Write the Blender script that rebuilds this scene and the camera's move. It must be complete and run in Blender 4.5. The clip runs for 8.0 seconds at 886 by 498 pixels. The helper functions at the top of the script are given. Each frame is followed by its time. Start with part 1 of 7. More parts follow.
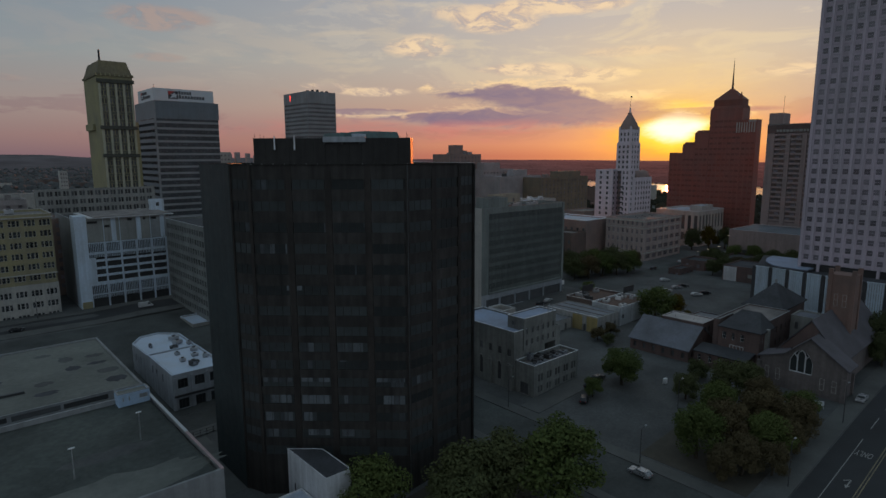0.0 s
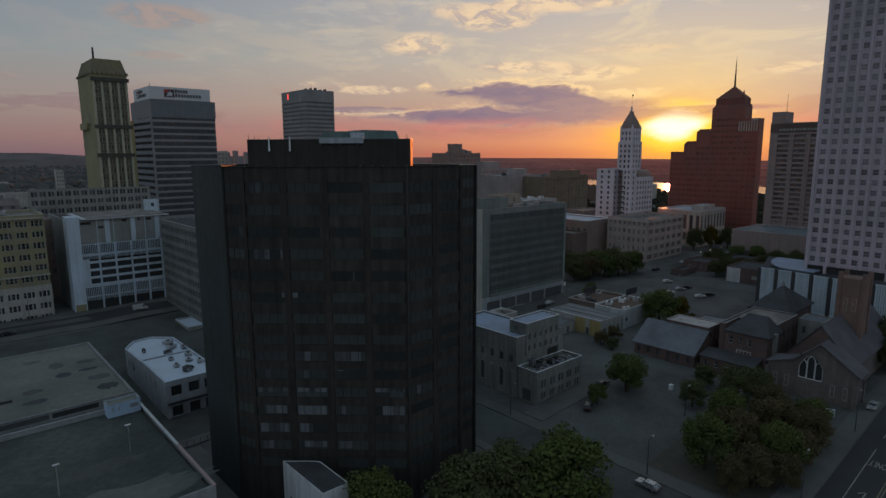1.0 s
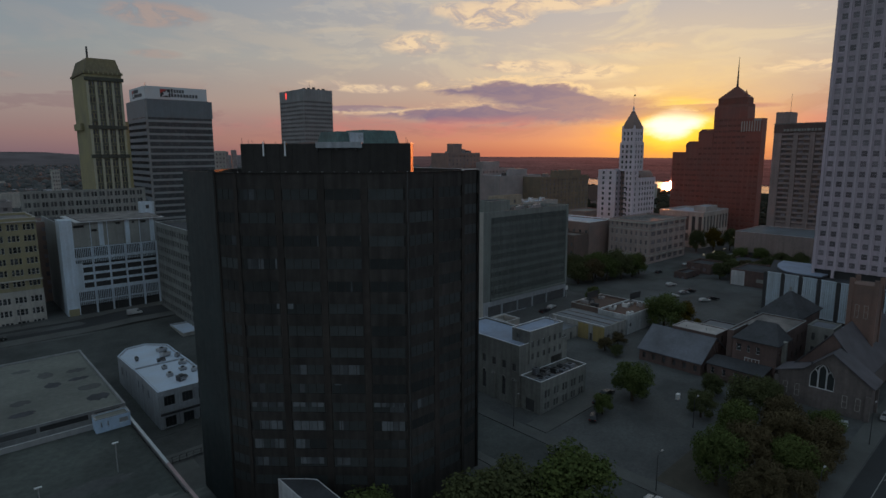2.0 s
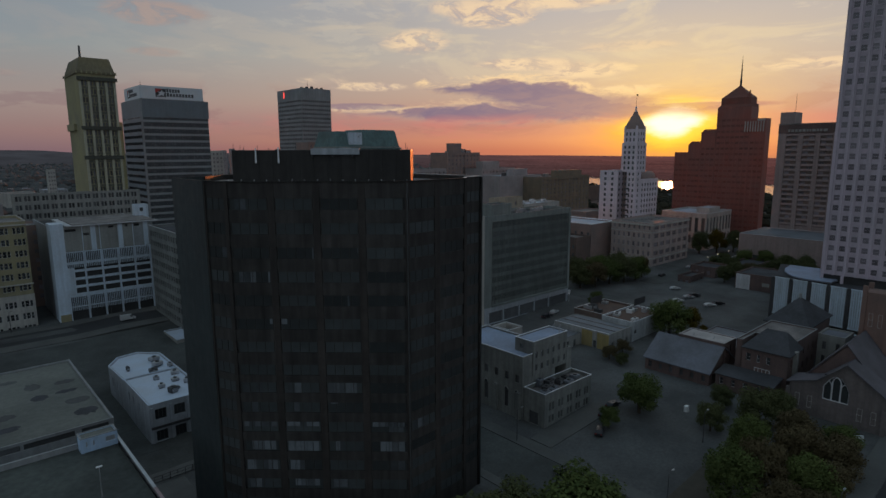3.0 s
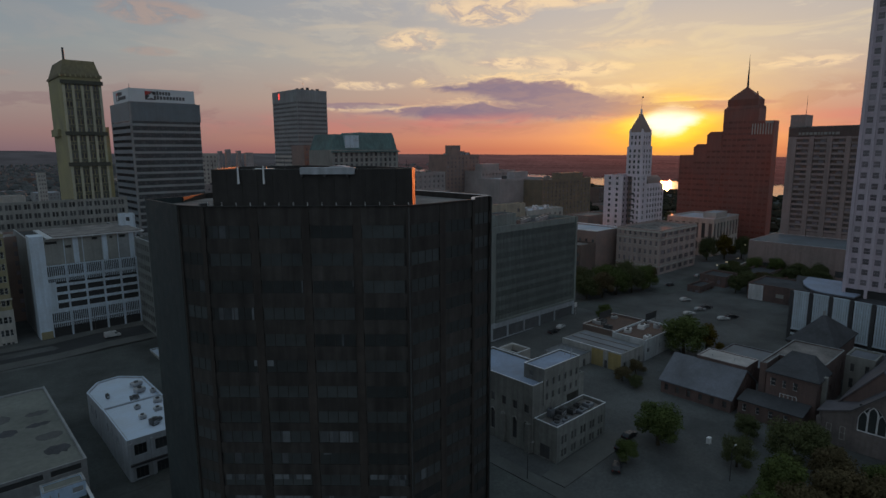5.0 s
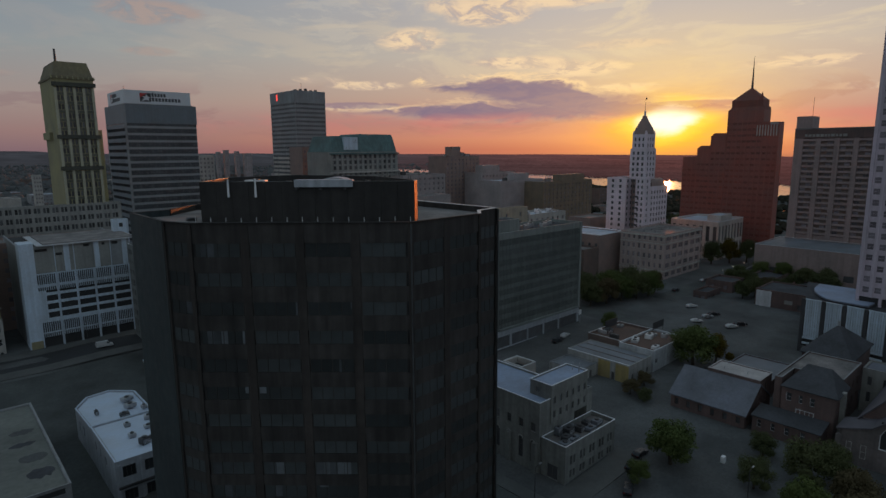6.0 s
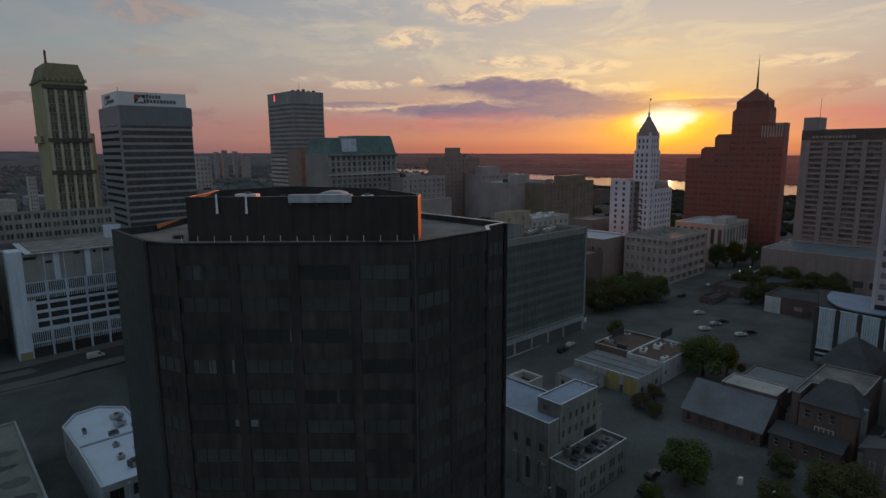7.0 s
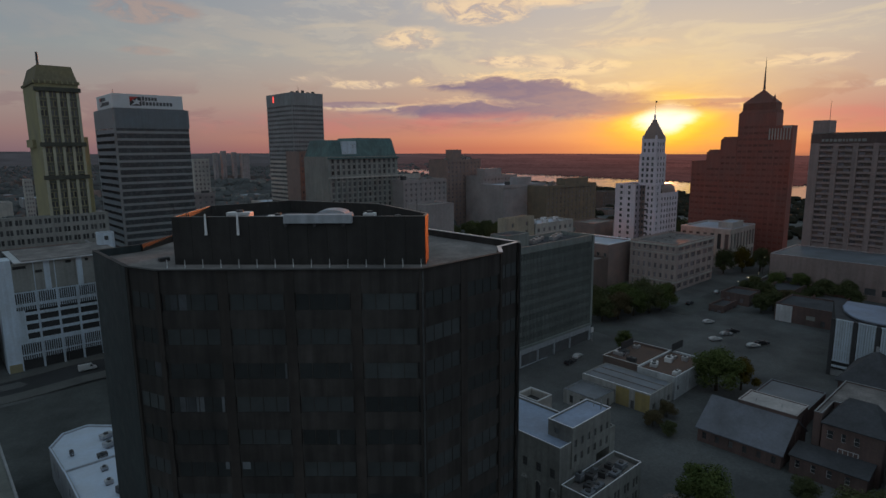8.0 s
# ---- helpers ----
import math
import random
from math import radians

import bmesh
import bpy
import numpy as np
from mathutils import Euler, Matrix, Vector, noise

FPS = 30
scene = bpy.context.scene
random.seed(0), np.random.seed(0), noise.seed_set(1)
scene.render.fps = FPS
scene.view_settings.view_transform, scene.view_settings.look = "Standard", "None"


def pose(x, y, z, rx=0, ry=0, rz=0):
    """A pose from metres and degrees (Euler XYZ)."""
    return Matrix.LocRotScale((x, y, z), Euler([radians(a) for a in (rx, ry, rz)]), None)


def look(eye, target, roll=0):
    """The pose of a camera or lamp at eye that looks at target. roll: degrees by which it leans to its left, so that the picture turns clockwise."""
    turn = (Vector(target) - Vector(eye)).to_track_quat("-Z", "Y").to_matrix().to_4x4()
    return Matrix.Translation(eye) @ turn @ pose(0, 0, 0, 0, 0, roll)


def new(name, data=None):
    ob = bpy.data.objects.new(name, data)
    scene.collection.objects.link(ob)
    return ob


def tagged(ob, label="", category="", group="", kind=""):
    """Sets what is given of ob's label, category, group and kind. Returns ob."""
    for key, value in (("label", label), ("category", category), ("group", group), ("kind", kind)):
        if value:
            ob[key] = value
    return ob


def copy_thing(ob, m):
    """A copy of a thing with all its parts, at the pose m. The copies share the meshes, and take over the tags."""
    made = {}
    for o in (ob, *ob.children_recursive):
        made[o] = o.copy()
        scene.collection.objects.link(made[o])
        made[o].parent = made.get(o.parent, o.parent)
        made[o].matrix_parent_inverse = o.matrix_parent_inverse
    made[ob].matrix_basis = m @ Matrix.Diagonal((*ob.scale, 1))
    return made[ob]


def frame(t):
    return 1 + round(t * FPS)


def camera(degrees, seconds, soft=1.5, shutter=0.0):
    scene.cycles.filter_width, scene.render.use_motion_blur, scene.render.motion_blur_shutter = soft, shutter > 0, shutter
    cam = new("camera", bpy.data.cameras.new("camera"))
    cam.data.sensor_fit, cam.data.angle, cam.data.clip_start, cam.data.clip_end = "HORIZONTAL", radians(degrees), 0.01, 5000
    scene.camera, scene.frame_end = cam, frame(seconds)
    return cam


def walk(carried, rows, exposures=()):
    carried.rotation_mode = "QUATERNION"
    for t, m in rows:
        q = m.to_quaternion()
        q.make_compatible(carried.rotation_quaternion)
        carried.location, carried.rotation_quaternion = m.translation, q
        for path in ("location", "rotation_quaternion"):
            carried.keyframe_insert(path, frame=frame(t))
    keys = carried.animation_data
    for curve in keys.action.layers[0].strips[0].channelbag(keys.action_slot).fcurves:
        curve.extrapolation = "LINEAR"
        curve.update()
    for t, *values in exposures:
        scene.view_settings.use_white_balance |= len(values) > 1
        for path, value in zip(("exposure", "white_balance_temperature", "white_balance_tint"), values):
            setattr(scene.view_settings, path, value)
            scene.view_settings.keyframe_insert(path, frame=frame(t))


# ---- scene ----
cam = camera(74.4, 8.0)
PATH = [
    (0, (0.558, -0.32, 59.329), (1.87, 1.157, 59.014), -0.2),
    (0.5, (1.705, 1.277, 59.522), (3.018, 2.752, 59.205), -0.2),
    (1, (2.944, 2.995, 59.982), (4.258, 4.468, 59.661), -0.2),
    (1.5, (4.167, 4.762, 60.47), (5.482, 6.233, 60.147), -0.2),
    (3, (8.686, 10.726, 62.505), (10.004, 12.193, 62.174), -0.2),
    (3.5, (10.3, 12.994, 63.25), (11.62, 14.459, 62.916), -0.2),
    (4, (11.988, 15.165, 64.01), (13.309, 16.629, 63.675), -0.3),
    (4.5, (13.665, 17.553, 64.702), (14.988, 19.015, 64.368), -0.3),
    (6, (18.819, 24.896, 66.942), (20.145, 26.355, 66.607), -0.4),
    (6.5, (20.629, 27.519, 67.762), (21.955, 28.977, 67.426), -0.5),
    (7, (22.432, 30.172, 68.615), (23.761, 31.629, 68.277), -0.5),
    (7.5, (24.249, 33.004, 69.545), (25.578, 34.46, 69.206), -0.5),
    (8, (26.1, 35.889, 70.443), (27.429, 37.344, 70.105), -0.5),
]
walk(cam, [(t, look(eye, target, roll)) for t, eye, target, roll in PATH])

# ---- sky, sun ----
SUN = Vector((0.889, 0.454, 0.046)).normalized()


def lin(r, g, b):
    return tuple(((c + 0.055) / 1.055) ** 2.4 if c > 0.04 else c / 12.92 for c in (r, g, b)) + (1.0,)


def build_world():
    world = bpy.data.worlds.new("dusk_sky")
    scene.world = world
    world.use_nodes = True
    nt = world.node_tree
    nt.nodes.clear()
    N, L = nt.nodes, nt.links

    def math_node(op, a, b=None, c=None, clamp=False):
        n = N.new("ShaderNodeMath")
        n.operation, n.use_clamp = op, clamp
        for i, v in enumerate((a, b, c)):
            if v is None:
                continue
            if isinstance(v, (int, float)):
                n.inputs[i].default_value = v
            else:
                L.new(v, n.inputs[i])
        return n.outputs[0]

    def mix(f, a, b, kind="MIX"):
        n = N.new("ShaderNodeMix")
        n.data_type, n.blend_type = "RGBA", kind
        for i, v in ((0, f), (6, a), (7, b)):
            if isinstance(v, (int, float)):
                n.inputs[i].default_value = v
            elif isinstance(v, tuple):
                n.inputs[i].default_value = v
            else:
                L.new(v, n.inputs[i])
        return n.outputs[2]

    def smooth(v, a, b):
        n = N.new("ShaderNodeMapRange")
        n.interpolation_type = "SMOOTHSTEP"
        L.new(v, n.inputs[0])
        n.inputs[1].default_value, n.inputs[2].default_value = a, b
        return n.outputs[0]

    def ramp(v, stops, top):
        n = N.new("ShaderNodeValToRGB")
        L.new(math_node("DIVIDE", v, top), n.inputs[0])
        e = n.color_ramp.elements
        while len(e) < len(stops):
            e.new(0.5)
        for el, (p, col) in zip(e, stops):
            el.position, el.color = p / top, lin(*col)
        return n.outputs[0]

    tc = N.new("ShaderNodeTexCoord")
    sep = N.new("ShaderNodeSeparateXYZ")
    L.new(tc.outputs["Generated"], sep.inputs[0])
    sx, sy, sz = sep.outputs
    # bearing counted from the middle of the view, rising to the sun's side
    fwd = math_node("ADD", math_node("MULTIPLY", sx, 0.6645), math_node("MULTIPLY", sy, 0.7473))
    rgt = math_node("SUBTRACT", math_node("MULTIPLY", sx, 0.7473), math_node("MULTIPLY", sy, 0.6645))
    az = math_node("ARCTAN2", rgt, fwd)
    el = math_node("ARCSINE", sz)
    elp = math_node("MAXIMUM", el, 0.0)

    cool = ramp(elp, [(0, (.50, .405, .44)), (.03, (.58, .47, .47)), (.075, (.62, .555, .54)), (.15, (.565, .59, .60)),
                      (.27, (.475, .545, .61)), (.6, (.43, .54, .605)), (1.57, (.42, .535, .61))], 1.6)
    warm = ramp(elp, [(0, (.77, .45, .37)), (.018, (.83, .54, .43)), (.045, (.76, .51, .49)), (.085, (.78, .65, .58)),
                      (.15, (.80, .74, .68)), (.25, (.73, .715, .72)), (.6, (.46, .55, .61)), (1.57, (.42, .535, .61))], 1.6)
    daz = math_node("SUBTRACT", az, 0.372)
    near = smooth(math_node("ABSOLUTE", daz), 1.05, 0.10)
    base = mix(near, cool, warm)
    # the eastern half lies in the dusk
    base = mix(smooth(math_node("ABSOLUTE", daz), 1.2, 2.6), base, (.24, .298, .342, 1))

    # streaked cloud
    comb = N.new("ShaderNodeCombineXYZ")
    L.new(math_node("MULTIPLY", az, 3.2), comb.inputs[0])
    L.new(math_node("MULTIPLY", el, 13.0), comb.inputs[1])

    def cloud(scale, detail, rough, dist, w=0.0):
        n = N.new("ShaderNodeTexNoise")
        n.noise_dimensions = "4D"
        L.new(comb.outputs[0], n.inputs["Vector"])
        n.inputs["W"].default_value = w
        n.inputs["Scale"].default_value, n.inputs["Detail"].default_value = scale, detail
        n.inputs["Roughness"].default_value, n.inputs["Distortion"].default_value = rough, dist
        return n.outputs["Fac"]

    n1, n2, n3, n4 = cloud(1.5, 10, .60, .7, 1.3), cloud(4.5, 10, .66, 1.0, 4.0), cloud(0.7, 5, .55, .3, 7.0), cloud(2.6, 10, .62, .4, 2.2)

    def blob(a0, e0, ra, re, edge=0.55, rag=1.0):
        da = math_node("DIVIDE", math_node("SUBTRACT", az, a0), ra)
        de = math_node("DIVIDE", math_node("SUBTRACT", el, e0), re)
        d2 = math_node("ADD", math_node("MULTIPLY", da, da), math_node("MULTIPLY", de, de))
        d2 = math_node("ADD", d2, math_node("MULTIPLY", math_node("SUBTRACT", n1, 0.5), 2.2 * rag))
        d2 = math_node("ADD", d2, math_node("MULTIPLY", math_node("SUBTRACT", n2, 0.5), 2.2 * rag))
        return smooth(d2, 1.0 + edge, 1.0 - edge)

    # grey veil and pale sunlit streaks high up
    veil = math_node("MULTIPLY", smooth(n3, .47, .66), smooth(elp, .10, .20))
    base = mix(math_node("MULTIPLY", veil, .4), base, mix(near, lin(.55, .57, .61), lin(.66, .64, .65)))
    high = math_node("MULTIPLY", smooth(n1, .50, .60), smooth(elp, .06, .13))
    base = mix(math_node("MULTIPLY", high, mix(near, (.14, .14, .14, 1), (.42, .42, .42, 1))), base, mix(near, lin(.70, .63, .60), lin(.93, .85, .70)))
    wisps = math_node("MULTIPLY", smooth(n4, .53, .60), smooth(elp, .09, .16))
    base = mix(math_node("MULTIPLY", wisps, math_node("MULTIPLY", near, .24)), base, lin(.93, .86, .74))
    comb2 = N.new("ShaderNodeCombineXYZ")
    L.new(math_node("MULTIPLY", az, 9.0), comb2.inputs[0])
    L.new(math_node("MULTIPLY", el, 22.0), comb2.inputs[1])
    pn = N.new("ShaderNodeTexNoise")
    L.new(comb2.outputs[0], pn.inputs["Vector"])
    for key, v in (("Scale", 2.2), ("Detail", 10), ("Roughness", .62), ("Distortion", .6)):
        pn.inputs[key].default_value = v
    puff = pn.outputs["Fac"]
    for a0, e0, ra, re, k in ((-.038, .176, .045, .013, 1), (.085, .216, .06, .014, 1), (.15, .138, .07, .008, 1), (.235, .127, .06, .009, 1), (.20, .235, .08, .012, .8),
                              (.04, .225, .05, .010, .6), (.312, .094, .05, .006, .9), (.55, .120, .06, .006, .7), (-.118, .105, .05, .005, .7), (-.19, .112, .03, .004, .6), (-.12, .069, .05, .004, .5),
                              (-.425, .20, .06, .012, .6), (-.433, .146, .03, .005, .4), (-.69, .107, .07, .004, .3), (.30, .16, .06, .006, .4), (.62, .083, .04, .004, .5)):
        sunny = a0 > -.3
        m = math_node("MULTIPLY", blob(a0, e0, ra * 1.15, re * 1.3, .7, 1.0), min(1.0, k * 1.2))
        base = mix(math_node("MULTIPLY", m, math_node("MULTIPLY", smooth(puff, .30, .48), .6)), base, lin(.74, .655, .63) if sunny else lin(.58, .52, .53))
        base = mix(math_node("MULTIPLY", m, math_node("MULTIPLY", smooth(puff, .40, .55), .9)), base, lin(.98, .86, .70) if sunny else lin(.70, .61, .57))
    # thin bars over the skyline
    low = math_node("MULTIPLY", smooth(n1, .51, .57), math_node("MULTIPLY", smooth(elp, .015, .04), smooth(elp, .12, .08)))
    base = mix(math_node("MULTIPLY", low, .4), base, mix(near, lin(.50, .40, .44), lin(.68, .45, .43)))
    # the violet bank beside the sun: two torn decks with lit upper edges, their tail lying over the sun
    def profile(pts):
        n = N.new("ShaderNodeValToRGB")
        L.new(math_node("MULTIPLY_ADD", az, 0.5, 0.2), n.inputs[0])
        e = n.color_ramp.elements
        while len(e) < len(pts):
            e.new(0.5)
        for el_, (a_, v_) in zip(e, pts):
            el_.position, el_.color = a_ * 0.5 + 0.2, (v_ * 4, v_ * 4, v_ * 4, 1)
        return math_node("DIVIDE", n.outputs[0], 4.0)

    rag = math_node("ADD", math_node("MULTIPLY", math_node("SUBTRACT", puff, .5), .030), math_node("MULTIPLY", math_node("SUBTRACT", n2, .5), .030))

    def deck(top, bottom, lift=0.0):
        up = math_node("ADD", math_node("SUBTRACT", math_node("ADD", profile(top), lift), el), rag)
        dn = math_node("SUBTRACT", math_node("SUBTRACT", el, profile(bottom)), math_node("MULTIPLY", rag, .4))
        return math_node("MULTIPLY", smooth(up, -.003, .006), smooth(dn, -.010, .008))

    UT = ((-.045, .094), (-.03, .105), (.031, .109), (.096, .1153), (.179, .1107), (.233, .1013), (.26, .0873), (.313, .0786), (.356, .0729), (.413, .0674), (.475, .061), (.49, .050))
    UB = ((-.045, .112), (-.03, .104), (.078, .086), (.124, .0745), (.175, .067), (.216, .055), (.27, .047), (.314, .047), (.356, .053), (.414, .054), (.475, .055), (.49, .07))
    LT = ((-.18, .058), (-.156, .0662), (-.064, .0653), (-.026, .0742), (.078, .0796), (.124, .0744), (.216, .0707), (.27, .0729), (.32, .05))
    LB = ((-.18, .072), (-.156, .0644), (-.064, .0561), (.011, .0492), (.125, .0452), (.235, .0506), (.288, .0548), (.32, .066))
    rim = math_node("MAXIMUM", deck(UT, UB, .009), math_node("MULTIPLY", deck(LT, LB, .005), .6))
    base = mix(math_node("MULTIPLY", math_node("MULTIPLY", rim, smooth(n2, .36, .54)), .9), base, lin(.99, .85, .66))
    bank = math_node("MAXIMUM", deck(UT, UB), deck(LT, LB))
    bank = math_node("MAXIMUM", bank, math_node("MULTIPLY", blob(.40, .0675, .11, .0055, .5, .6), .9))
    bank = math_node("MAXIMUM", bank, math_node("MULTIPLY", blob(.24, .068, .14, .020, .7, .5), .9))
    bank = math_node("MULTIPLY", math_node("MAXIMUM", bank, math_node("MULTIPLY", blob(-.13, .073, .06, .005, .4), .6)), .92)
    tone = mix(smooth(az, .25, .42), lin(.45, .41, .535), lin(.68, .42, .45))
    base = mix(bank, base, mix(math_node("MULTIPLY", smooth(n2, .4, .65), .5), tone, lin(.57, .46, .52)))
    # pink streaks under it
    pink = math_node("MULTIPLY", smooth(n4, .42, .58), math_node("MULTIPLY", smooth(elp, .014, .03), smooth(elp, .066, .046)))
    base = mix(math_node("MULTIPLY", pink, math_node("MULTIPLY", near, .6)), base, lin(.81, .48, .47))

    # glow round the sun, and its burnt-out core
    def glow(ra, re, power, e0=0.050):
        da = math_node("DIVIDE", daz, ra)
        de = math_node("DIVIDE", math_node("SUBTRACT", el, e0), re)
        d2 = math_node("ADD", math_node("MULTIPLY", da, da), math_node("MULTIPLY", de, de))
        d2 = math_node("ADD", d2, math_node("ADD", math_node("MULTIPLY", math_node("SUBTRACT", n1, 0.5), .6), math_node("MULTIPLY", math_node("SUBTRACT", n2, 0.5), 1.3)))
        return math_node("EXPONENT", math_node("MULTIPLY", math_node("POWER", math_node("MAXIMUM", d2, 0.0), power), -1.0))

    base = mix(math_node("MULTIPLY", glow(.15, .080, 1.0, .085), math_node("MULTIPLY_ADD", bank, -.52, .55)), base, lin(.98, .86, .58))
    base = mix(math_node("MULTIPLY", glow(.115, .042, 1.0, .030), math_node("MULTIPLY_ADD", bank, -.72, .8)), base, lin(.98, .60, .20))
    base = mix(math_node("MULTIPLY", glow(.074, .037, 1.1, .038), math_node("MULTIPLY_ADD", bank, -.75, .97)), base, lin(1.0, .82, .10))
    # the burnt-out core, pinched between the bank above and the haze below
    ca = math_node("ABSOLUTE", math_node("DIVIDE", math_node("ADD", daz, math_node("MULTIPLY", math_node("SUBTRACT", puff, .5), .03)), .060))
    ce = math_node("ABSOLUTE", math_node("DIVIDE", math_node("SUBTRACT", el, math_node("MULTIPLY_ADD", daz, .08, .0445)), .030))
    core = math_node("ADD", math_node("ADD", math_node("POWER", ca, 1.45), math_node("POWER", ce, 1.45)), math_node("MULTIPLY", math_node("SUBTRACT", n2, .5), .8))
    clear = math_node("MULTIPLY_ADD", bank, -.95, 1.0)
    base = mix(math_node("MULTIPLY", math_node("MULTIPLY", smooth(core, 1.9, .5), .75), clear), base, lin(1.0, .92, .38))
    base = mix(math_node("MULTIPLY", smooth(core, 1.0, .25), math_node("MULTIPLY_ADD", bank, -.7, 1.0)), base, (1.2, 1.15, .98, 1))
    # a share of physical dusk sky
    sky = N.new("ShaderNodeTexSky")
    sky.sky_type, sky.sun_disc = "NISHITA", False
    sky.sun_elevation, sky.sun_rotation = radians(2.6), math.atan2(SUN.x, SUN.y)
    dim = mix(1.0, sky.outputs[0], (.09, .09, .09, 1), "MULTIPLY")
    base = mix(0.08, base, dim)
    # below the horizon: dim ground haze
    base = mix(smooth(el, -.004, -.03), base, (.05, .045, .05, 1))
    bg = N.new("ShaderNodeBackground")
    L.new(base, bg.inputs[0])
    bg.inputs[1].default_value = 1.0
    out = N.new("ShaderNodeOutputWorld")
    L.new(bg.outputs[0], out.inputs[0])


build_world()
sun = new("sun", bpy.data.lights.new("sun", "SUN"))
sun.data.energy, sun.data.angle, sun.data.color = 2.0, radians(0.6), (1.0, 0.27, 0.08)
sun.matrix_world = look((0, 0, 300), Vector((0, 0, 300)) - SUN)

# ---- materials ----
MATS = {}


def surface(name, col, rough=0.75, var=0.22, grain=1.2, stain=0.12, streak=0.0, bump=0.25, metal=0.0, spec=0.4, each=0.0):
    """A weathered surface: base colour, grain and stains at two scales, vertical rain streaks, relief, and a share that differs from piece to piece."""
    m = bpy.data.materials.new(name)
    m.use_nodes = True
    N, L = m.node_tree.nodes, m.node_tree.links
    b = N["Principled BSDF"]
    geo = N.new("ShaderNodeNewGeometry")

    def tex(scale, detail, rough_, stretch=None):
        n = N.new("ShaderNodeTexNoise")
        n.inputs["Scale"].default_value, n.inputs["Detail"].default_value, n.inputs["Roughness"].default_value = scale, detail, rough_
        if stretch:
            mp = N.new("ShaderNodeMapping")
            mp.inputs["Scale"].default_value = stretch
            L.new(geo.outputs["Position"], mp.inputs["Vector"])
            L.new(mp.outputs[0], n.inputs["Vector"])
        else:
            L.new(geo.outputs["Position"], n.inputs["Vector"])
        return n.outputs["Fac"]

    def rng(v, lo, hi, a=.25, c=.75):
        n = N.new("ShaderNodeMapRange")
        L.new(v, n.inputs[0])
        n.inputs[1].default_value, n.inputs[2].default_value, n.inputs[3].default_value, n.inputs[4].default_value = a, c, lo, hi
        return n.outputs[0]

    def mul(a, c):
        n = N.new("ShaderNodeMath")
        n.operation = "MULTIPLY"
        L.new(a, n.inputs[0])
        L.new(c, n.inputs[1])
        return n.outputs[0]

    fine, coarse = tex(grain, 6, .6), tex(stain, 5, .6)
    f = mul(rng(fine, 1 - var * .6, 1 + var * .6), rng(coarse, 1 - var, 1 + var))
    if streak:
        f = mul(f, rng(tex(1.0, 4, .55, (.9, .9, .05)), 1 - streak, 1 + streak * .4))
    if each:
        oi = N.new("ShaderNodeObjectInfo")
        f = mul(f, rng(oi.outputs["Random"], 1 - each, 1 + each, 0, 1))
    hsv = N.new("ShaderNodeHueSaturation")
    hsv.inputs["Color"].default_value = (*col, 1)
    L.new(f, hsv.inputs["Value"])
    L.new(rng(coarse, .8, 1.2), hsv.inputs["Saturation"])
    L.new(hsv.outputs[0], b.inputs["Base Color"])
    L.new(rng(fine, max(rough - .12, .04), min(rough + .12, 1)), b.inputs["Roughness"])
    b.inputs["Metallic"].default_value = metal
    b.inputs["Specular IOR Level"].default_value = spec
    if bump:
        bp = N.new("ShaderNodeBump")
        bp.inputs["Strength"].default_value, bp.inputs["Distance"].default_value = bump, 0.05
        L.new(fine, bp.inputs["Height"])
        L.new(bp.outputs[0], b.inputs["Normal"])
    MATS[name] = m
    return m


def glazing(name, col, rough=0.08, spec=0.6, each=0.5, wave=0.04):
    """Dark window glass over an unlit room: mirrors the sky, each pane a little differently."""
    m = surface(name, col, rough, .25, .5, .05, 0, wave, 0, spec, each)
    return m


def glowing(name, col, power):
    m = bpy.data.materials.new(name)
    m.use_nodes = True
    b = m.node_tree.nodes["Principled BSDF"]
    b.inputs["Base Color"].default_value = (*col, 1)
    b.inputs["Emission Color"].default_value = (*col, 1)
    b.inputs["Emission Strength"].default_value = power
    MATS[name] = m
    return m


asphalt = surface("asphalt", (.038, .040, .043), .85, .3, 2.5, .05)
street_asphalt = surface("worn_street_asphalt", (.070, .075, .073), .9, .5, 1.5, .07)
lot_asphalt = surface("lot_asphalt", (.092, .095, .096), .88, .5, 1.5, .06)
paving = surface("paving_concrete", (.105, .107, .104), .85, .25, 1.5, .15)
kerb_stone = surface("kerb_stone", (.26, .26, .25), .8, .2, 2, .3)
earth = surface("earth_and_grass", (.075, .068, .055), .95, .4, .6, .02)
# soil beyond the city, paled so that its colour carries the haze
far_earth = surface("haze_paled_soil", (.10, .102, .10), .95, .4, .05, .004, bump=0, spec=0)
road_paint = surface("road_paint", (.30, .30, .29), .7, .35, 3, .5)
yellow_paint = surface("yellow_road_paint", (.20, .17, .11), .7, .35, 3, .5)
dark_clad = surface("dark_bronze_cladding", (.050, .048, .047), .6, .3, .6, .08, .25, .1, spec=.12)
# bluish light on the tower's left faces is put into this colour
dark_side = surface("skylit_teal_cladding", (.044, .056, .060), .6, .3, .6, .08, .3, .1, spec=.3)
dark_pier = surface("dark_bronze_pier", (.056, .050, .047), .6, .35, .6, .08, .3, .1, spec=.15)
dark_glass = glazing("smoked_glass", (.054, .061, .063), .42, .10, .35)
dark_spandrel = surface("smoked_spandrel", (.054, .050, .048), .6, .4, .5, .06, .5, .08, spec=.25)
blind_cloth = surface("pale_window_blind", (.105, .118, .13), .9, .3, 3, .4, each=.55)
deck_concrete = surface("stained_deck_concrete", (.066, .074, .069), .92, .6, 1.0, .045)
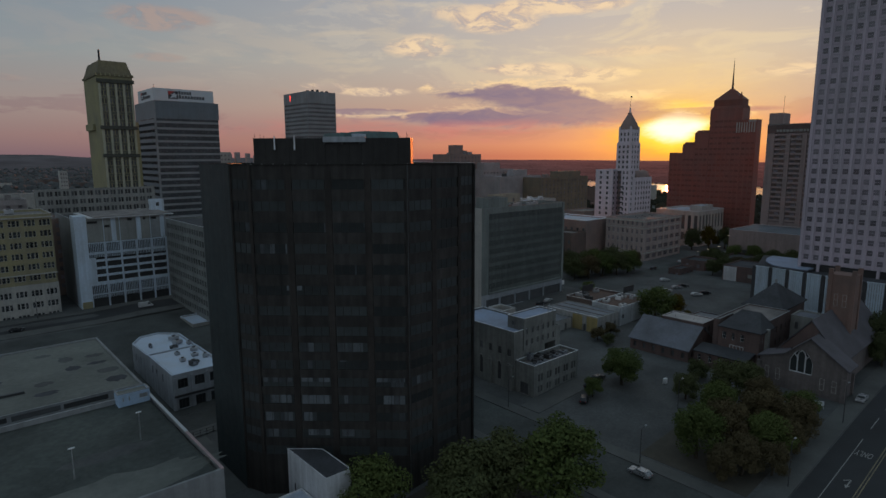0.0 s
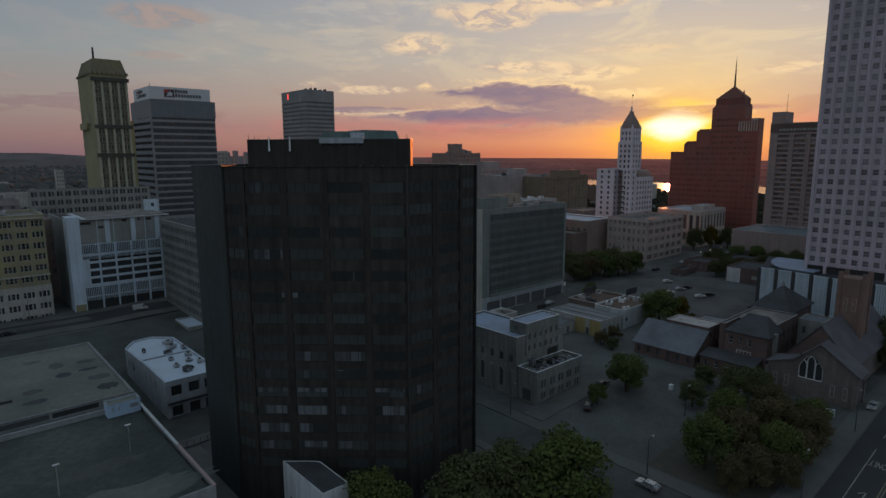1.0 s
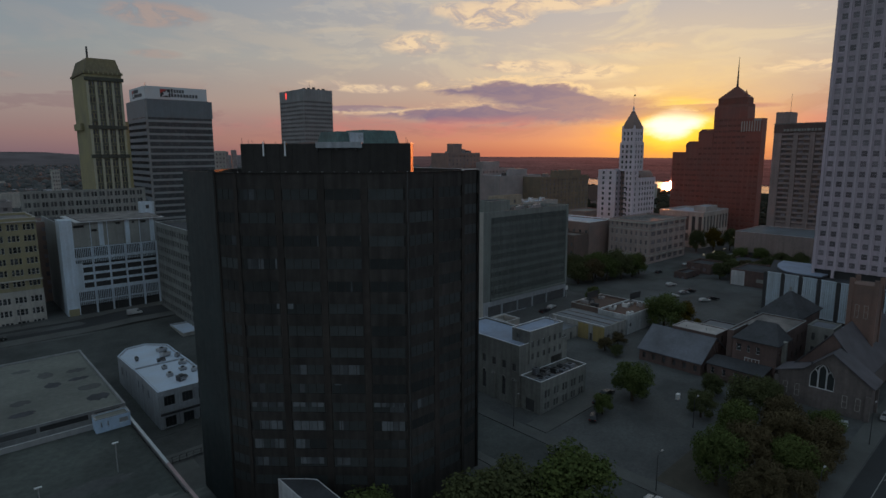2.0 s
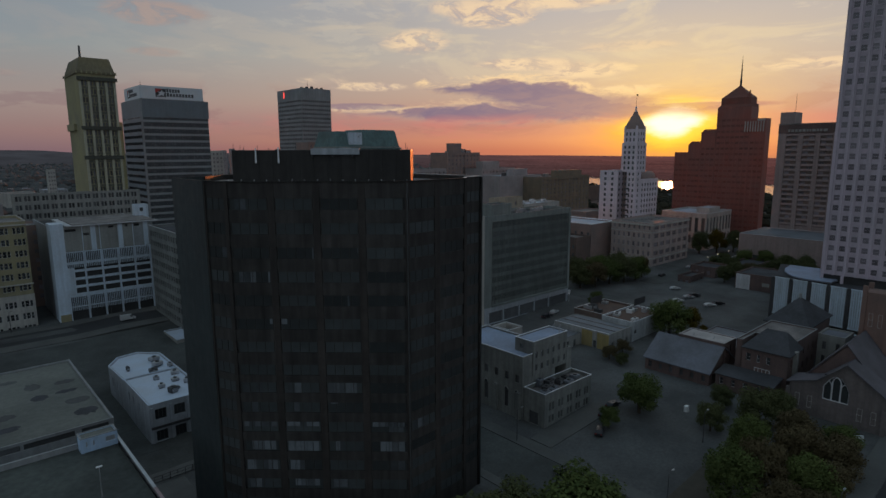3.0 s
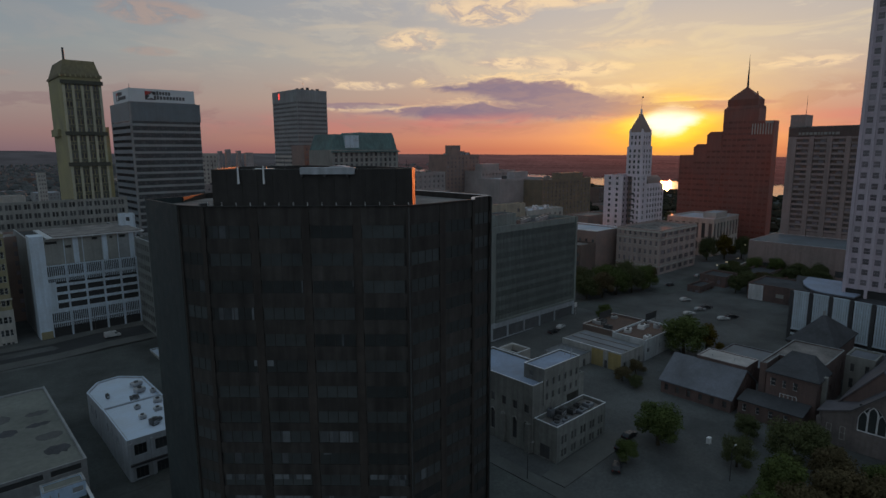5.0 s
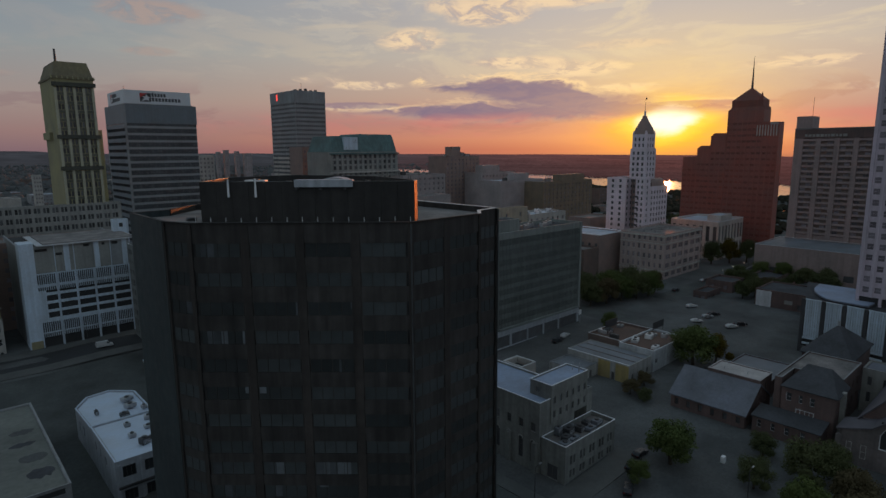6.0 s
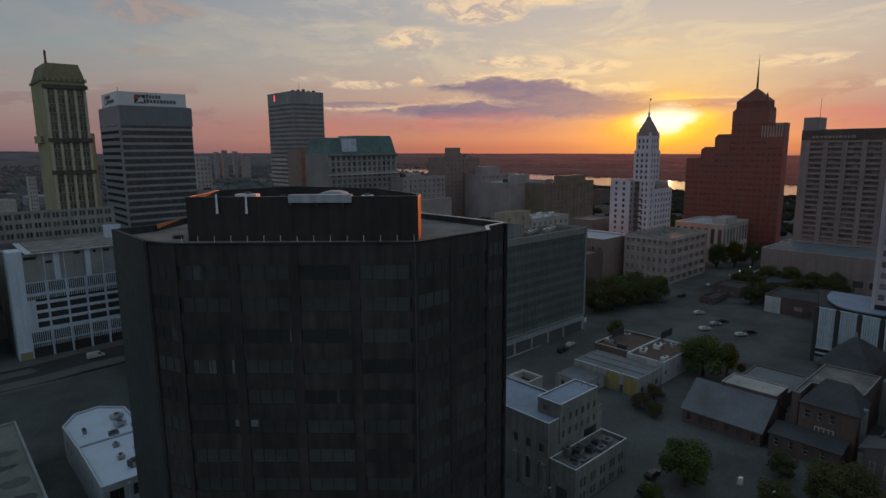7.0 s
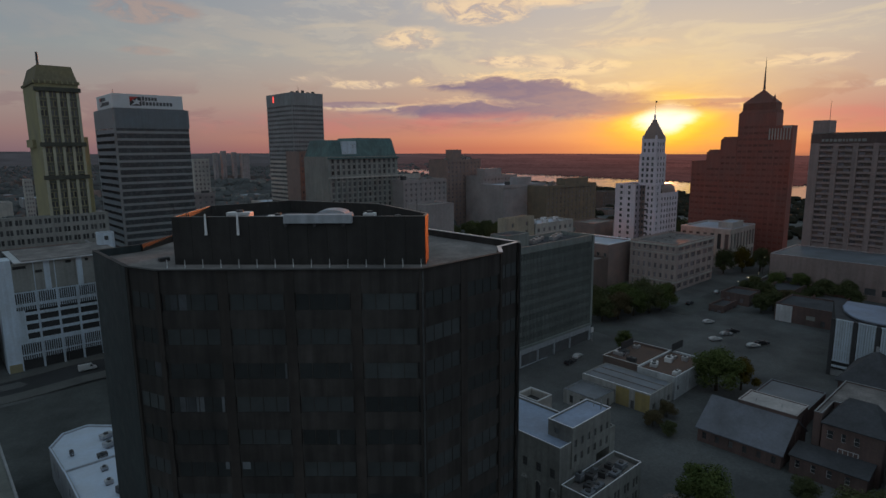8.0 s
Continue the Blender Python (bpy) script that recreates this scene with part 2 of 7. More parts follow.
dark_course = surface("sooty_stone_cornice_shade", (.085, .085, .07), .9, .3, 1.5, .2)
roof_gravel = surface("roof_gravel", (.20, .185, .18), .95, .5, 2.5, .2)
roof_pale = surface("pale_roof_membrane", (.42, .47, .56), .7, .2, 1.2, .1)
roof_blue = surface("slate_blue_roof_membrane", (.27, .33, .45), .7, .25, 1.2, .1)
roof_white = surface("white_roof_coating", (.52, .60, .72), .6, .12, 1.2, .12)
roof_beige = surface("worn_beige_roof", (.155, .162, .148), .9, .35, .8, .06)
roof_tan = surface("worn_tan_roof", (.42, .395, .39), .9, .3, 1.0, .1)
roof_brown = surface("brown_roof_felt", (.13, .085, .07), .9, .3, 1.2, .1)
roof_slate = surface("slate_roof", (.15, .158, .185), .75, .3, 1.5, .15)
roof_steel = surface("blue_grey_roof_sheet", (.165, .18, .205), .6, .3, 1.2, .1)
roof_dark = surface("dark_shingle_roof", (.078, .08, .088), .92, .3, 1.5, .15, spec=.1)
copper = surface("green_copper_roof", (.115, .185, .185), .65, .3, .6, .1, .3)
metal_grey = surface("galvanised_metal", (.45, .46, .48), .45, .2, 2, .4, metal=.6, each=.2)
metal_white = surface("white_painted_metal", (.72, .73, .75), .45, .12, 2, .4, each=.1)
metal_dark = surface("dark_painted_metal", (.06, .06, .064), .5, .2, 2, .4)
# low sunlight is put into this panel's orange base colour
sunlit_clad = surface("sunlit_orange_panel", (.32, .062, .02), .6, .2, 1, .2, spec=.14)
corner_steel = surface("dull_corner_steel", (.085, .092, .096), .5, .3, 1.5, .3, metal=.3)
edge_white = surface("white_roof_edge_metal", (.80, .83, .88), .5, .12, 1.5, .3)
coping_pale = surface("pale_metal_coping", (.55, .56, .58), .45, .2, 1.5, .3, metal=.3)
stone_grey = surface("grey_limestone", (.30, .30, .285), .85, .2, 1.2, .1, .2)
stone_sooty = surface("sooty_limestone", (.215, .22, .21), .85, .3, 1.2, .1, .3)
# brick and stone for far walls, with the haze mixed into their tones
brick_far = surface("haze_paled_brown_brick", (.29, .215, .195), .9, .2, 3, .15, .06)
stone_far = surface("haze_paled_grey_stone", (.35, .315, .315), .85, .2, 1.2, .1, .07)
beige_plaster = surface("beige_plaster", (.43, .37, .29), .9, .2, 1.2, .1, .15)
office_brick = surface("pinkish_pale_brick", (.42, .345, .325), .85, .2, 1.2, .1, .2)
bank_panel = surface("blue_grey_metal_panel", (.175, .205, .23), .5, .15, 1, .1, .1, .05, spec=.3)
slab_panel = surface("grey_green_slab_panel", (.225, .25, .242), .7, .2, 1.2, .08, .25)
stone_pale = surface("pale_limestone", (.46, .44, .41), .85, .2, 1.2, .1, .2)
terracotta_white = surface("white_terracotta", (.70, .63, .69), .6, .15, 1.5, .1, .15)
conc_white = surface("white_painted_concrete", (.56, .64, .73), .75, .15, 1.2, .1, .2)
bay_blue = surface("pale_blue_painted_metal", (.42, .56, .74), .6, .15, 1.2, .1, .2)
conc_grey = surface("grey_concrete", (.30, .31, .32), .85, .2, 1.2, .1, .22)
conc_sooty = surface("sooty_grey_concrete", (.20, .21, .205), .85, .25, 1.2, .1, .25)
conc_brown = surface("brown_concrete", (.34, .265, .255), .85, .2, 1.2, .08, .2)
tower_pink = surface("pinkish_precast_concrete", (.56, .485, .55), .8, .15, 1.2, .06, .15)
recess_brown = surface("recess_shade_brown", (.20, .15, .135), .9, .3, 1.2, .1)
brick_yellow = surface("yellow_brick", (.33, .295, .185), .9, .2, 3, .12, .15)
gothic_pier = surface("pale_gothic_stone", (.47, .45, .34), .85, .2, 1.2, .08, .2)
gothic_panel = surface("grey_gothic_panel", (.15, .15, .125), .85, .2, 1.2, .08, .2)
brick_olive = surface("yellow_gothic_stone", (.34, .31, .185), .85, .2, 1.2, .08, .2)
brick_dim = surface("dull_red_brown_brick", (.15, .105, .098), .9, .3, 3, .15, .2)
church_stone = surface("brown_church_stone", (.165, .143, .14), .9, .3, 1.5, .15, .3)
roof_plum = surface("plum_slate_roof", (.105, .098, .112), .8, .3, 1.5, .15)
olive_brick = surface("dull_olive_brown_brick", (.22, .175, .13), .9, .25, 3, .15, .1)
bell_brick = surface("orange_red_brick", (.22, .145, .125), .9, .25, 3, .15, .15)
brick_red = surface("red_brick", (.155, .085, .072), .9, .25, 3, .15, .15)
brick_brown = surface("brown_brick", (.17, .125, .11), .9, .25, 3, .15, .15)
granite_red = surface("brown_red_granite", (.26, .105, .088), .6, .2, 1.2, .06, .15)
# darker copy of the granite: backlit shade put into crown and shoulders
granite_dark = surface("backlit_dark_granite", (.21, .085, .068), .7, .25, 1.2, .06, .15)
green_panel = surface("green_grey_panel", (.215, .24, .232), .7, .2, 1.2, .08, .25)
plaster_white = surface("white_plaster", (.66, .67, .70), .85, .18, 1.2, .12, .25)
plaster_dim = surface("weathered_grey_plaster", (.40, .43, .47), .85, .22, 1.2, .12, .3)
plaster_yellow = surface("ochre_plaster", (.34, .27, .12), .9, .2, 1.2, .12, .2)
shop_white = surface("soiled_white_plaster", (.46, .485, .51), .85, .25, 1.2, .12, .3)
shop_plaster = surface("dirty_grey_plaster", (.33, .33, .32), .9, .25, 1.2, .12, .3)
sign_white = surface("white_sign_panel", (.62, .66, .70), .5, .08, 1, .1, 0, .05)
sign_dark = surface("charcoal_sign_paint", (.05, .05, .055), .6, .1, 1, .1, 0, 0)
sign_ink = surface("slate_sign_letters", (.085, .09, .10), .6, .1, 1, .1, 0, 0)
sign_red = surface("red_sign_paint", (.5, .05, .04), .5, .1, 1, .1, 0, 0)
# general glass is paled to imitate haze; the near copy stays darker
glass = glazing("window_glass", (.115, .118, .124), .1, .5, .5)
near_glass = glazing("near_window_glass", (.055, .06, .066), .1, .5, .5)
# panes toned like the granite, standing in for haze over its windows
red_glass = glazing("haze_tinted_red_glass", (.20, .08, .066), .35, .3, .15)
pink_glass = glazing("grey_tinted_glass", (.21, .19, .21), .15, .5, .35)
bank_glass = glazing("dark_curtain_glass", (.085, .095, .105), .25, .4, .3)
dark_void = surface("unlit_interior", (.05, .05, .052), .95, .2, 1, .1, 0, 0)
frame_white = surface("white_window_frame", (.55, .56, .58), .6, .15, 2, .3)
frame_dark = surface("dark_window_frame", (.08, .08, .082), .6, .2, 2, .3)
bark = surface("tree_bark", (.07, .055, .04), .95, .3, 6, 1)
red_lamp = glowing("red_beacon_light", (1.0, .08, .06), 1.4)
warm_lamp = glowing("warm_street_lamp", (1.0, .82, .5), 1.2)


def leaf_material(name, a, c):
    m = bpy.data.materials.new(name)
    m.use_nodes = True
    N, L = m.node_tree.nodes, m.node_tree.links
    b = N["Principled BSDF"]
    geo, oi = N.new("ShaderNodeNewGeometry"), N.new("ShaderNodeObjectInfo")
    r = N.new("ShaderNodeValToRGB")
    r.color_ramp.elements[0].color, r.color_ramp.elements[1].color = (*a, 1), (*c, 1)
    mx = N.new("ShaderNodeMath")
    mx.operation = "ADD"
    L.new(geo.outputs["Random Per Island"], mx.inputs[0])
    half = N.new("ShaderNodeMath")
    half.operation = "MULTIPLY_ADD"
    L.new(oi.outputs["Random"], half.inputs[0])
    half.inputs[1].default_value, half.inputs[2].default_value = .6, -.3
    L.new(half.outputs[0], mx.inputs[1])
    L.new(mx.outputs[0], r.inputs[0])
    L.new(r.outputs[0], b.inputs["Base Color"])
    b.inputs["Roughness"].default_value = .7
    b.inputs["Specular IOR Level"].default_value = 0
    b.inputs["Transmission Weight"].default_value = 0
    return m


leaves = leaf_material("green_leaves", (.075, .10, .036), (.12, .145, .05))
leaves_gold = leaf_material("golden_leaves", (.08, .06, .012), (.16, .12, .03))
leaves_brown = leaf_material("brown_autumn_leaves", (.085, .072, .042), (.125, .10, .056))
leaves_dark = leaf_material("dark_leaves", (.072, .084, .042), (.105, .115, .053))


def haze_glow_material(name, col):
    """Far land with the dusk haze painted in as a glow: redder towards the sun."""
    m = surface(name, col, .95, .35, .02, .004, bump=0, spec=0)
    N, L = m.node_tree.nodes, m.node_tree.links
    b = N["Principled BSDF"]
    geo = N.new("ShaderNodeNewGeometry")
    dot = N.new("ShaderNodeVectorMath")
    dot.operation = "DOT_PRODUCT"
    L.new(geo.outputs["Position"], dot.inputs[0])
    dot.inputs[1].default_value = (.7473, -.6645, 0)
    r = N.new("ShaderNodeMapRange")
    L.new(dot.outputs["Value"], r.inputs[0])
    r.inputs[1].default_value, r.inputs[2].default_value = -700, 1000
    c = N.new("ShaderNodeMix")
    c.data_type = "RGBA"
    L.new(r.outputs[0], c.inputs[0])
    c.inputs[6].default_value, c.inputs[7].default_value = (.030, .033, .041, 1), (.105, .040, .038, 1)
    # the haze glow varies over fields and tree belts, and grows with distance
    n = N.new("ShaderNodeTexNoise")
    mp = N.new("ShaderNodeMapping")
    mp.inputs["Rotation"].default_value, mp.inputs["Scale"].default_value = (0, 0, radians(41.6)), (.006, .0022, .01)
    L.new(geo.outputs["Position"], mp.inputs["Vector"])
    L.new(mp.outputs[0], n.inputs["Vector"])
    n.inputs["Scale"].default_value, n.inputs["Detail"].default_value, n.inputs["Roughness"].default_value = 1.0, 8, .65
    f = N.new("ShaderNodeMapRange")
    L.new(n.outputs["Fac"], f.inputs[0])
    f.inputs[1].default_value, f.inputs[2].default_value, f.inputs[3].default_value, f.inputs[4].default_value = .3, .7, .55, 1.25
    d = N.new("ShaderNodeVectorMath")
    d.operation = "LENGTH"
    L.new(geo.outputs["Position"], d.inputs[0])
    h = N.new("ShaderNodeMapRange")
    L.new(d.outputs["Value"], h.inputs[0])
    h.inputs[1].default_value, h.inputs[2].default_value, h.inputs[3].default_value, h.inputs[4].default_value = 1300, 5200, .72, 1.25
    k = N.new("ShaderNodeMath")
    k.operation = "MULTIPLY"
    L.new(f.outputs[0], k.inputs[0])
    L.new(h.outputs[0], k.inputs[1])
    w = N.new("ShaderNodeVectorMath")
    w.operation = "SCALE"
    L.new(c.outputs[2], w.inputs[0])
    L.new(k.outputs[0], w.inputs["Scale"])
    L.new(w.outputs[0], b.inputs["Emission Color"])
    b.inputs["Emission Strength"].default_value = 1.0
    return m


haze_glow_mat = haze_glow_material("haze_glow_flats", (.025, .022, .02))


def water_material():
    m = surface("river_water", (.02, .022, .025), .08, .1, .02, .01, 0, 0, 0, .5)
    N, L = m.node_tree.nodes, m.node_tree.links
    b = N["Principled BSDF"]
    n = N.new("ShaderNodeTexNoise")
    n.inputs["Scale"].default_value, n.inputs["Detail"].default_value = .15, 4
    geo = N.new("ShaderNodeNewGeometry")
    L.new(geo.outputs["Position"], n.inputs["Vector"])
    bp = N.new("ShaderNodeBump")
    bp.inputs["Strength"].default_value, bp.inputs["Distance"].default_value = .06, .5
    L.new(n.outputs["Fac"], bp.inputs["Height"])
    L.new(bp.outputs[0], b.inputs["Normal"])
    return m


water_mat = water_material()


# ---- mesh helpers ----
class Geo:
    """Vertices and faces that become one mesh."""

    def __init__(self):
        self.v, self.f, self.m = [], [], []

    def face(self, pts, m=0):
        k = len(self.v)
        self.v.extend(tuple(p) for p in pts)
        self.f.append(tuple(range(k, k + len(pts))))
        self.m.append(m)

    def hexa(self, p, m=0):
        k = len(self.v)
        self.v.extend(tuple(q) for q in p)
        for q in ((3, 2, 1, 0), (4, 5, 6, 7), (0, 1, 5, 4), (1, 2, 6, 5), (2, 3, 7, 6), (3, 0, 4, 7)):
            self.f.append(tuple(k + i for i in q))
            self.m.append(m)

    def box(self, x0, x1, y0, y1, z0, z1, m=0):
        self.hexa([(x0, y0, z0), (x1, y0, z0), (x1, y1, z0), (x0, y1, z0), (x0, y0, z1), (x1, y0, z1), (x1, y1, z1), (x0, y1, z1)], m)

    def obox(self, p, d, u0, u1, o0, o1, z0, z1, m=0):
        """A box along the wall line from p in the direction d; o counts outwards (to the right of d)."""
        n = (d[1], -d[0])
        q = lambda u, o, z: (p[0] + d[0] * u + n[0] * o, p[1] + d[1] * u + n[1] * o, z)
        self.hexa([q(u0, o1, z0), q(u1, o1, z0), q(u1, o0, z0), q(u0, o0, z0), q(u0, o1, z1), q(u1, o1, z1), q(u1, o0, z1), q(u0, o0, z1)], m)

    def prism(self, poly, z0, z1, m=0, top=None):
        """A polygon (counter-clockwise) pulled up; top: another outline for the upper end."""
        k, n = len(self.v), len(poly)
        self.v.extend((x, y, z0) for x, y in poly)
        self.v.extend((x, y, z1) for x, y in (top or poly))
        self.f.append(tuple(range(k + n - 1, k - 1, -1)))
        self.f.append(tuple(range(k + n, k + 2 * n)))
        self.m += [m, m]
        for i in range(n):
            j = (i + 1) % n
            self.f.append((k + i, k + j, k + n + j, k + n + i))
            self.m.append(m)

    def sheet(self, p, d, us, zs, hole, deep, m=0, pane=None):
        """A wall of one piece along p + d u, cut by the lines us and zs; the cells for which hole(i, j) holds are openings right through it,
        or, with pane, glass set back by deep."""
        n = (d[1], -d[0])
        k, nu, nz = len(self.v), len(us), len(zs)
        for o in (0.0, -deep):
            for u in us:
                for z in zs:
                    self.v.append((p[0] + d[0] * u + n[0] * o, p[1] + d[1] * u + n[1] * o, z))
        F = lambda i, j: k + i * nz + j
        B = lambda i, j: k + nu * nz + i * nz + j
        solid = [[not hole(i, j) for j in range(nz - 1)] for i in range(nu - 1)]
        at = lambda i, j: 0 <= i < nu - 1 and 0 <= j < nz - 1 and solid[i][j]
        for i in range(nu - 1):
            for j in range(nz - 1):
                if solid[i][j]:
                    self.f.append((F(i, j), F(i + 1, j), F(i + 1, j + 1), F(i, j + 1)))
                    self.m.append(m)
                    for a, q in (((i - 1, j), (F(i, j + 1), B(i, j + 1), B(i, j), F(i, j))), ((i + 1, j), (F(i + 1, j), B(i + 1, j), B(i + 1, j + 1), F(i + 1, j + 1))),
                                 ((i, j - 1), (F(i, j), B(i, j), B(i + 1, j), F(i + 1, j))), ((i, j + 1), (F(i + 1, j + 1), B(i + 1, j + 1), B(i, j + 1), F(i, j + 1)))):
                        if not at(*a):
                            self.f.append(q)
                            self.m.append(m)
                elif pane is not None:
                    self.f.append((B(i, j), B(i + 1, j), B(i + 1, j + 1), B(i, j + 1)))
                    self.m.append(pane)

    def tube(self, a, b, r0, r1, n=8, m=0):
        a, b = Vector(a), Vector(b)
        d = (b - a).normalized()
        s = d.orthogonal().normalized()
        t = d.cross(s)
        k = len(self.v)
        for c, r in ((a, r0), (b, r1)):
            for i in range(n):
                w = 2 * math.pi * i / n
                self.v.append(tuple(c + s * (r * math.cos(w)) + t * (r * math.sin(w))))
        for i in range(n):
            j = (i + 1) % n
            self.f.append((k + i, k + j, k + n + j, k + n + i))
            self.m.append(m)
        self.f += [tuple(range(k + n - 1, k - 1, -1)), tuple(range(k + n, k + 2 * n))]
        self.m += [m, m]

    def mesh(self, name, mats):
        me = bpy.data.meshes.new(name)
        me.from_pydata(self.v, [], self.f)
        for m in mats:
            me.materials.append(m)
        me.polygons.foreach_set("material_index", self.m)
        me.update()
        return me


def thing(name, x, y, z, label, category, group="", kind=""):
    ob = new(name)
    ob.location = (x, y, z)
    ob.empty_display_size = 1
    return tagged(ob, label, category, group, kind)


def part(name, geo, mats, parent, label=""):
    """One mesh under a thing or a part; the vertices are in the parent's own space."""
    mats = mats if isinstance(mats, (list, tuple)) else [mats]
    ob = new(name, geo.mesh(name, mats))
    ob.parent = parent
    if label:
        ob["label"] = label
    return ob


def lone(name, geo, mats, label, category, group="", kind=""):
    mats = mats if isinstance(mats, (list, tuple)) else [mats]
    return tagged(new(name, geo.mesh(name, mats)), label, category, group, kind)


def bevelled(name, geo, mats, parent, width, label=""):
    ob = part(name, geo, mats, parent, label)
    md = ob.modifiers.new("bevel", "BEVEL")
    md.width, md.segments = width, 2
    return ob


WINDOWS = {}


def window_mesh(w, h, nx, nz, fm, gm, bar=0.07, arch=0):
    """A window: frame and glazing bars round a recessed pane, in the plane y = 0, looking to -y."""
    key = (round(w, 2), round(h, 2), nx, nz, fm.name, gm.name, arch)
    if key in WINDOWS:
        return WINDOWS[key]
    g = Geo()
    def lines(size, n):
        out = [-size / 2, -size / 2 + bar]
        for i in range(1, n):
            x = -size / 2 + size * i / n
            out += [x - bar * .4, x + bar * .4]
        return out + [size / 2 - bar, size / 2]
    g.sheet((0, 0), (1, 0), lines(w, nx), lines(h, nz), lambda i, j: i % 2 == 1 and j % 2 == 1, 0.06, 0, 1)
    WINDOWS[key] = g.mesh("window", [fm, gm])
    return WINDOWS[key]


def put(me, name, parent, p, d, u, o, z):
    ob = new(name, me)
    ob.parent = parent
    n = (d[1], -d[0])
    ob.location = (p[0] + d[0] * u + n[0] * o, p[1] + d[1] * u + n[1] * o, z)
    ob.rotation_euler = (0, 0, math.atan2(d[1], d[0]))
    return ob


def inset(poly, t):
    """The polygon (counter-clockwise) with every side moved inwards by t."""
    n, out = len(poly), []
    for i in range(n):
        p0, p1, p2 = Vector(poly[i - 1]), Vector(poly[i]), Vector(poly[(i + 1) % n])
        d0, d1 = (p1 - p0).normalized(), (p2 - p1).normalized()
        n0, n1 = Vector((-d0.y, d0.x)), Vector((-d1.y, d1.x))
        k = max(1 + n0.dot(n1), 0.2)
        q = p1 + (n0 + n1) * (t / k)
        out.append((q.x, q.y))
    return out


def rect(x0, x1, y0, y1):
    """Sides in order: 0 faces -y, 1 faces +x, 2 faces +y, 3 faces -x."""
    return [(x0, y0), (x1, y0), (x1, y1), (x0, y1)]


def block(parent, poly, z0, z1, wall, sides=None, deep=0.35, para=0.9, roof=None, cope=None, frames=None, panes=None, core=None, cap=0.12, cw=0.24):
    """A building block: one wall slab a side with real openings, windows set back in them, a dark core, a roof below a parapet and its coping.
    sides: {index: (openings along the side [(u0, u1)...], openings in height [(z0, z1)...], bars across, bars up)}"""
    sides = sides or {}
    n = len(poly)
    frames, panes = frames or frame_dark, panes or glass
    top = z1 - para
    g = Geo()
    g.prism(inset(poly, deep), z0, top - .02)
    part("core", g, core or dark_void, parent)
    for i in range(n):
        p, q = Vector(poly[i]), Vector(poly[(i + 1) % n])
        length = (q - p).length
        d = (q - p) / length
        g = Geo()
        end = length - deep
        if i in sides:
            cols, rows, nx, nz = sides[i]
            rows = sorted(rows)
            us = [0] + [u for pair in cols for u in pair] + [end]
            zs = [z0] + [v for pair in rows for v in pair] + [z1]
            g.sheet(p, d, us, zs, lambda i, j: i % 2 == 1 and j % 2 == 1, deep)
            for a, c in rows:
                for u0, u1 in cols:
                    put(window_mesh(u1 - u0, c - a, nx, nz, frames, panes), "window", parent, p, d, (u0 + u1) / 2, -deep * .75, (a + c) / 2)
        else:
            g.obox(p, d, 0, end, -deep, 0, z0, z1)
        part("wall", g, wall, parent)
    g = Geo()
    g.prism(inset(poly, deep + .004), top - .02, top)
    part("roof", g, roof or roof_gravel, parent)
    if cope:
        g = Geo()
        for i in range(n):
            p, q = Vector(poly[i]), Vector(poly[(i + 1) % n])
            length = (q - p).length
            d = (q - p) / length
            g.obox(p, d, -.05, length - cw, -cw, .05, z1 + .003, z1 + cap)
        part("coping", g, cope, parent)


def spread(length, n, w, margin=0.0):
    """n openings of width w, evenly along a side."""
    step = (length - 2 * margin) / n
    return [(margin + step * (i + .5) - w / 2, margin + step * (i + .5) + w / 2) for i in range(n)]


def storeys(z0, n, pitch, sill, h):
    return [(z0 + i * pitch + sill, z0 + i * pitch + sill + h) for i in range(n)]


# ---- ground, river, streets ----
def height(x, y):
    """The lie of the land: it falls gently to the lower left, drops over a bluff to the river, and lies flat beyond it."""
    if x < 45:
        z = -6.0
    elif x < 160:
        z = -6.0 + 6.0 * (x - 45) / 115
    elif x < 250:
        z = 1.5 * (x - 160) / 90
    else:
        z = 1.5
    if x < 160 and 200 < y:
        # the quarter round the garage stands higher
        k = min(1.0, (y - 200) / 52)
        z += 4.9 * k * k * (3 - 2 * k) * min(1.0, (160 - x) / 100)
    r = math.hypot(x, y)
    side = max(0.0, y - 600) * 0.27
    near, far = 1085 + side, 1470 + max(0.0, y - 700) * 0.17
    if x > 620:
        k = min(1.0, (x - 620) / 300)
        z += (-14.0 - z) * k * k * (3 - 2 * k)
    if near < x < far and y > -900:
        z = -19.0
    if r > 1900:
        k = min(1.0, (r - 1900) / 2900)
        z = max(z, -14.0) if not near < x < far else z
        s = (.7473 * x - .6645 * y) / r
        z += (44.0 - (52.0 if s < 0 else 55.0) * s) * k * k
        z += 5 * k * noise.noise(Vector((x * .0016, y * .0016, 1.0)))
    return z


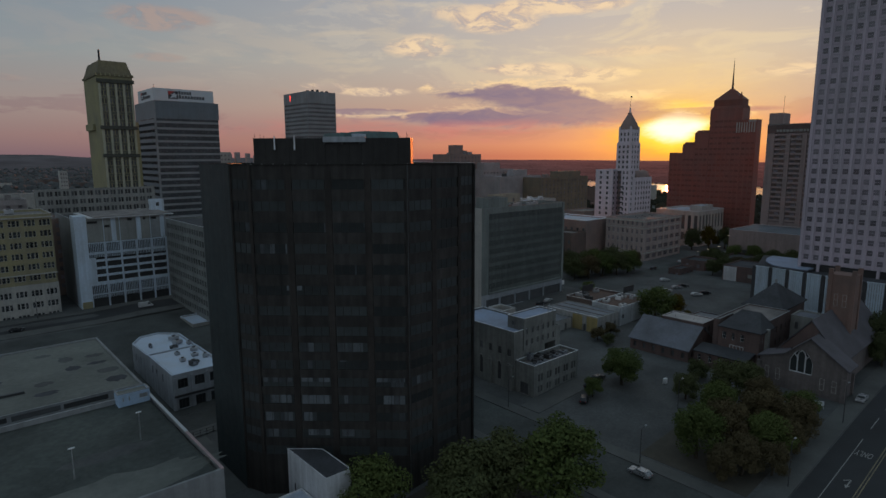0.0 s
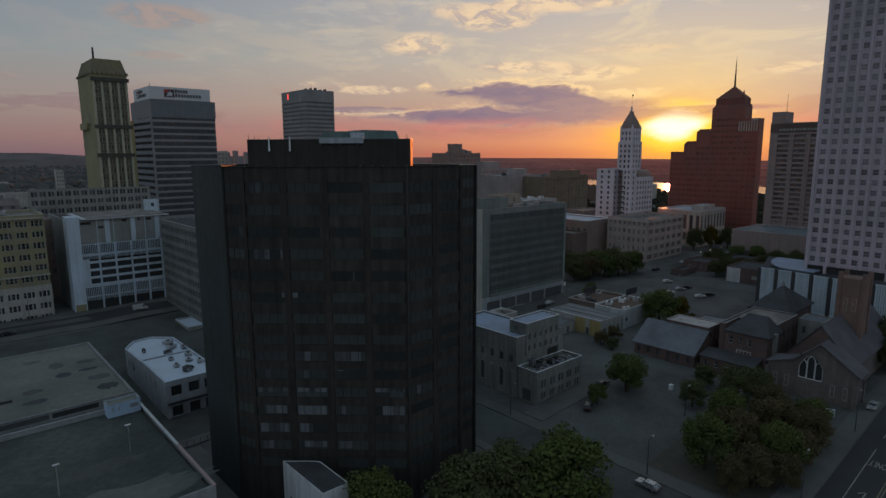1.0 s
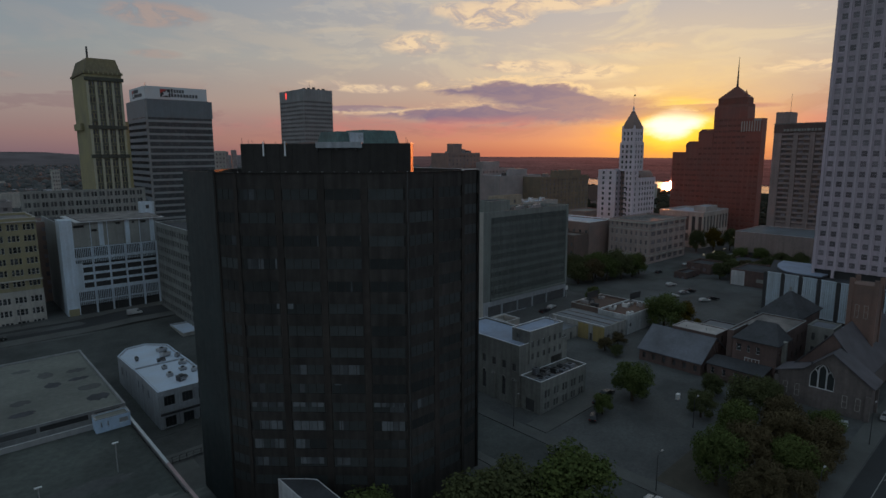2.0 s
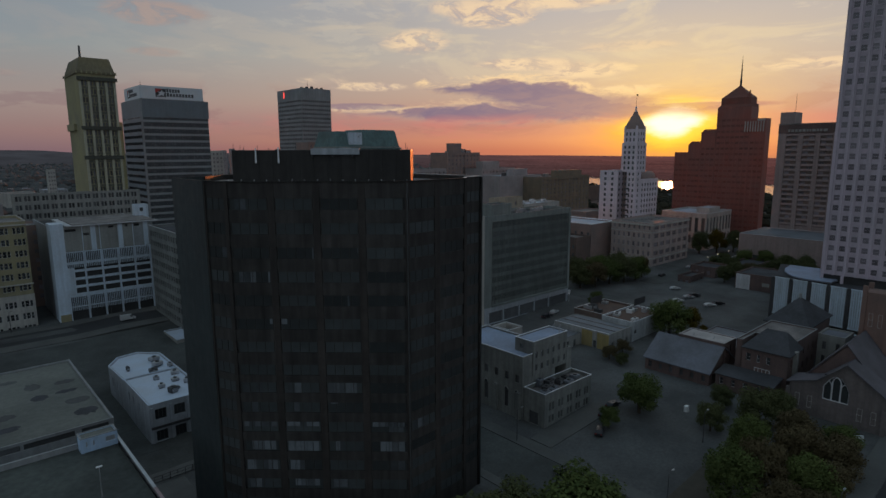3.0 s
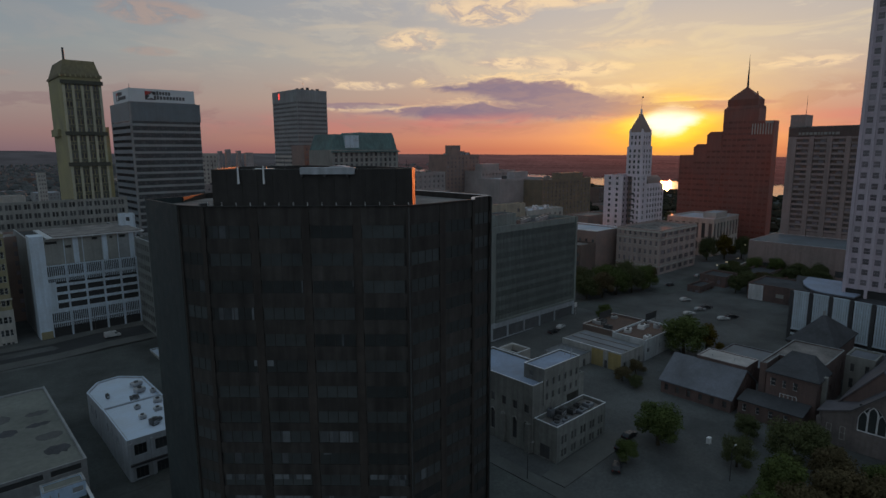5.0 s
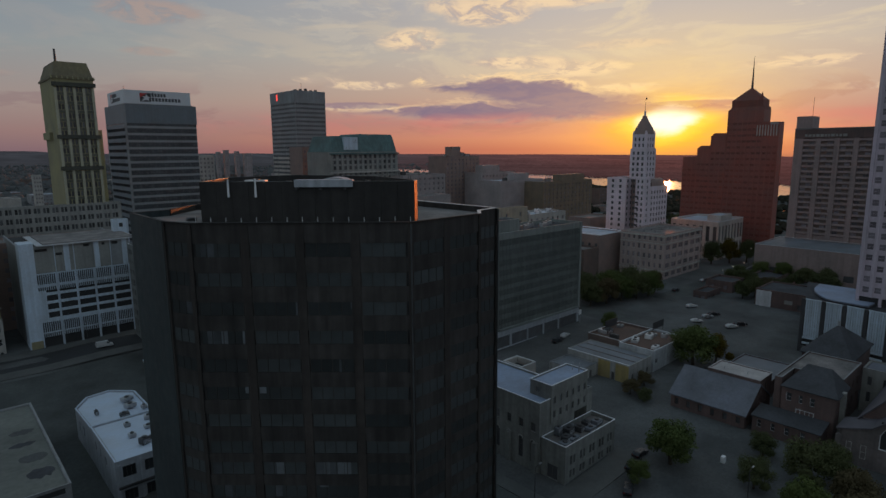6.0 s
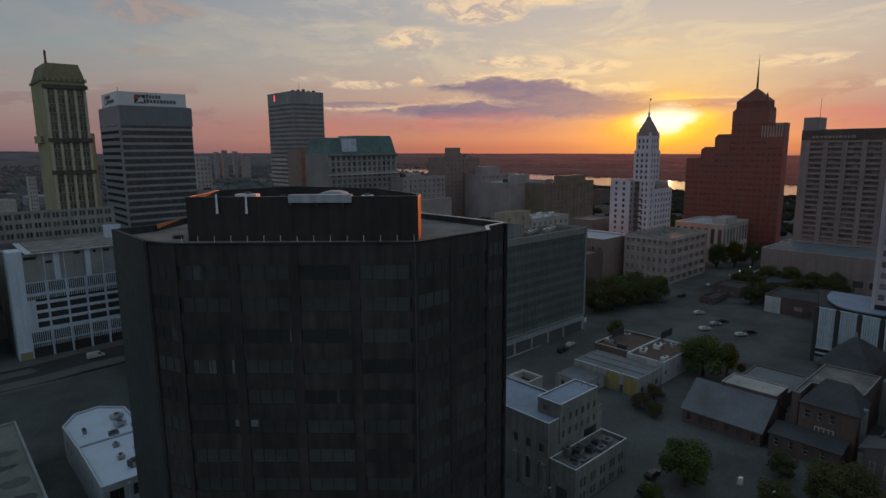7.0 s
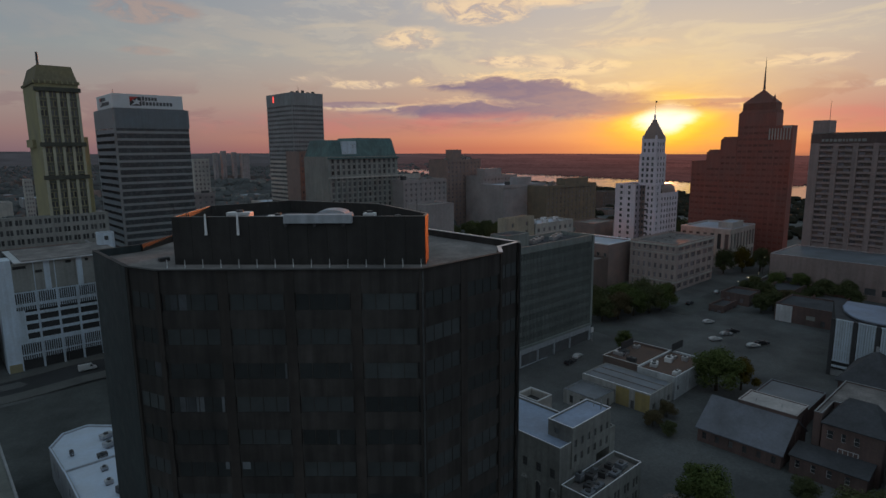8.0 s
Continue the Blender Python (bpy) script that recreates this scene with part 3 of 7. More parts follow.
def build_ground():
    """One sheet, finer along the river, with the far flats laid over its outer part as a backdrop."""
    xs = [-4700, -3000, -1800, -1000, -500, -200, 0, 45, 100, 160, 205, 250, 350, 450, 540, 620, 680, 740, 800, 860, 920, 980, 1030]
    xs += [1060 + 24 * i for i in range(42)] + [2150, 2300, 2500, 2700, 3000, 3300, 3700, 4100, 4500, 4800]
    ys = [-4700, -3000, -2000, -1200, -900, -600, -300, -100, 0, 100, 200, 213, 226, 239, 252, 300, 400, 500] + [560 + 60 * i for i in range(28)] + [2350, 2600, 2900, 3200, 3600, 4000, 4400, 4800]
    for far in (False, True):
        g = Geo()
        lift = 1.2 if far else 0.0
        for x in xs:
            for y in ys:
                g.v.append((x, y, height(x, y) + lift))
        n = len(ys)
        for i in range(len(xs) - 1):
            for j in range(n - 1):
                q = (i * n + j, (i + 1) * n + j, (i + 1) * n + j + 1, i * n + j + 1)
                mid = math.hypot(xs[i], ys[j])
                dry = min(g.v[k][2] for k in q) > -16
                if far and (mid < 1380 or not dry):
                    continue
                g.f.append(q)
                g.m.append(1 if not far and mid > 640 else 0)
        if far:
            lone("backdrop", g, haze_glow_mat, "far flats and low hills glowing with painted dusk haze", "distant land", kind="structure")
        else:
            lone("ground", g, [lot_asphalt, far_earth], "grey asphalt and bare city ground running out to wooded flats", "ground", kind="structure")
    g = Geo()
    g.box(900, 4700, -2600, 4700, -15.4, -15.0)
    lone("water", g, water_mat, "broad calm river mirroring the low sun", "river", kind="structure")


def slab(name, x0, x1, y0, y1, up, thick, mat, label, category, step=5.0):
    """A flat strip that follows the slope of the land, in one skin."""
    g = Geo()
    n = max(1, round((x1 - x0) / step))
    for i in range(n + 1):
        x = x0 + (x1 - x0) * i / n
        a, c = height(x, y0) + up, height(x, y1) + up
        g.v += [(x, y0, a), (x, y1, c), (x, y1, c - thick), (x, y0, a - thick)]
    for i in range(n):
        b = 4 * i
        for k in range(4):
            m = (k + 1) % 4
            g.f.append((b + k, b + 4 + k, b + 4 + m, b + m))
            g.m.append(0)
    g.f += [(0, 1, 2, 3), (4 * n + 3, 4 * n + 2, 4 * n + 1, 4 * n)]
    g.m += [0, 0]
    return lone(name, g, mat, label, category, kind="structure")


build_ground()
slab("road_1", -40, 480, 8, 31, .03, .2, asphalt, "wide dark asphalt avenue with worn lane paint", "road")
slab("road_2", 91, 103, 34, 200, .034, .2, street_asphalt, "dark asphalt cross street", "road")
slab("road_3", 35.2, 90, 139, 149, .03, .2, street_asphalt, "narrow asphalt street between low roofs", "road")
slab("road_4", -80, 420, 246, 258, .03, .2, asphalt, "asphalt street in front of the parking garage", "road")
slab("road_5", 214, 226, 138, 330, .03, .2, street_asphalt, "dark street beside the grey office block", "road")
slab("road_6", 258, 420, 140, 150, .032, .2, street_asphalt, "dim street with street lamps", "road")
slab("pavement_1", 104, 480, 31.2, 35.5, .17, .35, paving, "pale concrete pavement with a raised kerb", "pavement")
slab("pavement_2", 103.2, 106.5, 35.6, 128, .17, .35, paving, "pale concrete pavement along the cross street", "pavement")
slab("pavement_3", 88.5, 90.8, 35, 136, .17, .35, paving, "concrete pavement beside the dark tower", "pavement")
slab("pavement_4", -80, 90, 258.3, 263.5, .17, .35, paving, "concrete pavement in front of the garage", "pavement")
slab("pavement_5", -80, 90, 240.5, 245.8, .17, .35, paving, "worn concrete pavement beside an open lot", "pavement")
slab("pavement_6", 38, 90, 134.9, 138.7, .17, .35, paving, "concrete pavement behind the dark tower", "pavement")
slab("pavement_8", 36.5, 44.5, 106, 133.8, .05, .3, paving, "pale paved alley at the foot of the dark tower", "pavement")
slab("pavement_7", 107, 133, 84.5, 90.4, .16, .35, paving, "pale paved forecourt of the stone building", "pavement")
slab("car_park_surface", 182, 262, 72, 106, .04, .2, lot_asphalt, "grey asphalt car park with worn surface", "car park")
slab("side_yard", 31.5, 90, 149.2, 163.9, .03, .3, street_asphalt, "dark asphalt yard beside a white-roofed building", "yard")
slab("back_lot", -60, 90, 164, 238.5, .03, .3, street_asphalt, "dark worn asphalt yard behind low buildings", "yard")
slab("lawn_1", 107.5, 140, 36.5, 58, .05, .3, earth, "dark lawn under the churchyard trees", "lawn")
slab("lawn_2", 48, 87, 64, 81, .06, .3, earth, "planted strip at the foot of the dark tower", "lawn")


def paint(name, x0, x1, y0, y1, mat, label, group):
    g = Geo()
    n = max(1, round((x1 - x0) / 6))
    for i in range(n):
        a, c = x0 + (x1 - x0) * i / n, x0 + (x1 - x0) * (i + 1) / n
        za, zc = height(a, 0) + .038, height(c, 0) + .038
        g.face([(a, y0, za), (c, y0, zc), (c, y1, zc), (a, y1, za)])
    lone(name, g, mat, label, "road marking", group, "structure")


paint("lane_line", 104, 138, 27.35, 27.5, road_paint, "worn white lane line on asphalt", "lane lines")
for k in range(14):
    x = 60 + 13 * k
    if not 94 < x < 138:
        paint("lane_line", x, x + 7, 27.35, 27.5, road_paint, "worn white lane line on asphalt", "lane lines")
    paint("lane_line", x, x + 9, 18.9, 19.05, road_paint, "worn white lane line on asphalt", "lane lines")
paint("centre_line", 20, 300, 23.1, 23.3, yellow_paint, "faded double yellow centre line", "lane lines")
paint("centre_line", 20, 300, 22.6, 22.8, yellow_paint, "faded double yellow centre line", "lane lines")
paint("stop_line", 107, 107.6, 23.5, 30.5, road_paint, "worn white stop line", "lane lines")

word = bpy.data.curves.new("road_word", "FONT")
word.body, word.size, word.align_x = "ONLY", 2.0, "CENTER"
word_ob = new("road_word", word)
word_ob.data.materials.append(road_paint)
word_ob.matrix_world = Matrix.Translation((139.5, 25.6, height(139.5, 0) + .045)) @ Matrix.Rotation(radians(90), 4, "Z") @ Matrix.Diagonal((.55, 2.0, 1, 1))
tagged(word_ob, "white painted word ONLY on the lane", "road marking", kind="structure")
g = Geo()
for pts in ([(0, -.12), (2.6, -.12), (2.6, .12), (0, .12)], [(2.6, -.45), (3.9, 0), (2.6, .45)], [(.2, .12), (1.2, .9), (1.0, 1.1), (-.1, .2)]):
    g.face([(126.3 - a, 24.9 + c, height(126, 0) + .08) for a, c in pts])
lone("turn_arrow", g, road_paint, "white painted turn arrow on the lane", "road marking", kind="structure")


# ---- the dark tower in front ----
def dark_tower():
    bx, by, bz = 65.8, 83.0, height(65, 0) - 1
    t = thing("office_tower", bx, by, bz, "black-brown sixteen-storey office tower with smoked ribbon windows", "office building")
    W = lambda x, y: (x - bx, y - by)
    poly = [W(*p) for p in ((44.4, 101.6), (65.2, 82.0), (78.7, 82.6), (81.8, 85.8), (86.6, 86.6), (86.6, 108), (83, 122), (70, 128.5), (54.5, 128), (48.5, 122), (42.7, 121), (42.7, 106.2))]
    Z = lambda z: z - bz
    g = Geo()
    g.prism(inset(poly, .5), -2, Z(56.78))
    part("core", g, dark_void, t)
    bays = {0: 4, 1: 2, 2: 1, 3: 1, 4: 4, 11: 1}
    centres = [54.35 - 3.9 * k for k in range(8)] + [55.0 - 3.45 * k for k in range(9, 16)]
    rows = [(Z(c) - .98, Z(c) + .98) for c in reversed(centres)]
    for i in range(len(poly)):
        p, q = Vector(poly[i]), Vector(poly[(i + 1) % len(poly)])
        length = (q - p).length
        d = (q - p) / length
        g = Geo()
        nb = bays.get(i, 0)
        if not nb:
            g.obox(p, d, 0, length, -.5, 0, -2, Z(57.9))
            part("wall", g, dark_side if i in (9, 10) else dark_clad, t)
            continue
        step = length / nb
        z = -2
        for a, c in rows + [(Z(57.9), 0)]:
            g = Geo()
            g.obox(p, d, 0, length, -.5, -.255, z, a)
            part("spandrel", g, dark_spandrel, t)
            z = c
        for b in range(nb + 1):
            # corner and bay piers
            g = Geo()
            w = .55 if 0 < b < nb else .34
            u0, u1 = max(0.0, b * step - w), min(length, b * step + w)
            g.obox(p, d, u0, u1, -.48, -.20 if 0 < b < nb else -.06, -2, Z(57.75))
            part("pier", g, dark_pier, t)
        for r, (a, c) in enumerate(rows):
            for b in range(nb):
                w = step - 1.24 if nb > 1 else step - .7
                put(window_mesh(w, c - a, max(2, round(w / 1.5)), 1, dark_spandrel, dark_glass, .09), "window", t, p, d, (b + .5) * step, -.275, (a + c) / 2)
    # blinds drawn behind some panes: side, bay, storey counted from the top, from, to (share of the bay), drop
    drawn = [(0, 0, 8, .05, .25, 1), (0, 0, 8, .42, .62, 1), (0, 1, 8, .12, .5, 1), (0, 2, 8, .04, .84, 1), (0, 0, 9, .28, .45, 1), (0, 1, 9, .25, .42, .9),
             (0, 2, 9, .1, .3, .15), (0, 0, 10, .02, .95, .5), (0, 1, 10, .05, .95, .45), (0, 3, 10, .05, .95, .45), (0, 3, 10, .5, .92, 1), (0, 0, 11, .22, .9, .9),
             (0, 1, 11, .05, .92, 1), (0, 2, 11, .2, .45, .95), (0, 3, 11, .25, .95, 1), (0, 0, 12, .05, .3, 1), (0, 0, 12, .5, .92, 1), (0, 1, 12, .08, .5, 1),
             (0, 3, 12, .55, .95, .95), (0, 0, 0, .13, .43, 1), (11, 0, 2, .68, .98, .9), (0, 0, 3, .14, .6, 1), (0, 0, 3, .92, .98, 1), (0, 1, 3, .94, 1.0, 1),
             (0, 1, 2, .94, 1.0, 1), (0, 2, 2, .95, 1.0, .5), (0, 2, 3, .95, 1.0, 1), (0, 2, 4, .65, .71, 1), (0, 0, 5, .90, 1.0, .5), (0, 1, 5, .03, .19, .5),
             (1, 0, 10, .1, .6, .9), (0, 0, 13, .1, .6, .9), (0, 1, 13, .2, .9, .7), (0, 2, 13, .1, .5, .8)]
    for s, b, k, f0, f1, drop in drawn:
        p, q = Vector(poly[s]), Vector(poly[(s + 1) % len(poly)])
        length = (q - p).length
        d = (q - p) / length
        step = length / bays[s]
        zc = Z(centres[k])
        g = Geo()
        u0, u1 = step * (b + .08 + .84 * f0), step * (b + .08 + .84 * f1)
        n = max(1, round((u1 - u0) / 1.0))
        for j in range(n):
            a, c = u0 + (u1 - u0) * j / n, u0 + (u1 - u0) * (j + 1) / n - .06
            g = Geo()
            g.obox(p, d, a, c, -.328, -.318, zc + .9 - 1.8 * drop, zc + .9)
            part("blind", g, blind_cloth, t, "pale window blind")
    # thin metal strips down two corners
    for i, w in ((1, .07), (4, .06)):
        p = Vector(poly[i])
        g = Geo()
        g.prism([(p.x - w, p.y - .16), (p.x + w, p.y - .16), (p.x + w, p.y), (p.x - w, p.y)], -2, Z(57.7))
        part("corner_strip", g, corner_steel, t, "thin dull metal corner strip")
    # parapet coping and roof
    g = Geo()
    g.prism(inset(poly, .5), Z(56.8), Z(57.0))
    part("roof", g, roof_gravel, t, "grey gravel roof")
    for i in range(len(poly)):
        p, q = Vector(poly[i]), Vector(poly[(i + 1) % len(poly)])
        length = (q - p).length
        d = (q - p) / length
        g = Geo()
        g.obox(p, d, 0, length, -.5, .03, Z(57.903), Z(57.98))
        part("coping", g, coping_pale if i in (2, 3, 4) else dark_clad, t)
    # screened plant floor on the roof
    pent = [W(*p) for p in ((48.8, 108.5), (70.2, 87.2), (72.4, 89.2), (76, 104), (70, 119), (57.5, 119.5))]
    g = Geo()
    for i in range(len(pent)):
        p, q = Vector(pent[i]), Vector(pent[(i + 1) % len(pent)])
        length = (q - p).length
        d = (q - p) / length
        if i == 1:
            # the face towards the sun takes the orange-painted sunlight
            n = 2
            for j in range(n):
                gg = Geo()
                gg.obox(p, d, length * j / n + .03, length * (j + 1) / n - .03, -.3, 0, Z(57.0), Z(62.7))
                part("screen_panel", gg, sunlit_clad, t, "screen panel with sunset orange in its colour")
        else:
            n = max(1, round(length / 2.4))
            for j in range(n):
                g = Geo()
                g.obox(p, d, length * j / n, length * (j + 1) / n - .03, -.3, 0, Z(57.0), Z(62.7))
                part("screen_panel", g, dark_clad, t)
    g = Geo()
    g.prism(inset(pent, .31), Z(57.0), Z(60.9))
    part("plant_roof", g, roof_dark, t)
    g = Geo()
    for i in range(len(pent)):
        p, q = Vector(pent[i]), Vector(pent[(i + 1) % len(pent)])
        length = (q - p).length
        d = (q - p) / length
        g.obox(p, d, 0, length, -.34, .04, Z(62.703), Z(62.77))
    part("screen_cap", g, corner_steel, t)
    return t


dark_tower()


def roof_unit(x, y, z, w, d, h, turn, mat, label, dome=False):
    """A rooftop machine: a bevelled cabinet on skids with a louvred side and a fan cowl."""
    t = thing("rooftop_unit", x, y, z, label, "rooftop unit")
    t.rotation_euler = (0, 0, radians(turn))
    g = Geo()
    g.box(-w / 2, w / 2, -d / 2, d / 2, .15, h)
    bevelled("cabinet", g, mat, t, .06)
    for s in (-1, 1):
        g = Geo()
        g.box(-w / 2 + .1, w / 2 - .1, s * d * .35 - .08, s * d * .35 + .08, 0, .15)
        part("skid", g, metal_dark, t)
    g = Geo()
    for i in range(5):
        z0 = .3 + (h - .5) * i / 5
        g.box(-w * .4, w * .4, -d / 2 - .03, -d / 2, z0, z0 + (h - .5) / 10)
    part("louvre", g, metal_grey, t)
    g = Geo()
    if dome:
        prev = None
        for i in range(9):
            a = math.pi * i / 8
            cur = (math.cos(a) * w * .42, math.sin(a) * h * .35)
            if prev:
                g.face([(prev[0], -d * .45, h + prev[1]), (cur[0], -d * .45, h + cur[1]), (cur[0], d * .45, h + cur[1]), (prev[0], d * .45, h + prev[1])])
                g.face([(prev[0], -d * .45, h), (cur[0], -d * .45, h), (cur[0], -d * .45, h + cur[1]), (prev[0], -d * .45, h + prev[1])])
                g.face([(prev[0], d * .45, h), (prev[0], d * .45, h + prev[1]), (cur[0], d * .45, h + cur[1]), (cur[0], d * .45, h)])
            prev = cur
        part("curved_hood", g, mat, t)
    else:
        g.tube((0, 0, h), (0, 0, h + .25), min(w, d) * .3, min(w, d) * .3, 12)
        part("fan_cowl", g, metal_dark, t)
    return t


def pole(name, x, y, z, h, r, mat, label, head=None):
    t = thing(name, x, y, z, label, "mast")
    g = Geo()
    g.tube((0, 0, 0), (0, 0, h), r, r * .6, 8)
    part("pole", g, mat, t)
    if head:
        g = Geo()
        g.box(-head, head, -.12, .12, h * .45, h)
        bevelled("antenna_panel", g, metal_white, t, .04)
    return t


t = thing("duct_box", 61.0, 96.4, 62.0, "long grey metal duct box lying along the plant screen", "duct")
t.rotation_euler = (0, 0, radians(-45))
g = Geo()
g.box(-3.6, 4.5, -.55, .85, -.02, 1.0)
bevelled("casing", g, plaster_dim, t, .05)
for u in (-3.4, 0, 3.4):
    g = Geo()
    g.box(u - .15, u + .15, -.45, .55, -.4, .08)
    part("bracket", g, metal_dark, t)
roof_unit(65.4, 99.4, 60.9, 4.4, 3.4, 1.65, -45, plaster_dim, "pale curved-hood cooling unit on the plant floor", True)
roof_unit(72.3, 95.0, 60.9, 2.2, 1.4, 1.0, -45, metal_grey, "small metal fan unit on the plant floor")
roof_unit(71.0, 99.4, 60.9, 1.6, 1.4, 1.3, -45, metal_white, "small white vent box on the plant floor")
roof_unit(57.2, 108.5, 60.9, 3.0, 1.6, 1.8, -45, metal_white, "white condenser unit on the plant floor")
roof_unit(60.5, 104.6, 60.9, 2.6, 1.4, 1.4, -45, metal_white, "white air handler on the plant floor")
for x, y, h in ((51.6, 105.4, 2.5), (54.3, 102.6, 2.6)):
    pole("antenna_mast", x, y, 60.6, h, .18, metal_white, "white pole mast clamped to the plant screen")
for x, y, h in ((49.2, 108.7, 1.6), (50.4, 107.3, 1.1), (51.6, 111.5, 1.4), (53.4, 104.2, .9), (58.2, 119, 1.5), (73.5, 92.6, 1.8), (74.0, 95.4, 1.3), (66, 118.6, 1.6), (55.6, 101.9, .7), (70.2, 88.0, 1.2)):
    pole("whip_antenna", x, y, 62.2, h, .05, metal_dark, "thin dark antenna on the plant screen")
for k in range(15):
    a = k / 14
    pole("rail_post", 47.4 + 21.4 * a, 107.0 - 20.6 * a, 57.0, 1.0, .05, metal_white, "short white roof-edge post")
g = Geo()
g.box(-.6, .6, -.4, .4, 0, .4)
g.prism([(-.66, -.46), (.66, -.46), (.66, .46), (-.66, .46)], .4, .52, 0, [(-.5, -.3), (.5, -.3), (.5, .3), (-.5, .3)])
lone("roof_hatch", g, metal_dark, "small dark roof hatch on the gravel roof", "roof hatch").location = (48.6, 112.0, 57.0)


# ---- buildings in the middle distance ----
def base_z(x):
    return height(x, 0) - .3


def stone_building():
    z = base_z(112)
    t = thing("stone_building", 112.4, 97.6, z, "grey stone civic building with stepped flat roofs and pale edges", "building")
    H = lambda v: v - z
    b = block
    # main block: tall openings below, small ones above
    b(t, rect(0, 12.8, 0, 24), 0, H(13.6), stone_sooty, {3: (spread(24, 7, 1.3), [(2.2, 6.8), (9.4, 11.4)], 2, 3)}, .3, .4, roof_blue, edge_white, cw=.13)
    b(t, rect(3.6, 17.1, -.3, 5.6), H(8), H(16.6), stone_sooty, {0: (spread(13.5, 6, .9), [(H(9), H(10.6)), (H(12.2), H(13.8))], 1, 2), 3: ([(1.5, 2.6)], [(H(14.1), H(15.3))], 1, 1)}, .26, .25, roof_blue, edge_white, cw=.13)
    # low front wing
    b(t, rect(.4, 19.2, -6.6, -.31), 0, H(6.0), stone_sooty, {0: ([(u + e, u + e + .8) for u in (1.6, 5.2, 8.8, 12.4, 15.8) for e in (0, 1.15)], [(1.2, 3.0), (4.2, 6.2)], 1, 2), 3: ([(1.6, 4.4)], [(.4, 3.6)], 2, 1)}, .26, .9, roof_gravel, edge_white, cw=.13)
    b(t, rect(17.2, 19.2, -.3, 5.6), 0, H(12.0), stone_sooty, {}, .4, .3, roof_gravel)
    # round heads over the tall street-side openings
    for u0, u1 in spread(24, 7, 1.3):
        yc, r = 24 - (u0 + u1) / 2, .62
        arc = [(yc + r * math.cos(math.pi * k / 8), 6.82 + r * 1.1 * math.sin(math.pi * k / 8)) for k in range(9)]
        g = Geo()
        g.face([(-.03, y, v) for y, v in arc])
        head = part("arched_light", g, near_glass, t, "dark arched window head")
        g = Geo()
        for (y0, v0), (y1, v1) in zip(arc, arc[1:]):
            g.tube((-.06, y0, v0), (-.06, y1, v1), .13, .13, 6)
        part("arch_moulding", g, stone_grey, head)
    # stepped buttresses on the street side
    for y in (1.0, 8.5, 15.5):
        g = Geo()
        g.box(-.7, -.004, y - .6, y + .6, 0, 7.2)
        part("buttress", g, stone_sooty, t)
    return t


stone_building()
for x, y, w, h in ((116.5, 93.5, 2.2, 1.4), (119.5, 95, 2.6, 1.7), (122.5, 94.2, 2.0, 1.3), (126, 95, 1.6, 1.0)):
    roof_unit(x, y, 5.12, w, 1.6, h, 8, metal_dark, "dark air conditioning unit on the low wing")
for x, y, w, d, h in ((114.8, 92.6, 2.4, 2.0, .9), (118.2, 92.6, 3.0, 1.2, .8), (121.2, 96.0, 2.8, 1.2, 1.2), (124.6, 92.8, 2.6, 1.6, .9), (128.2, 93.6, 2.2, 1.8, 1.1), (117.6, 96.4, 1.6, 1.2, 1.9)):
    roof_unit(x, y, 5.12, w, d, h, 0, roof_steel, "dull grey duct box on the low wing")
for x, y in ((127.5, 98.4), (128.4, 98.8), (127.9, 100.4)):
    pole("vent_pipe", x, y, 16.35, 1.9, .12, metal_grey, "grey vent pipe on the pale roof")

t = thing("stair_shaft", 125.6, 113.6, base_z(125), "pale plastered shaft with an open dark top", "building")
block(t, rect(0, 5.4, 0, 6.2), 0, 15.9, stone_pale, {3: ([(2.2, 3.6)], [(11, 13)], 1, 1)}, .5, 1.6, dark_void, coping_pale)

# flat-roofed shop buildings beside the car park
t = thing("shop_building", 155.4, 117.3, base_z(156), "single-storey grey shop with a flat sheet roof", "shop")
block(t, rect(0, 9.3, 0, 10.4), 0, 4.3, shop_plaster, {0: ([(2.0, 3.2), (5.6, 6.8)], [(.4, 2.8)], 2, 1), 3: ([(2, 3.2), (5.4, 8.0)], [(.8, 3.0)], 2, 1)}, .35, .25, roof_steel, roof_steel)
t = thing("shop_building", 164.9, 106.7, base_z(168), "low ochre-walled shop with a pale-edged blue-grey roof", "shop")
block(t, rect(0, 12.4, 0, 21.3), 0, 5.8, shop_plaster, {0: (spread(12.4, 3, 1.4), [(1, 2.8)], 2, 1), 3: ([(15.5, 16.6)], [(.2, 2.6)], 1, 1)}, .35, .2, roof_steel, None)
for y0, y1 in ((.2, 4.4), (6.2, 10.2)):
    g = Geo()
    g.box(-.06, -.004, y0, y1, 0, 5.4)
    part("painted_wall", g, plaster_yellow, t, "ochre-painted wall patch")
g = Geo()
g.box(-.03, .2, .1, 21.2, 5.803, 5.9)
part("roof_edge", g, edge_white, t, "white metal roof edge")
for x in (4.2, 8.4):
    g = Geo()
    g.box(x, x + .18, .6, 20.6, 5.6, 5.82)
    part("roof_rib", g, roof_gravel, t)
t = thing("shop_building", 178.0, 106.4, base_z(182), "low white-walled shop with a brown felt roof and roof machines", "shop")
block(t, rect(0, 20.4, 0, 11.6), 0, 6.9, shop_white, {0: ([(1.4, 2.6), (9, 9.4), (15, 16.4)], [(2.6, 4.0)], 1, 1)}, .35, .5, roof_brown, edge_white, cw=.14)
t = thing("shop_building", 180.0, 118.3, base_z(182), "low brick shop with a brown felt roof behind parapets", "shop")
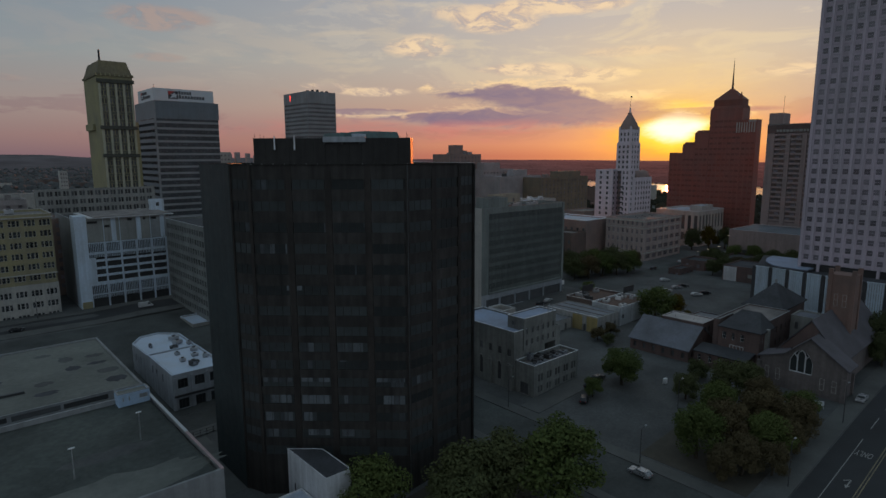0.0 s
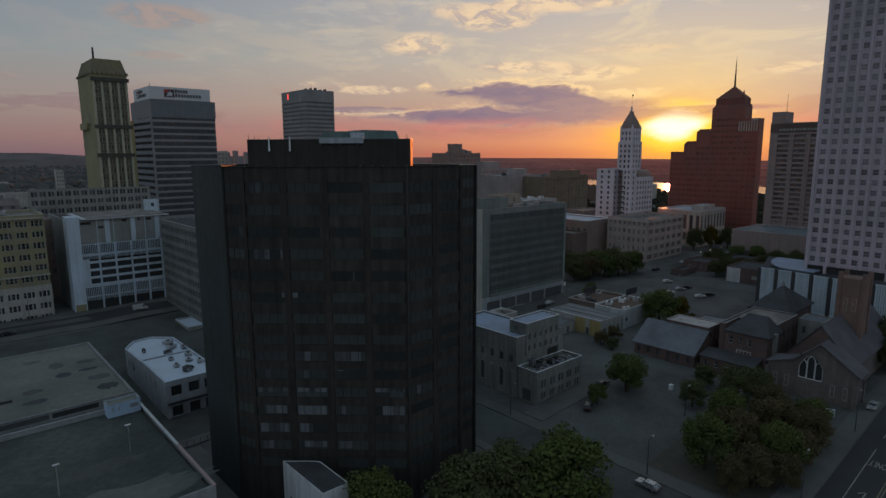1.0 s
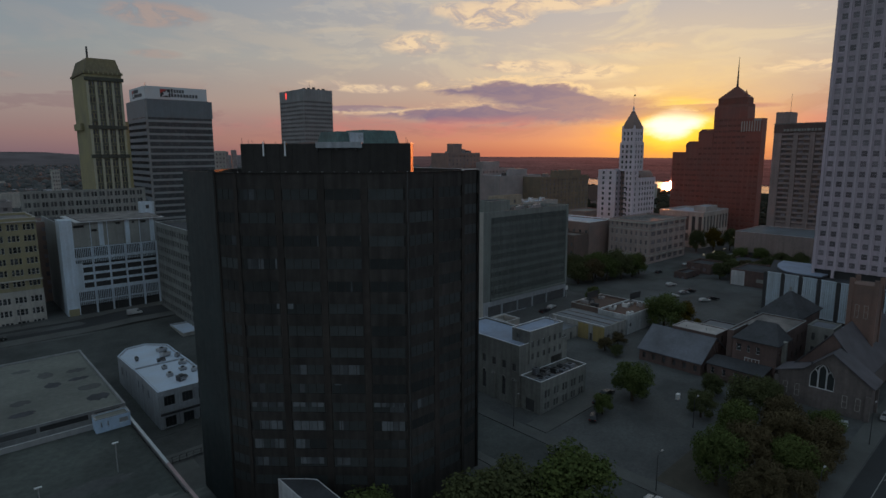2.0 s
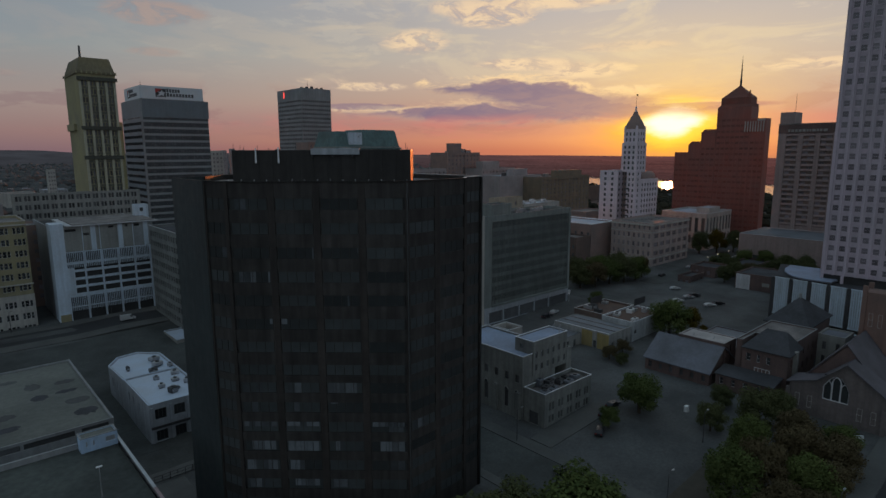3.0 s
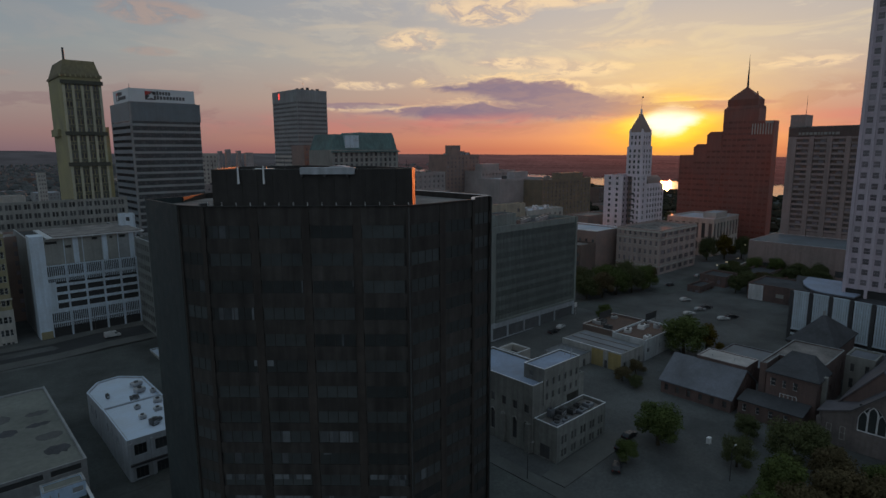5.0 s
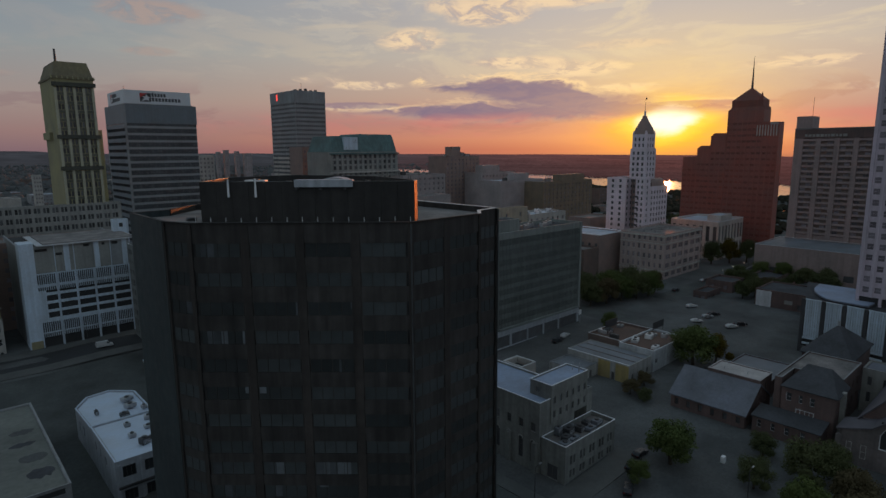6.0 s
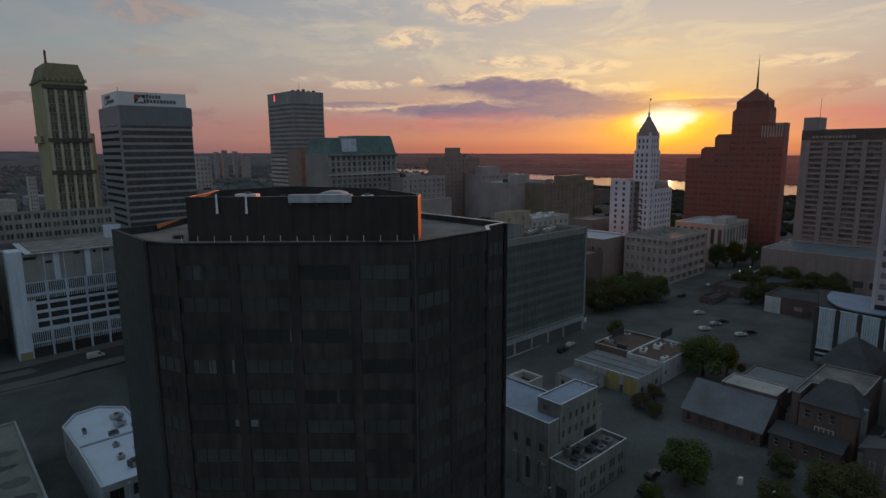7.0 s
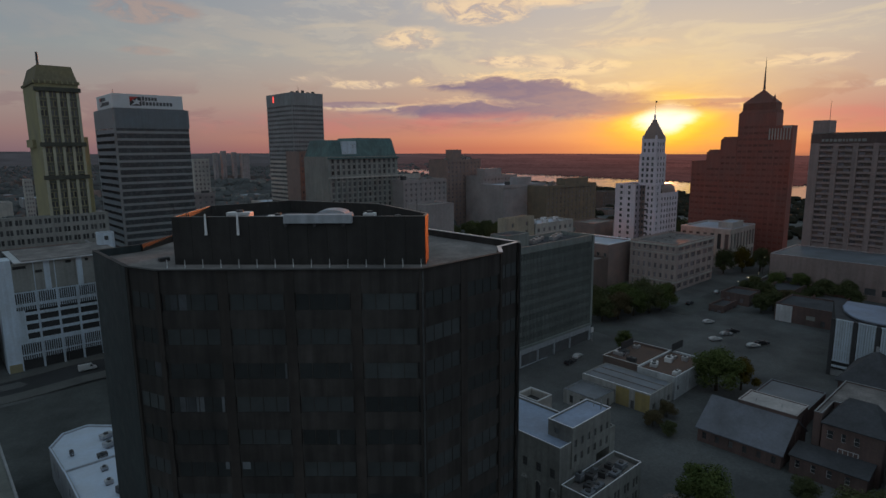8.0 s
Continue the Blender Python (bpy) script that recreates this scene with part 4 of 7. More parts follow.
block(t, rect(0, 19, 0, 12.4), 0, 6.6, brick_brown, {3: (spread(12.4, 3, 1.4), [(1, 2.8)], 2, 1)}, .35, .7, roof_brown, metal_grey)
rng = random.Random(5)
for k in range(6):
    roof_unit(180 + rng.random() * 16, 108 + rng.random() * 8.5, 6.2, 1.4 + rng.random() * 1.6, 1.2 + rng.random(), 1 + rng.random() * .8, rng.choice((0, 90, 12)), rng.choice((metal_white, metal_grey)), "grey rooftop air conditioner on brown felt")
for k in range(5):
    roof_unit(182 + rng.random() * 14, 120 + rng.random() * 9, 5.7, 1.6 + rng.random() * 2, 1.3 + rng.random(), 1 + rng.random(), rng.choice((0, 90)), rng.choice((metal_dark, metal_grey)), "dark rooftop machine among ducts")
for x in (187, 197):
    g = Geo()
    g.box(0, 7.2, 0, .15, 1.2, 3.6)
    g.box(.4, .55, -.05, 0, 0, 1.2)
    g.box(6.6, 6.75, -.05, 0, 0, 1.2)
    ob = lone("roof_signboard", g, metal_dark, "dark rooftop signboard on short legs", "signboard")
    ob.location = (x, 128.6 if x < 190 else 116.8, 5.9)


def gable_house(name, x, y, z, w, d, eave, ridge, wall, roof, label, category, axis="y", over=.5, wins=None, hip=0.0):
    """A house with a pitched roof. axis: the way the ridge runs."""
    t = thing(name, x, y, z, label, category)
    block(t, rect(0, w, 0, d), 0, eave, wall, wins or {}, .4, .05, roof_dark)
    g = Geo()
    th = .28
    if axis == "y":
        a, c, m = -over, w + over, w / 2
        s0, s1 = -over, d + over
        drop = (ridge - eave) * over / (w / 2)
        for x0, x1 in ((a, m), (m, c)):
            z0, z1 = (eave - drop, ridge) if x0 == a else (ridge, eave - drop)
            h0 = hip if x0 == a else hip
            p = [(x0, s0 + (h0 if x0 == m else 0), z0), (x1, s0 + (hip if x1 == m else 0), z1), (x1, s1 - (hip if x1 == m else 0), z1), (x0, s1 - (hip if x0 == m else 0), z0)]
            g.hexa(p + [(q[0], q[1], q[2] + th) for q in p])
        if hip:
            for yy, k in ((s0, 1), (s1, -1)):
                p = [(a, yy, eave - drop), (c, yy, eave - drop), (m, yy + k * hip, ridge), (m, yy + k * hip, ridge)]
                g.face([(q[0], q[1], q[2] + th) for q in (p[:3] if k > 0 else p[2::-1])])
    else:
        a, c, m = -over, d + over, d / 2
        s0, s1 = -over, w + over
        drop = (ridge - eave) * over / (d / 2)
        for y0, y1 in ((a, m), (m, c)):
            z0, z1 = (eave - drop, ridge) if y0 == a else (ridge, eave - drop)
            p = [(s0, y0, z0), (s1, y0, z0), (s1, y1, z1), (s0, y1, z1)]
            g.hexa(p + [(q[0], q[1], q[2] + th) for q in p])
    part("pitched_roof", g, roof, t)
    if not hip:
        g = Geo()
        if axis == "y":
            for yy in (0.0, d - .4):
                g = Geo()
                g.hexa([(0, yy, eave), (w, yy, eave), (w, yy + .4, eave), (0, yy + .4, eave), (w / 2 - .01, yy, ridge - .05), (w / 2 + .01, yy, ridge - .05), (w / 2 + .01, yy + .4, ridge - .05), (w / 2 - .01, yy + .4, ridge - .05)])
                part("gable", g, wall, t)
        else:
            for xx in (0.0, w - .4):
                g = Geo()
                g.hexa([(xx, 0, eave), (xx + .4, 0, eave), (xx + .4, d, eave), (xx, d, eave), (xx, d / 2 - .01, ridge - .05), (xx + .4, d / 2 - .01, ridge - .05), (xx + .4, d / 2 + .01, ridge - .05), (xx, d / 2 + .01, ridge - .05)])
                part("gable", g, wall, t)
    return t


# parish hall with a broad slate roof, and the flat annexe behind it
gable_house("parish_hall", 160.6, 73.6, base_z(160), 16.2, 18.4, 3.9, 9.3, brick_dim, roof_slate, "long dull brick hall under a broad grey slate roof", "hall", "y", .5,
            {3: (spread(18.4, 6, 1.0), [(1.2, 2.9)], 2, 2), 0: ([(2, 3.2), (6, 7.2)], [(1.2, 2.9)], 1, 2)})
t = thing("annexe", 168.6, 73.4, base_z(168), "flat-roofed annexe with a pale pinkish roof", "building")
block(t, rect(0, 8.0, 0, 12.8), 0, 10.2, brick_dim, {0: (spread(5.8, 2, 1.2), [(4, 6), (7, 9)], 1, 2)}, .35, .12, roof_tan, roof_tan)
for x, y in ((171, 83), (171.6, 77.5)):
    pole("vent_pipe", x, y, 9.75, .9, .14, metal_grey, "grey vent pipe on the annexe roof")
t = thing("low_hall", 183, 76, base_z(183), "low building with a flat grey-blue roof", "building")
block(t, rect(0, 19, 0, 13.5), 0, 4.6, brick_dim, {3: (spread(13.5, 3, 1.1), [(1.2, 2.8)], 1, 2)}, .35, .2, roof_steel, roof_steel)


def church_house():
    z = base_z(165)
    t = thing("church_house", 161, 57, z, "old brick church house with hipped front and white windows", "house")
    Z = lambda v: v - z
    # front block: three upper windows, below them a ribbon of four lights
    block(t, rect(6, 15.4, 0, 11.1), 0, Z(11.0), brick_dim, {3: ([(1.0, 2.2), (3.7, 4.5), (6.0, 7.0)], [(Z(7.7), Z(9.7))], 1, 2), 0: ([(2, 3), (6, 7)], [(Z(7.7), Z(9.7))], 1, 2)}, .4, .05, roof_dark, None, frame_white, near_glass)
    put(window_mesh(3.8, 1.2, 4, 1, frame_white, near_glass, .16), "window", t, (6, 11.1), (0, -1), 5.2, .03, Z(5.7))
    g = Geo()
    a = [(5.4, -.6), (15.5, -.6), (15.5, 11.3), (5.4, 11.3)]
    g.prism(a, Z(11.02), Z(11.25))
    g.prism(inset(a, .05), Z(11.25), Z(14.7), 0, [(14.7, 3.4), (15.4, 3.4), (15.4, 8.6), (14.7, 8.6)])
    part("hipped_roof", g, roof_dark, t, "dark hipped front roof")
    # flat-roofed main block behind it, with a pale parapet
    block(t, [(15.6, 1), (31.6, 1), (31.6, 13), (6.8, 13), (6.8, 11.5), (15.6, 11.5)], 0, Z(12.7), brick_dim, {0: (spread(14.9, 4, 1.1), [(Z(4), Z(6)), (Z(8), Z(10))], 1, 2)}, .3, .25, roof_gravel, conc_grey)
    # low wing along the garden
    block(t, rect(0, 5.98, 1, 15), 0, Z(4.2), brick_dim, {3: ([(1.0, 1.9), (4.0, 4.9), (6.9, 7.9), (10.2, 11.1)], [(Z(1.6), Z(3.4))], 1, 2)}, .35, .1, roof_dark, None, frame_white, near_glass)
    g = Geo()
    p = [(-.4, .7, Z(4.1)), (5.98, .7, Z(5.1)), (5.98, 15.3, Z(5.1)), (-.4, 15.3, Z(4.1))]
    g.hexa(p + [(x, y, v + .2) for x, y, v in p])
    part("lean_to_roof", g, roof_dark, t)
    g = Geo()
    g.box(9.6, 10.8, -1.0, -.01, 0, Z(11.6))
    part("chimney", g, stone_grey, t, "pale chimney stack")
    return t


church_house()
t = thing("square_tower", 193.6, 60.4, base_z(197), "square brick tower under a dark pyramid roof", "tower")
block(t, rect(0, 20, 0, 11.4), 0, 11.7, brick_dim, {3: (spread(11.4, 3, 1.1), [(5, 7.5)], 1, 2), 0: (spread(20, 4, 1.1), [(5, 7.5)], 1, 2)}, .4, .1, roof_dark)
g = Geo()
g.prism([(-.6, -.6), (20.6, -.6), (20.6, 12), (-.6, 12)], 11.72, 12.0)
g.prism([(-.5, -.5), (20.5, -.5), (20.5, 11.9), (-.5, 11.9)], 12.0, 18.0, 0, [(10.4, 5.8), (11.2, 5.8), (11.2, 6.2), (10.4, 6.2)])
part("pyramid_roof", g, roof_dark, t)
g = Geo()
g.box(10.5, 11.1, 5.7, 6.3, 17.6, 19.2)
part("finial", g, metal_grey, t)
t = thing("chapel_block", 192, 51, base_z(192), "plain grey stone block between hall and church", "building")
block(t, rect(0, 8, 0, 6.5), 0, 11.5, stone_grey, {3: (spread(6.5, 2, .9), [(3, 5.6), (7.4, 9.6)], 1, 2)}, .4, .3, roof_slate, stone_grey)


def church():
    z = base_z(165)
    t = thing("church", 161, 45, z, "dark stone church with a steep slate roof and white-traceried window", "church")
    # front gable wall with an opening for the great window
    prof = [(-10.0, 8.4), (-1.9, 14.4), (3.8, 9.2), (9.5, 7.4)]
    wy0, wy1, ws, wt = -2.7, 2.5, 5.2, 11.2

    def slope(y):
        for (a, za), (c, zc) in zip(prof, prof[1:]):
            if a <= y <= c:
                return za + (zc - za) * (y - a) / (c - a)

    g = Geo()
    arch = lambda y: wt - 3.0 * abs((y - (wy0 + wy1) / 2) / 2.6) ** 2
    cuts = sorted({-10.0, -7.0, -4.5, wy0, -1.9, 3.8, wy1, 6.5, 9.5} | {wy0 + (wy1 - wy0) * i / 10 for i in range(11)})
    for a, c in zip(cuts, cuts[1:]):
        inside = wy0 <= a and c <= wy1
        k = len(g.v)
        lows = ((0, 0, ws, ws), (arch(a), arch(c), slope(a), slope(c))) if inside else ((0, 0, slope(a), slope(c)),)
        for z0a, z0c, z1a, z1c in lows:
            g.hexa([(0, c, z0c), (0, a, z0a), (.6, a, z0a), (.6, c, z0c), (0, c, z1c), (0, a, z1a), (.6, a, z1a), (.6, c, z1c)])
    wall = part("gable_wall", g, church_stone, t)
    bm = bmesh.new()
    bm.from_mesh(wall.data)
    bmesh.ops.remove_doubles(bm, verts=bm.verts, dist=.002)
    bm.to_mesh(wall.data)
    bm.free()
    # the great window: three lancets with white tracery
    win = Geo()
    win.face([(.35, wy0, ws), (.35, wy1, ws), (.35, wy1, wt), (.35, wy0, wt)][::-1])
    w = part("window", win, dark_glass, t, "tall pointed window with white stone tracery")
    tr = Geo()
    def bar(y0, z0, y1, z1, r=.17):
        tr.tube((.22, y0, z0), (.22, y1, z1), r, r, 6)
    third = (wy1 - wy0) / 3
    for k in range(4):
        bar(wy0 + third * k, ws, wy0 + third * k, ws + (4.6 if k in (1, 2) else 3.3))
    bar(wy0, ws, wy1, ws)
    for k in range(3):
        y0, y1 = wy0 + third * k, wy0 + third * (k + 1)
        ym, zb = (y0 + y1) / 2, ws + (3.2 if k != 1 else 4.4)
        for s0, s1 in ((y0, ym), (y1, ym)):
            pts = [(s0, zb), (s0 + (s1 - s0) * .25, zb + .8), (s1, zb + 1.5)]
            for a, c in zip(pts, pts[1:]):
                bar(*a, *c, .12)
    mid = (wy0 + wy1) / 2
    for s in (-1, 1):
        pts = [(mid + s * 2.6 * k, wt - 3.0 * k * k) for k in (1, .8, .6, .4, .2, 0)]
        for a, c in zip(pts, pts[1:]):
            bar(*a, *c, .14)
    part("tracery", tr, frame_white, w, "white stone tracery")
    # low front roof, folded over the same outline
    sh = 7.4
    for (a, za), (c, zc) in zip(prof, prof[1:]):
        g = Geo()
        a2, za2 = (a - .6, za - .4) if a == prof[0][0] else (a, za)
        c2, zc2 = (c + .6, zc - .15) if c == prof[-1][0] else (c, zc)
        p = [(-.5, a2, za2 + .04), (7, a2, za2 + .04), (7, c2, zc2 + .04), (-.5, c2, zc2 + .04)]
        g.hexa(p + [(x, y, z + .28) for x, y, z in p])
        part("front_roof", g, roof_plum, t)
    # nave
    g = Geo()
    g.box(6, 46, -6.8, 6.8, 0, 9)
    part("nave_wall", g, church_stone, t)
    g = Geo()
    g.hexa([(6, -6.8, 9), (6.5, -6.8, 9), (6.5, 6.8, 9), (6, 6.8, 9), (6, -.01, 17.3), (6.5, -.01, 17.3), (6.5, .01, 17.3), (6, .01, 17.3)])
    part("nave_gable", g, brick_dim, t, "dark red brick nave gable")
    g = Geo()
    for s in (-1, 1):
        e = 7.8 * s
        p = [(5.6, 0, 17.5), (5.6, e, 8.0), (47, e, 8.0), (47, 0, 17.5)]
        if s > 0:
            p = p[::-1]
        g.hexa(p + [(a, b, c + .3) for a, b, c in p])
    part("nave_roof", g, roof_plum, t, "steep grey slate roof")
    # side walls of the front, with buttresses and lancets
    for s in (-1, 1):
        g = Geo()
        g.box(.6, 7, min(s * 9.5, s * 9.0), max(s * 9.5, s * 9.0), 0, sh)
        part("aisle_wall", g, church_stone, t)
        for x in (-.5, 6.4):
            g = Geo()
            g.box(x, x + .9, s * 9.55 - .5, s * 9.55 + .5, 0, sh - 1.2)
            part("buttress", g, church_stone, t)
    for y in (-7.6, -5.0, 5.0, 7.6):
        put(window_mesh(1.0, 3.0, 1, 2, stone_pale, near_glass), "window", t, (0, 0), (0, -1), -y, .05, 3.6)
    # bell tower
    g = Geo()
    g.box(22, 28, -4.6, 1.2, 0, 27.5)
    part("bell_tower", g, bell_brick, t, "square brown brick bell tower")
    for x0, y0 in ((21.7, -4.9), (27.3, -4.9), (21.7, .5), (27.3, .5)):
        g = Geo()
        g.box(x0, x0 + 1, y0, y0 + 1, 0, 29)
        part("corner_pier", g, bell_brick, t)
    for y in (-2.7, -.7):
        put(window_mesh(.9, 3.4, 1, 2, stone_pale, glass), "window", t, (22, 0), (0, -1), -y, .05, 20.5)
    return t


church()
g = Geo()
g.box(-1.2, 1.2, -.1, .1, .9, 1.9)
g.box(-1.2, -1.1, -.06, .06, 0, 1)
g.box(1.1, 1.2, -.06, .06, 0, 1)
ob = lone("church_notice_board", g, sign_white, "white church notice board on two posts", "notice board")
ob.location, ob.rotation_euler = (153.8, 38.5, height(153.8, 0) + .1), (0, 0, radians(-60))


# ---- pale tower with its slatted podium ----
def pale_tower():
    z = base_z(234)
    t = thing("high_rise_tower", 234, 69.6, z, "pinkish-white high-rise with a dense grid of square windows", "high-rise")
    L = 45.0
    cols = spread(L, 14, 1.75, .8)
    rows = [(21.5 + 3.36 * k, 21.5 + 3.36 * k + 1.9) for k in range(31)]
    g = Geo()
    g.prism(inset(rect(0, 40, -L, 0), .8), 0, 131)
    part("core", g, dark_void, t)
    P, d = (0, 0), (0, -1)
    for i in range(15):
        # ribs between the window columns
        u0 = 0 if i == 0 else cols[i - 1][1]
        u1 = L if i == 14 else cols[i][0]
        g = Geo()
        m = (u0 + u1) / 2
        g.obox(P, d, u0, u1, -.8, 0, 20.2, 132)
        g.obox(P, d, max(u0, m - .3), min(u1, m + .3), .002, .35, 20.2, 132)
        part("rib", g, tower_pink, t)
    k = 0
    for a, c in rows + [(125.7, 131.9)]:
        g = Geo()
        low = 20.2 if k == 0 else rows[k - 1][1]
        g.obox(P, d, cols[0][0] - .4, cols[-1][1] + .4, -.7, -.12, low, a if k < len(rows) else c)
        for h in (.22, .62):
            g.obox(P, d, cols[0][0] - .4, cols[-1][1] + .4, -.118, .06, (a if k < len(rows) else c) - h - .14, (a if k < len(rows) else c) - h)
        part("spandrel", g, tower_pink, t)
        k += 1
    n = 0
    for a, c in rows:
        for u0, u1 in cols[:10]:
            put(window_mesh(u1 - u0, c - a, 1, 2, tower_pink, pink_glass), "window", t, P, d, (u0 + u1) / 2, -.3, (a + c) / 2)
    far = Geo()
    for a, c in rows:
        for u0, u1 in cols[10:]:
            far.obox(P, d, u0, u1, -.5, -.45, a, c)
    tagged(part("far_windows", far, pink_glass, t), kind="stuff")
    g = Geo()
    g.box(.02, 40, -.8, 0, 20.2, 132)
    part("wall", g, tower_pink, t)
    g = Geo()
    g.box(.02, 40, -L, -L + .8, 20.2, 132)
    part("wall", g, tower_pink, t)
    for u in (.1, 6, 23.5, 41):
        g = Geo()
        g.obox(P, d, u, u + .8, -.75, .1, 17.0, 20.18)
        part("column", g, tower_pink, t)
    return t


pale_tower()


def podium():
    z = base_z(225)
    t = thing("podium", 228, 82, z, "low podium wrapped in tall white vertical slats and pale roof", "podium")
    Z = lambda v: v - z
    rim = [(0, 0), (0, -5.7), (-.8, -11.5), (-1.7, -17.3), (-2.6, -23.1), (-3.1, -29), (-3.4, -35), (-3.4, -41), (-3, -47), (-2, -53)]
    poly = rim + [(30, -53), (30, 8)]
    g = Geo()
    g.prism(inset(poly, .5), 0, Z(18.2))
    part("core", g, dark_void, t)
    g = Geo()
    g.prism(inset(poly, .55), Z(18.21), Z(18.45))
    part("roof", g, roof_dark, t, "dark flat roof")
    for a, c in zip(rim, rim[1:]):
        p, q = Vector(a), Vector(c)
        length = (q - p).length
        d = (q - p) / length
        g = Geo()
        g.obox(p, d, .62, length - .62, -.3, -.2, Z(6.3), Z(18.6))
        pan = part("panel", g, conc_grey, t, "white slatted screen panel")
        for lo, hi, out in ((18.6, 18.95, .32), (15.4, 15.62, .1), (12.4, 12.62, .1), (9.4, 9.62, .1), (5.8, 6.3, .3), (4.0, 4.6, .25)):
            s = Geo()
            s.obox(p, d, .62, length - .62, -.2, out, Z(lo), Z(hi))
            part("rail", s, conc_white, pan)
        n = 7
        for i in range(n):
            s = Geo()
            u = .66 + (length - 1.32) * (i + .5) / n
            s.obox(p, d, u - .22, u + .22, -.2, .2, Z(6.3), Z(18.6))
            part("slat", s, conc_white, pan)
        s = Geo()
        s.obox(p, d, -.5, .5, -.4, .24, 0, Z(18.9))
        part("dark_joint", s, metal_dark, t)
        s = Geo()
        s.obox(p, d, .5, length - .5, -.5, -.1, 0, Z(3.1))
        part("plinth", s, conc_grey, t)
    # curved canopy roof over the corner, reaching out to the slats
    top = [(24, 2.2), (16, 1.5), (10.5, -.2), (6.2, -2.6), (2.9, -5.4), (1.5, -8.2), (1.2, -10.9), (1.1, -17.0), (6.4, -17.4), (24, -17.4)]
    g = Geo()
    g.prism(top, Z(18.9), Z(19.5))
    part("disc_roof", g, roof_blue, t, "pale blue-grey curved roof")
    g = Geo()
    g.prism(inset(top, -.15), Z(18.95), Z(19.3))
    part("roof_rim", g, roof_slate, t)
    return t


podium()

t = thing("retaining_wall", 311, 141, height(311, 141), "low pale concrete retaining wall beside the car park", "wall")
g = Geo()
g.obox((0, 0), Vector((47, 2)).normalized(), 0, 47, -.2, .2, -.2, 1.5)
part("wall", g, conc_grey, t)
g = Geo()
g.obox((0, 0), Vector((47, 2)).normalized(), -.1, 47.1, -.3, .3, 1.5, 1.65)
part("coping", g, coping_pale, t)

# ---- balcony tower with its long podium ----
def balcony_tower():
    z = base_z(375)
    t = thing("apartment_tower", 375, 134, z, "brown concrete apartment tower with stacked recessed balconies", "apartment tower")
    H, L = 75.2, 46.0
    g = Geo()
    g.prism(inset(rect(0, 20, -L, 0), .75), 0, H)
    part("core", g, conc_brown, t)
    P, d = (0, 0), (0, -1)
    bays = [(4.2, 10.2), (12.6, 18.6), (21, 27), (29.4, 35.4), (37.8, 43.8)]
    u = 0
    for a, c in bays + [(L, L)]:
        g = Geo()
        g.obox(P, d, u, a, -.74, 0, 0, H)
        part("wall", g, conc_brown, t)
        u = c
    g = Geo()
    g.box(.02, 20, -1.2, 0, 0, H)
    part("wall", g, conc_brown, t)
    for a, c in bays:
        # thin darker panel added to paint the shade inside the balcony bay
        g = Geo()
        g.obox(P, d, a + .02, c - .02, -.748, -.73, 19, 72)
        part("recess", g, recess_brown, t, "back panel with recess shade in its colour")
        for k in range(19):
            zz = 19.5 + 2.75 * k
            g = Geo()
            g.obox(P, d, a, c, -.74, .15, zz, zz + .25)
            g.obox(P, d, a, c, .05, .15, zz + .25, zz + 1.1)
            part("balcony", g, conc_brown, t)
            if k < 18:
                put(window_mesh(2.4, 1.9, 2, 1, conc_brown, pink_glass), "window", t, P, d, a + 1.6 + (k % 2) * 2.4, -.66, zz + 1.45)
    g = Geo()
    g.obox(P, d, 0, L, -1.3, .2, 70.4, 75.0)
    part("fascia", g, brick_dim, t, "dark roof fascia with faint pale sign strokes")
    rr = random.Random(3)
    u = 5.0
    while u < 24:
        w = .8 + rr.random() * 1.1
        g = Geo()
        g.obox(P, d, u, u + w, .2, .28, 71.2, 72.5)
        part("sign_stroke", g, stone_grey, t)
        u += w + .5
    g = Geo()
    g.box(-.2, 20.2, -L - .2, .2, H + .003, H + .5)
    part("roof", g, roof_gravel, t)
    g = Geo()
    g.box(.4, 12, -7.6, -.2, H + .5, 82.0)
    part("lift_house", g, conc_brown, t)
    return t


balcony_tower()
pole("aerial", 378, 127.2, 82.2, 11, .12, metal_dark, "thin aerial on a lift house")
t = thing("long_podium", 338, 136.5, base_z(340), "long plain podium with a pale flat roof", "building")
block(t, rect(0, 37, -58, 0), 0, 16.8, conc_brown, {3: (spread(58, 9, 4.2), [(3, 6)], 3, 1)}, .4, .3, roof_steel, coping_pale)


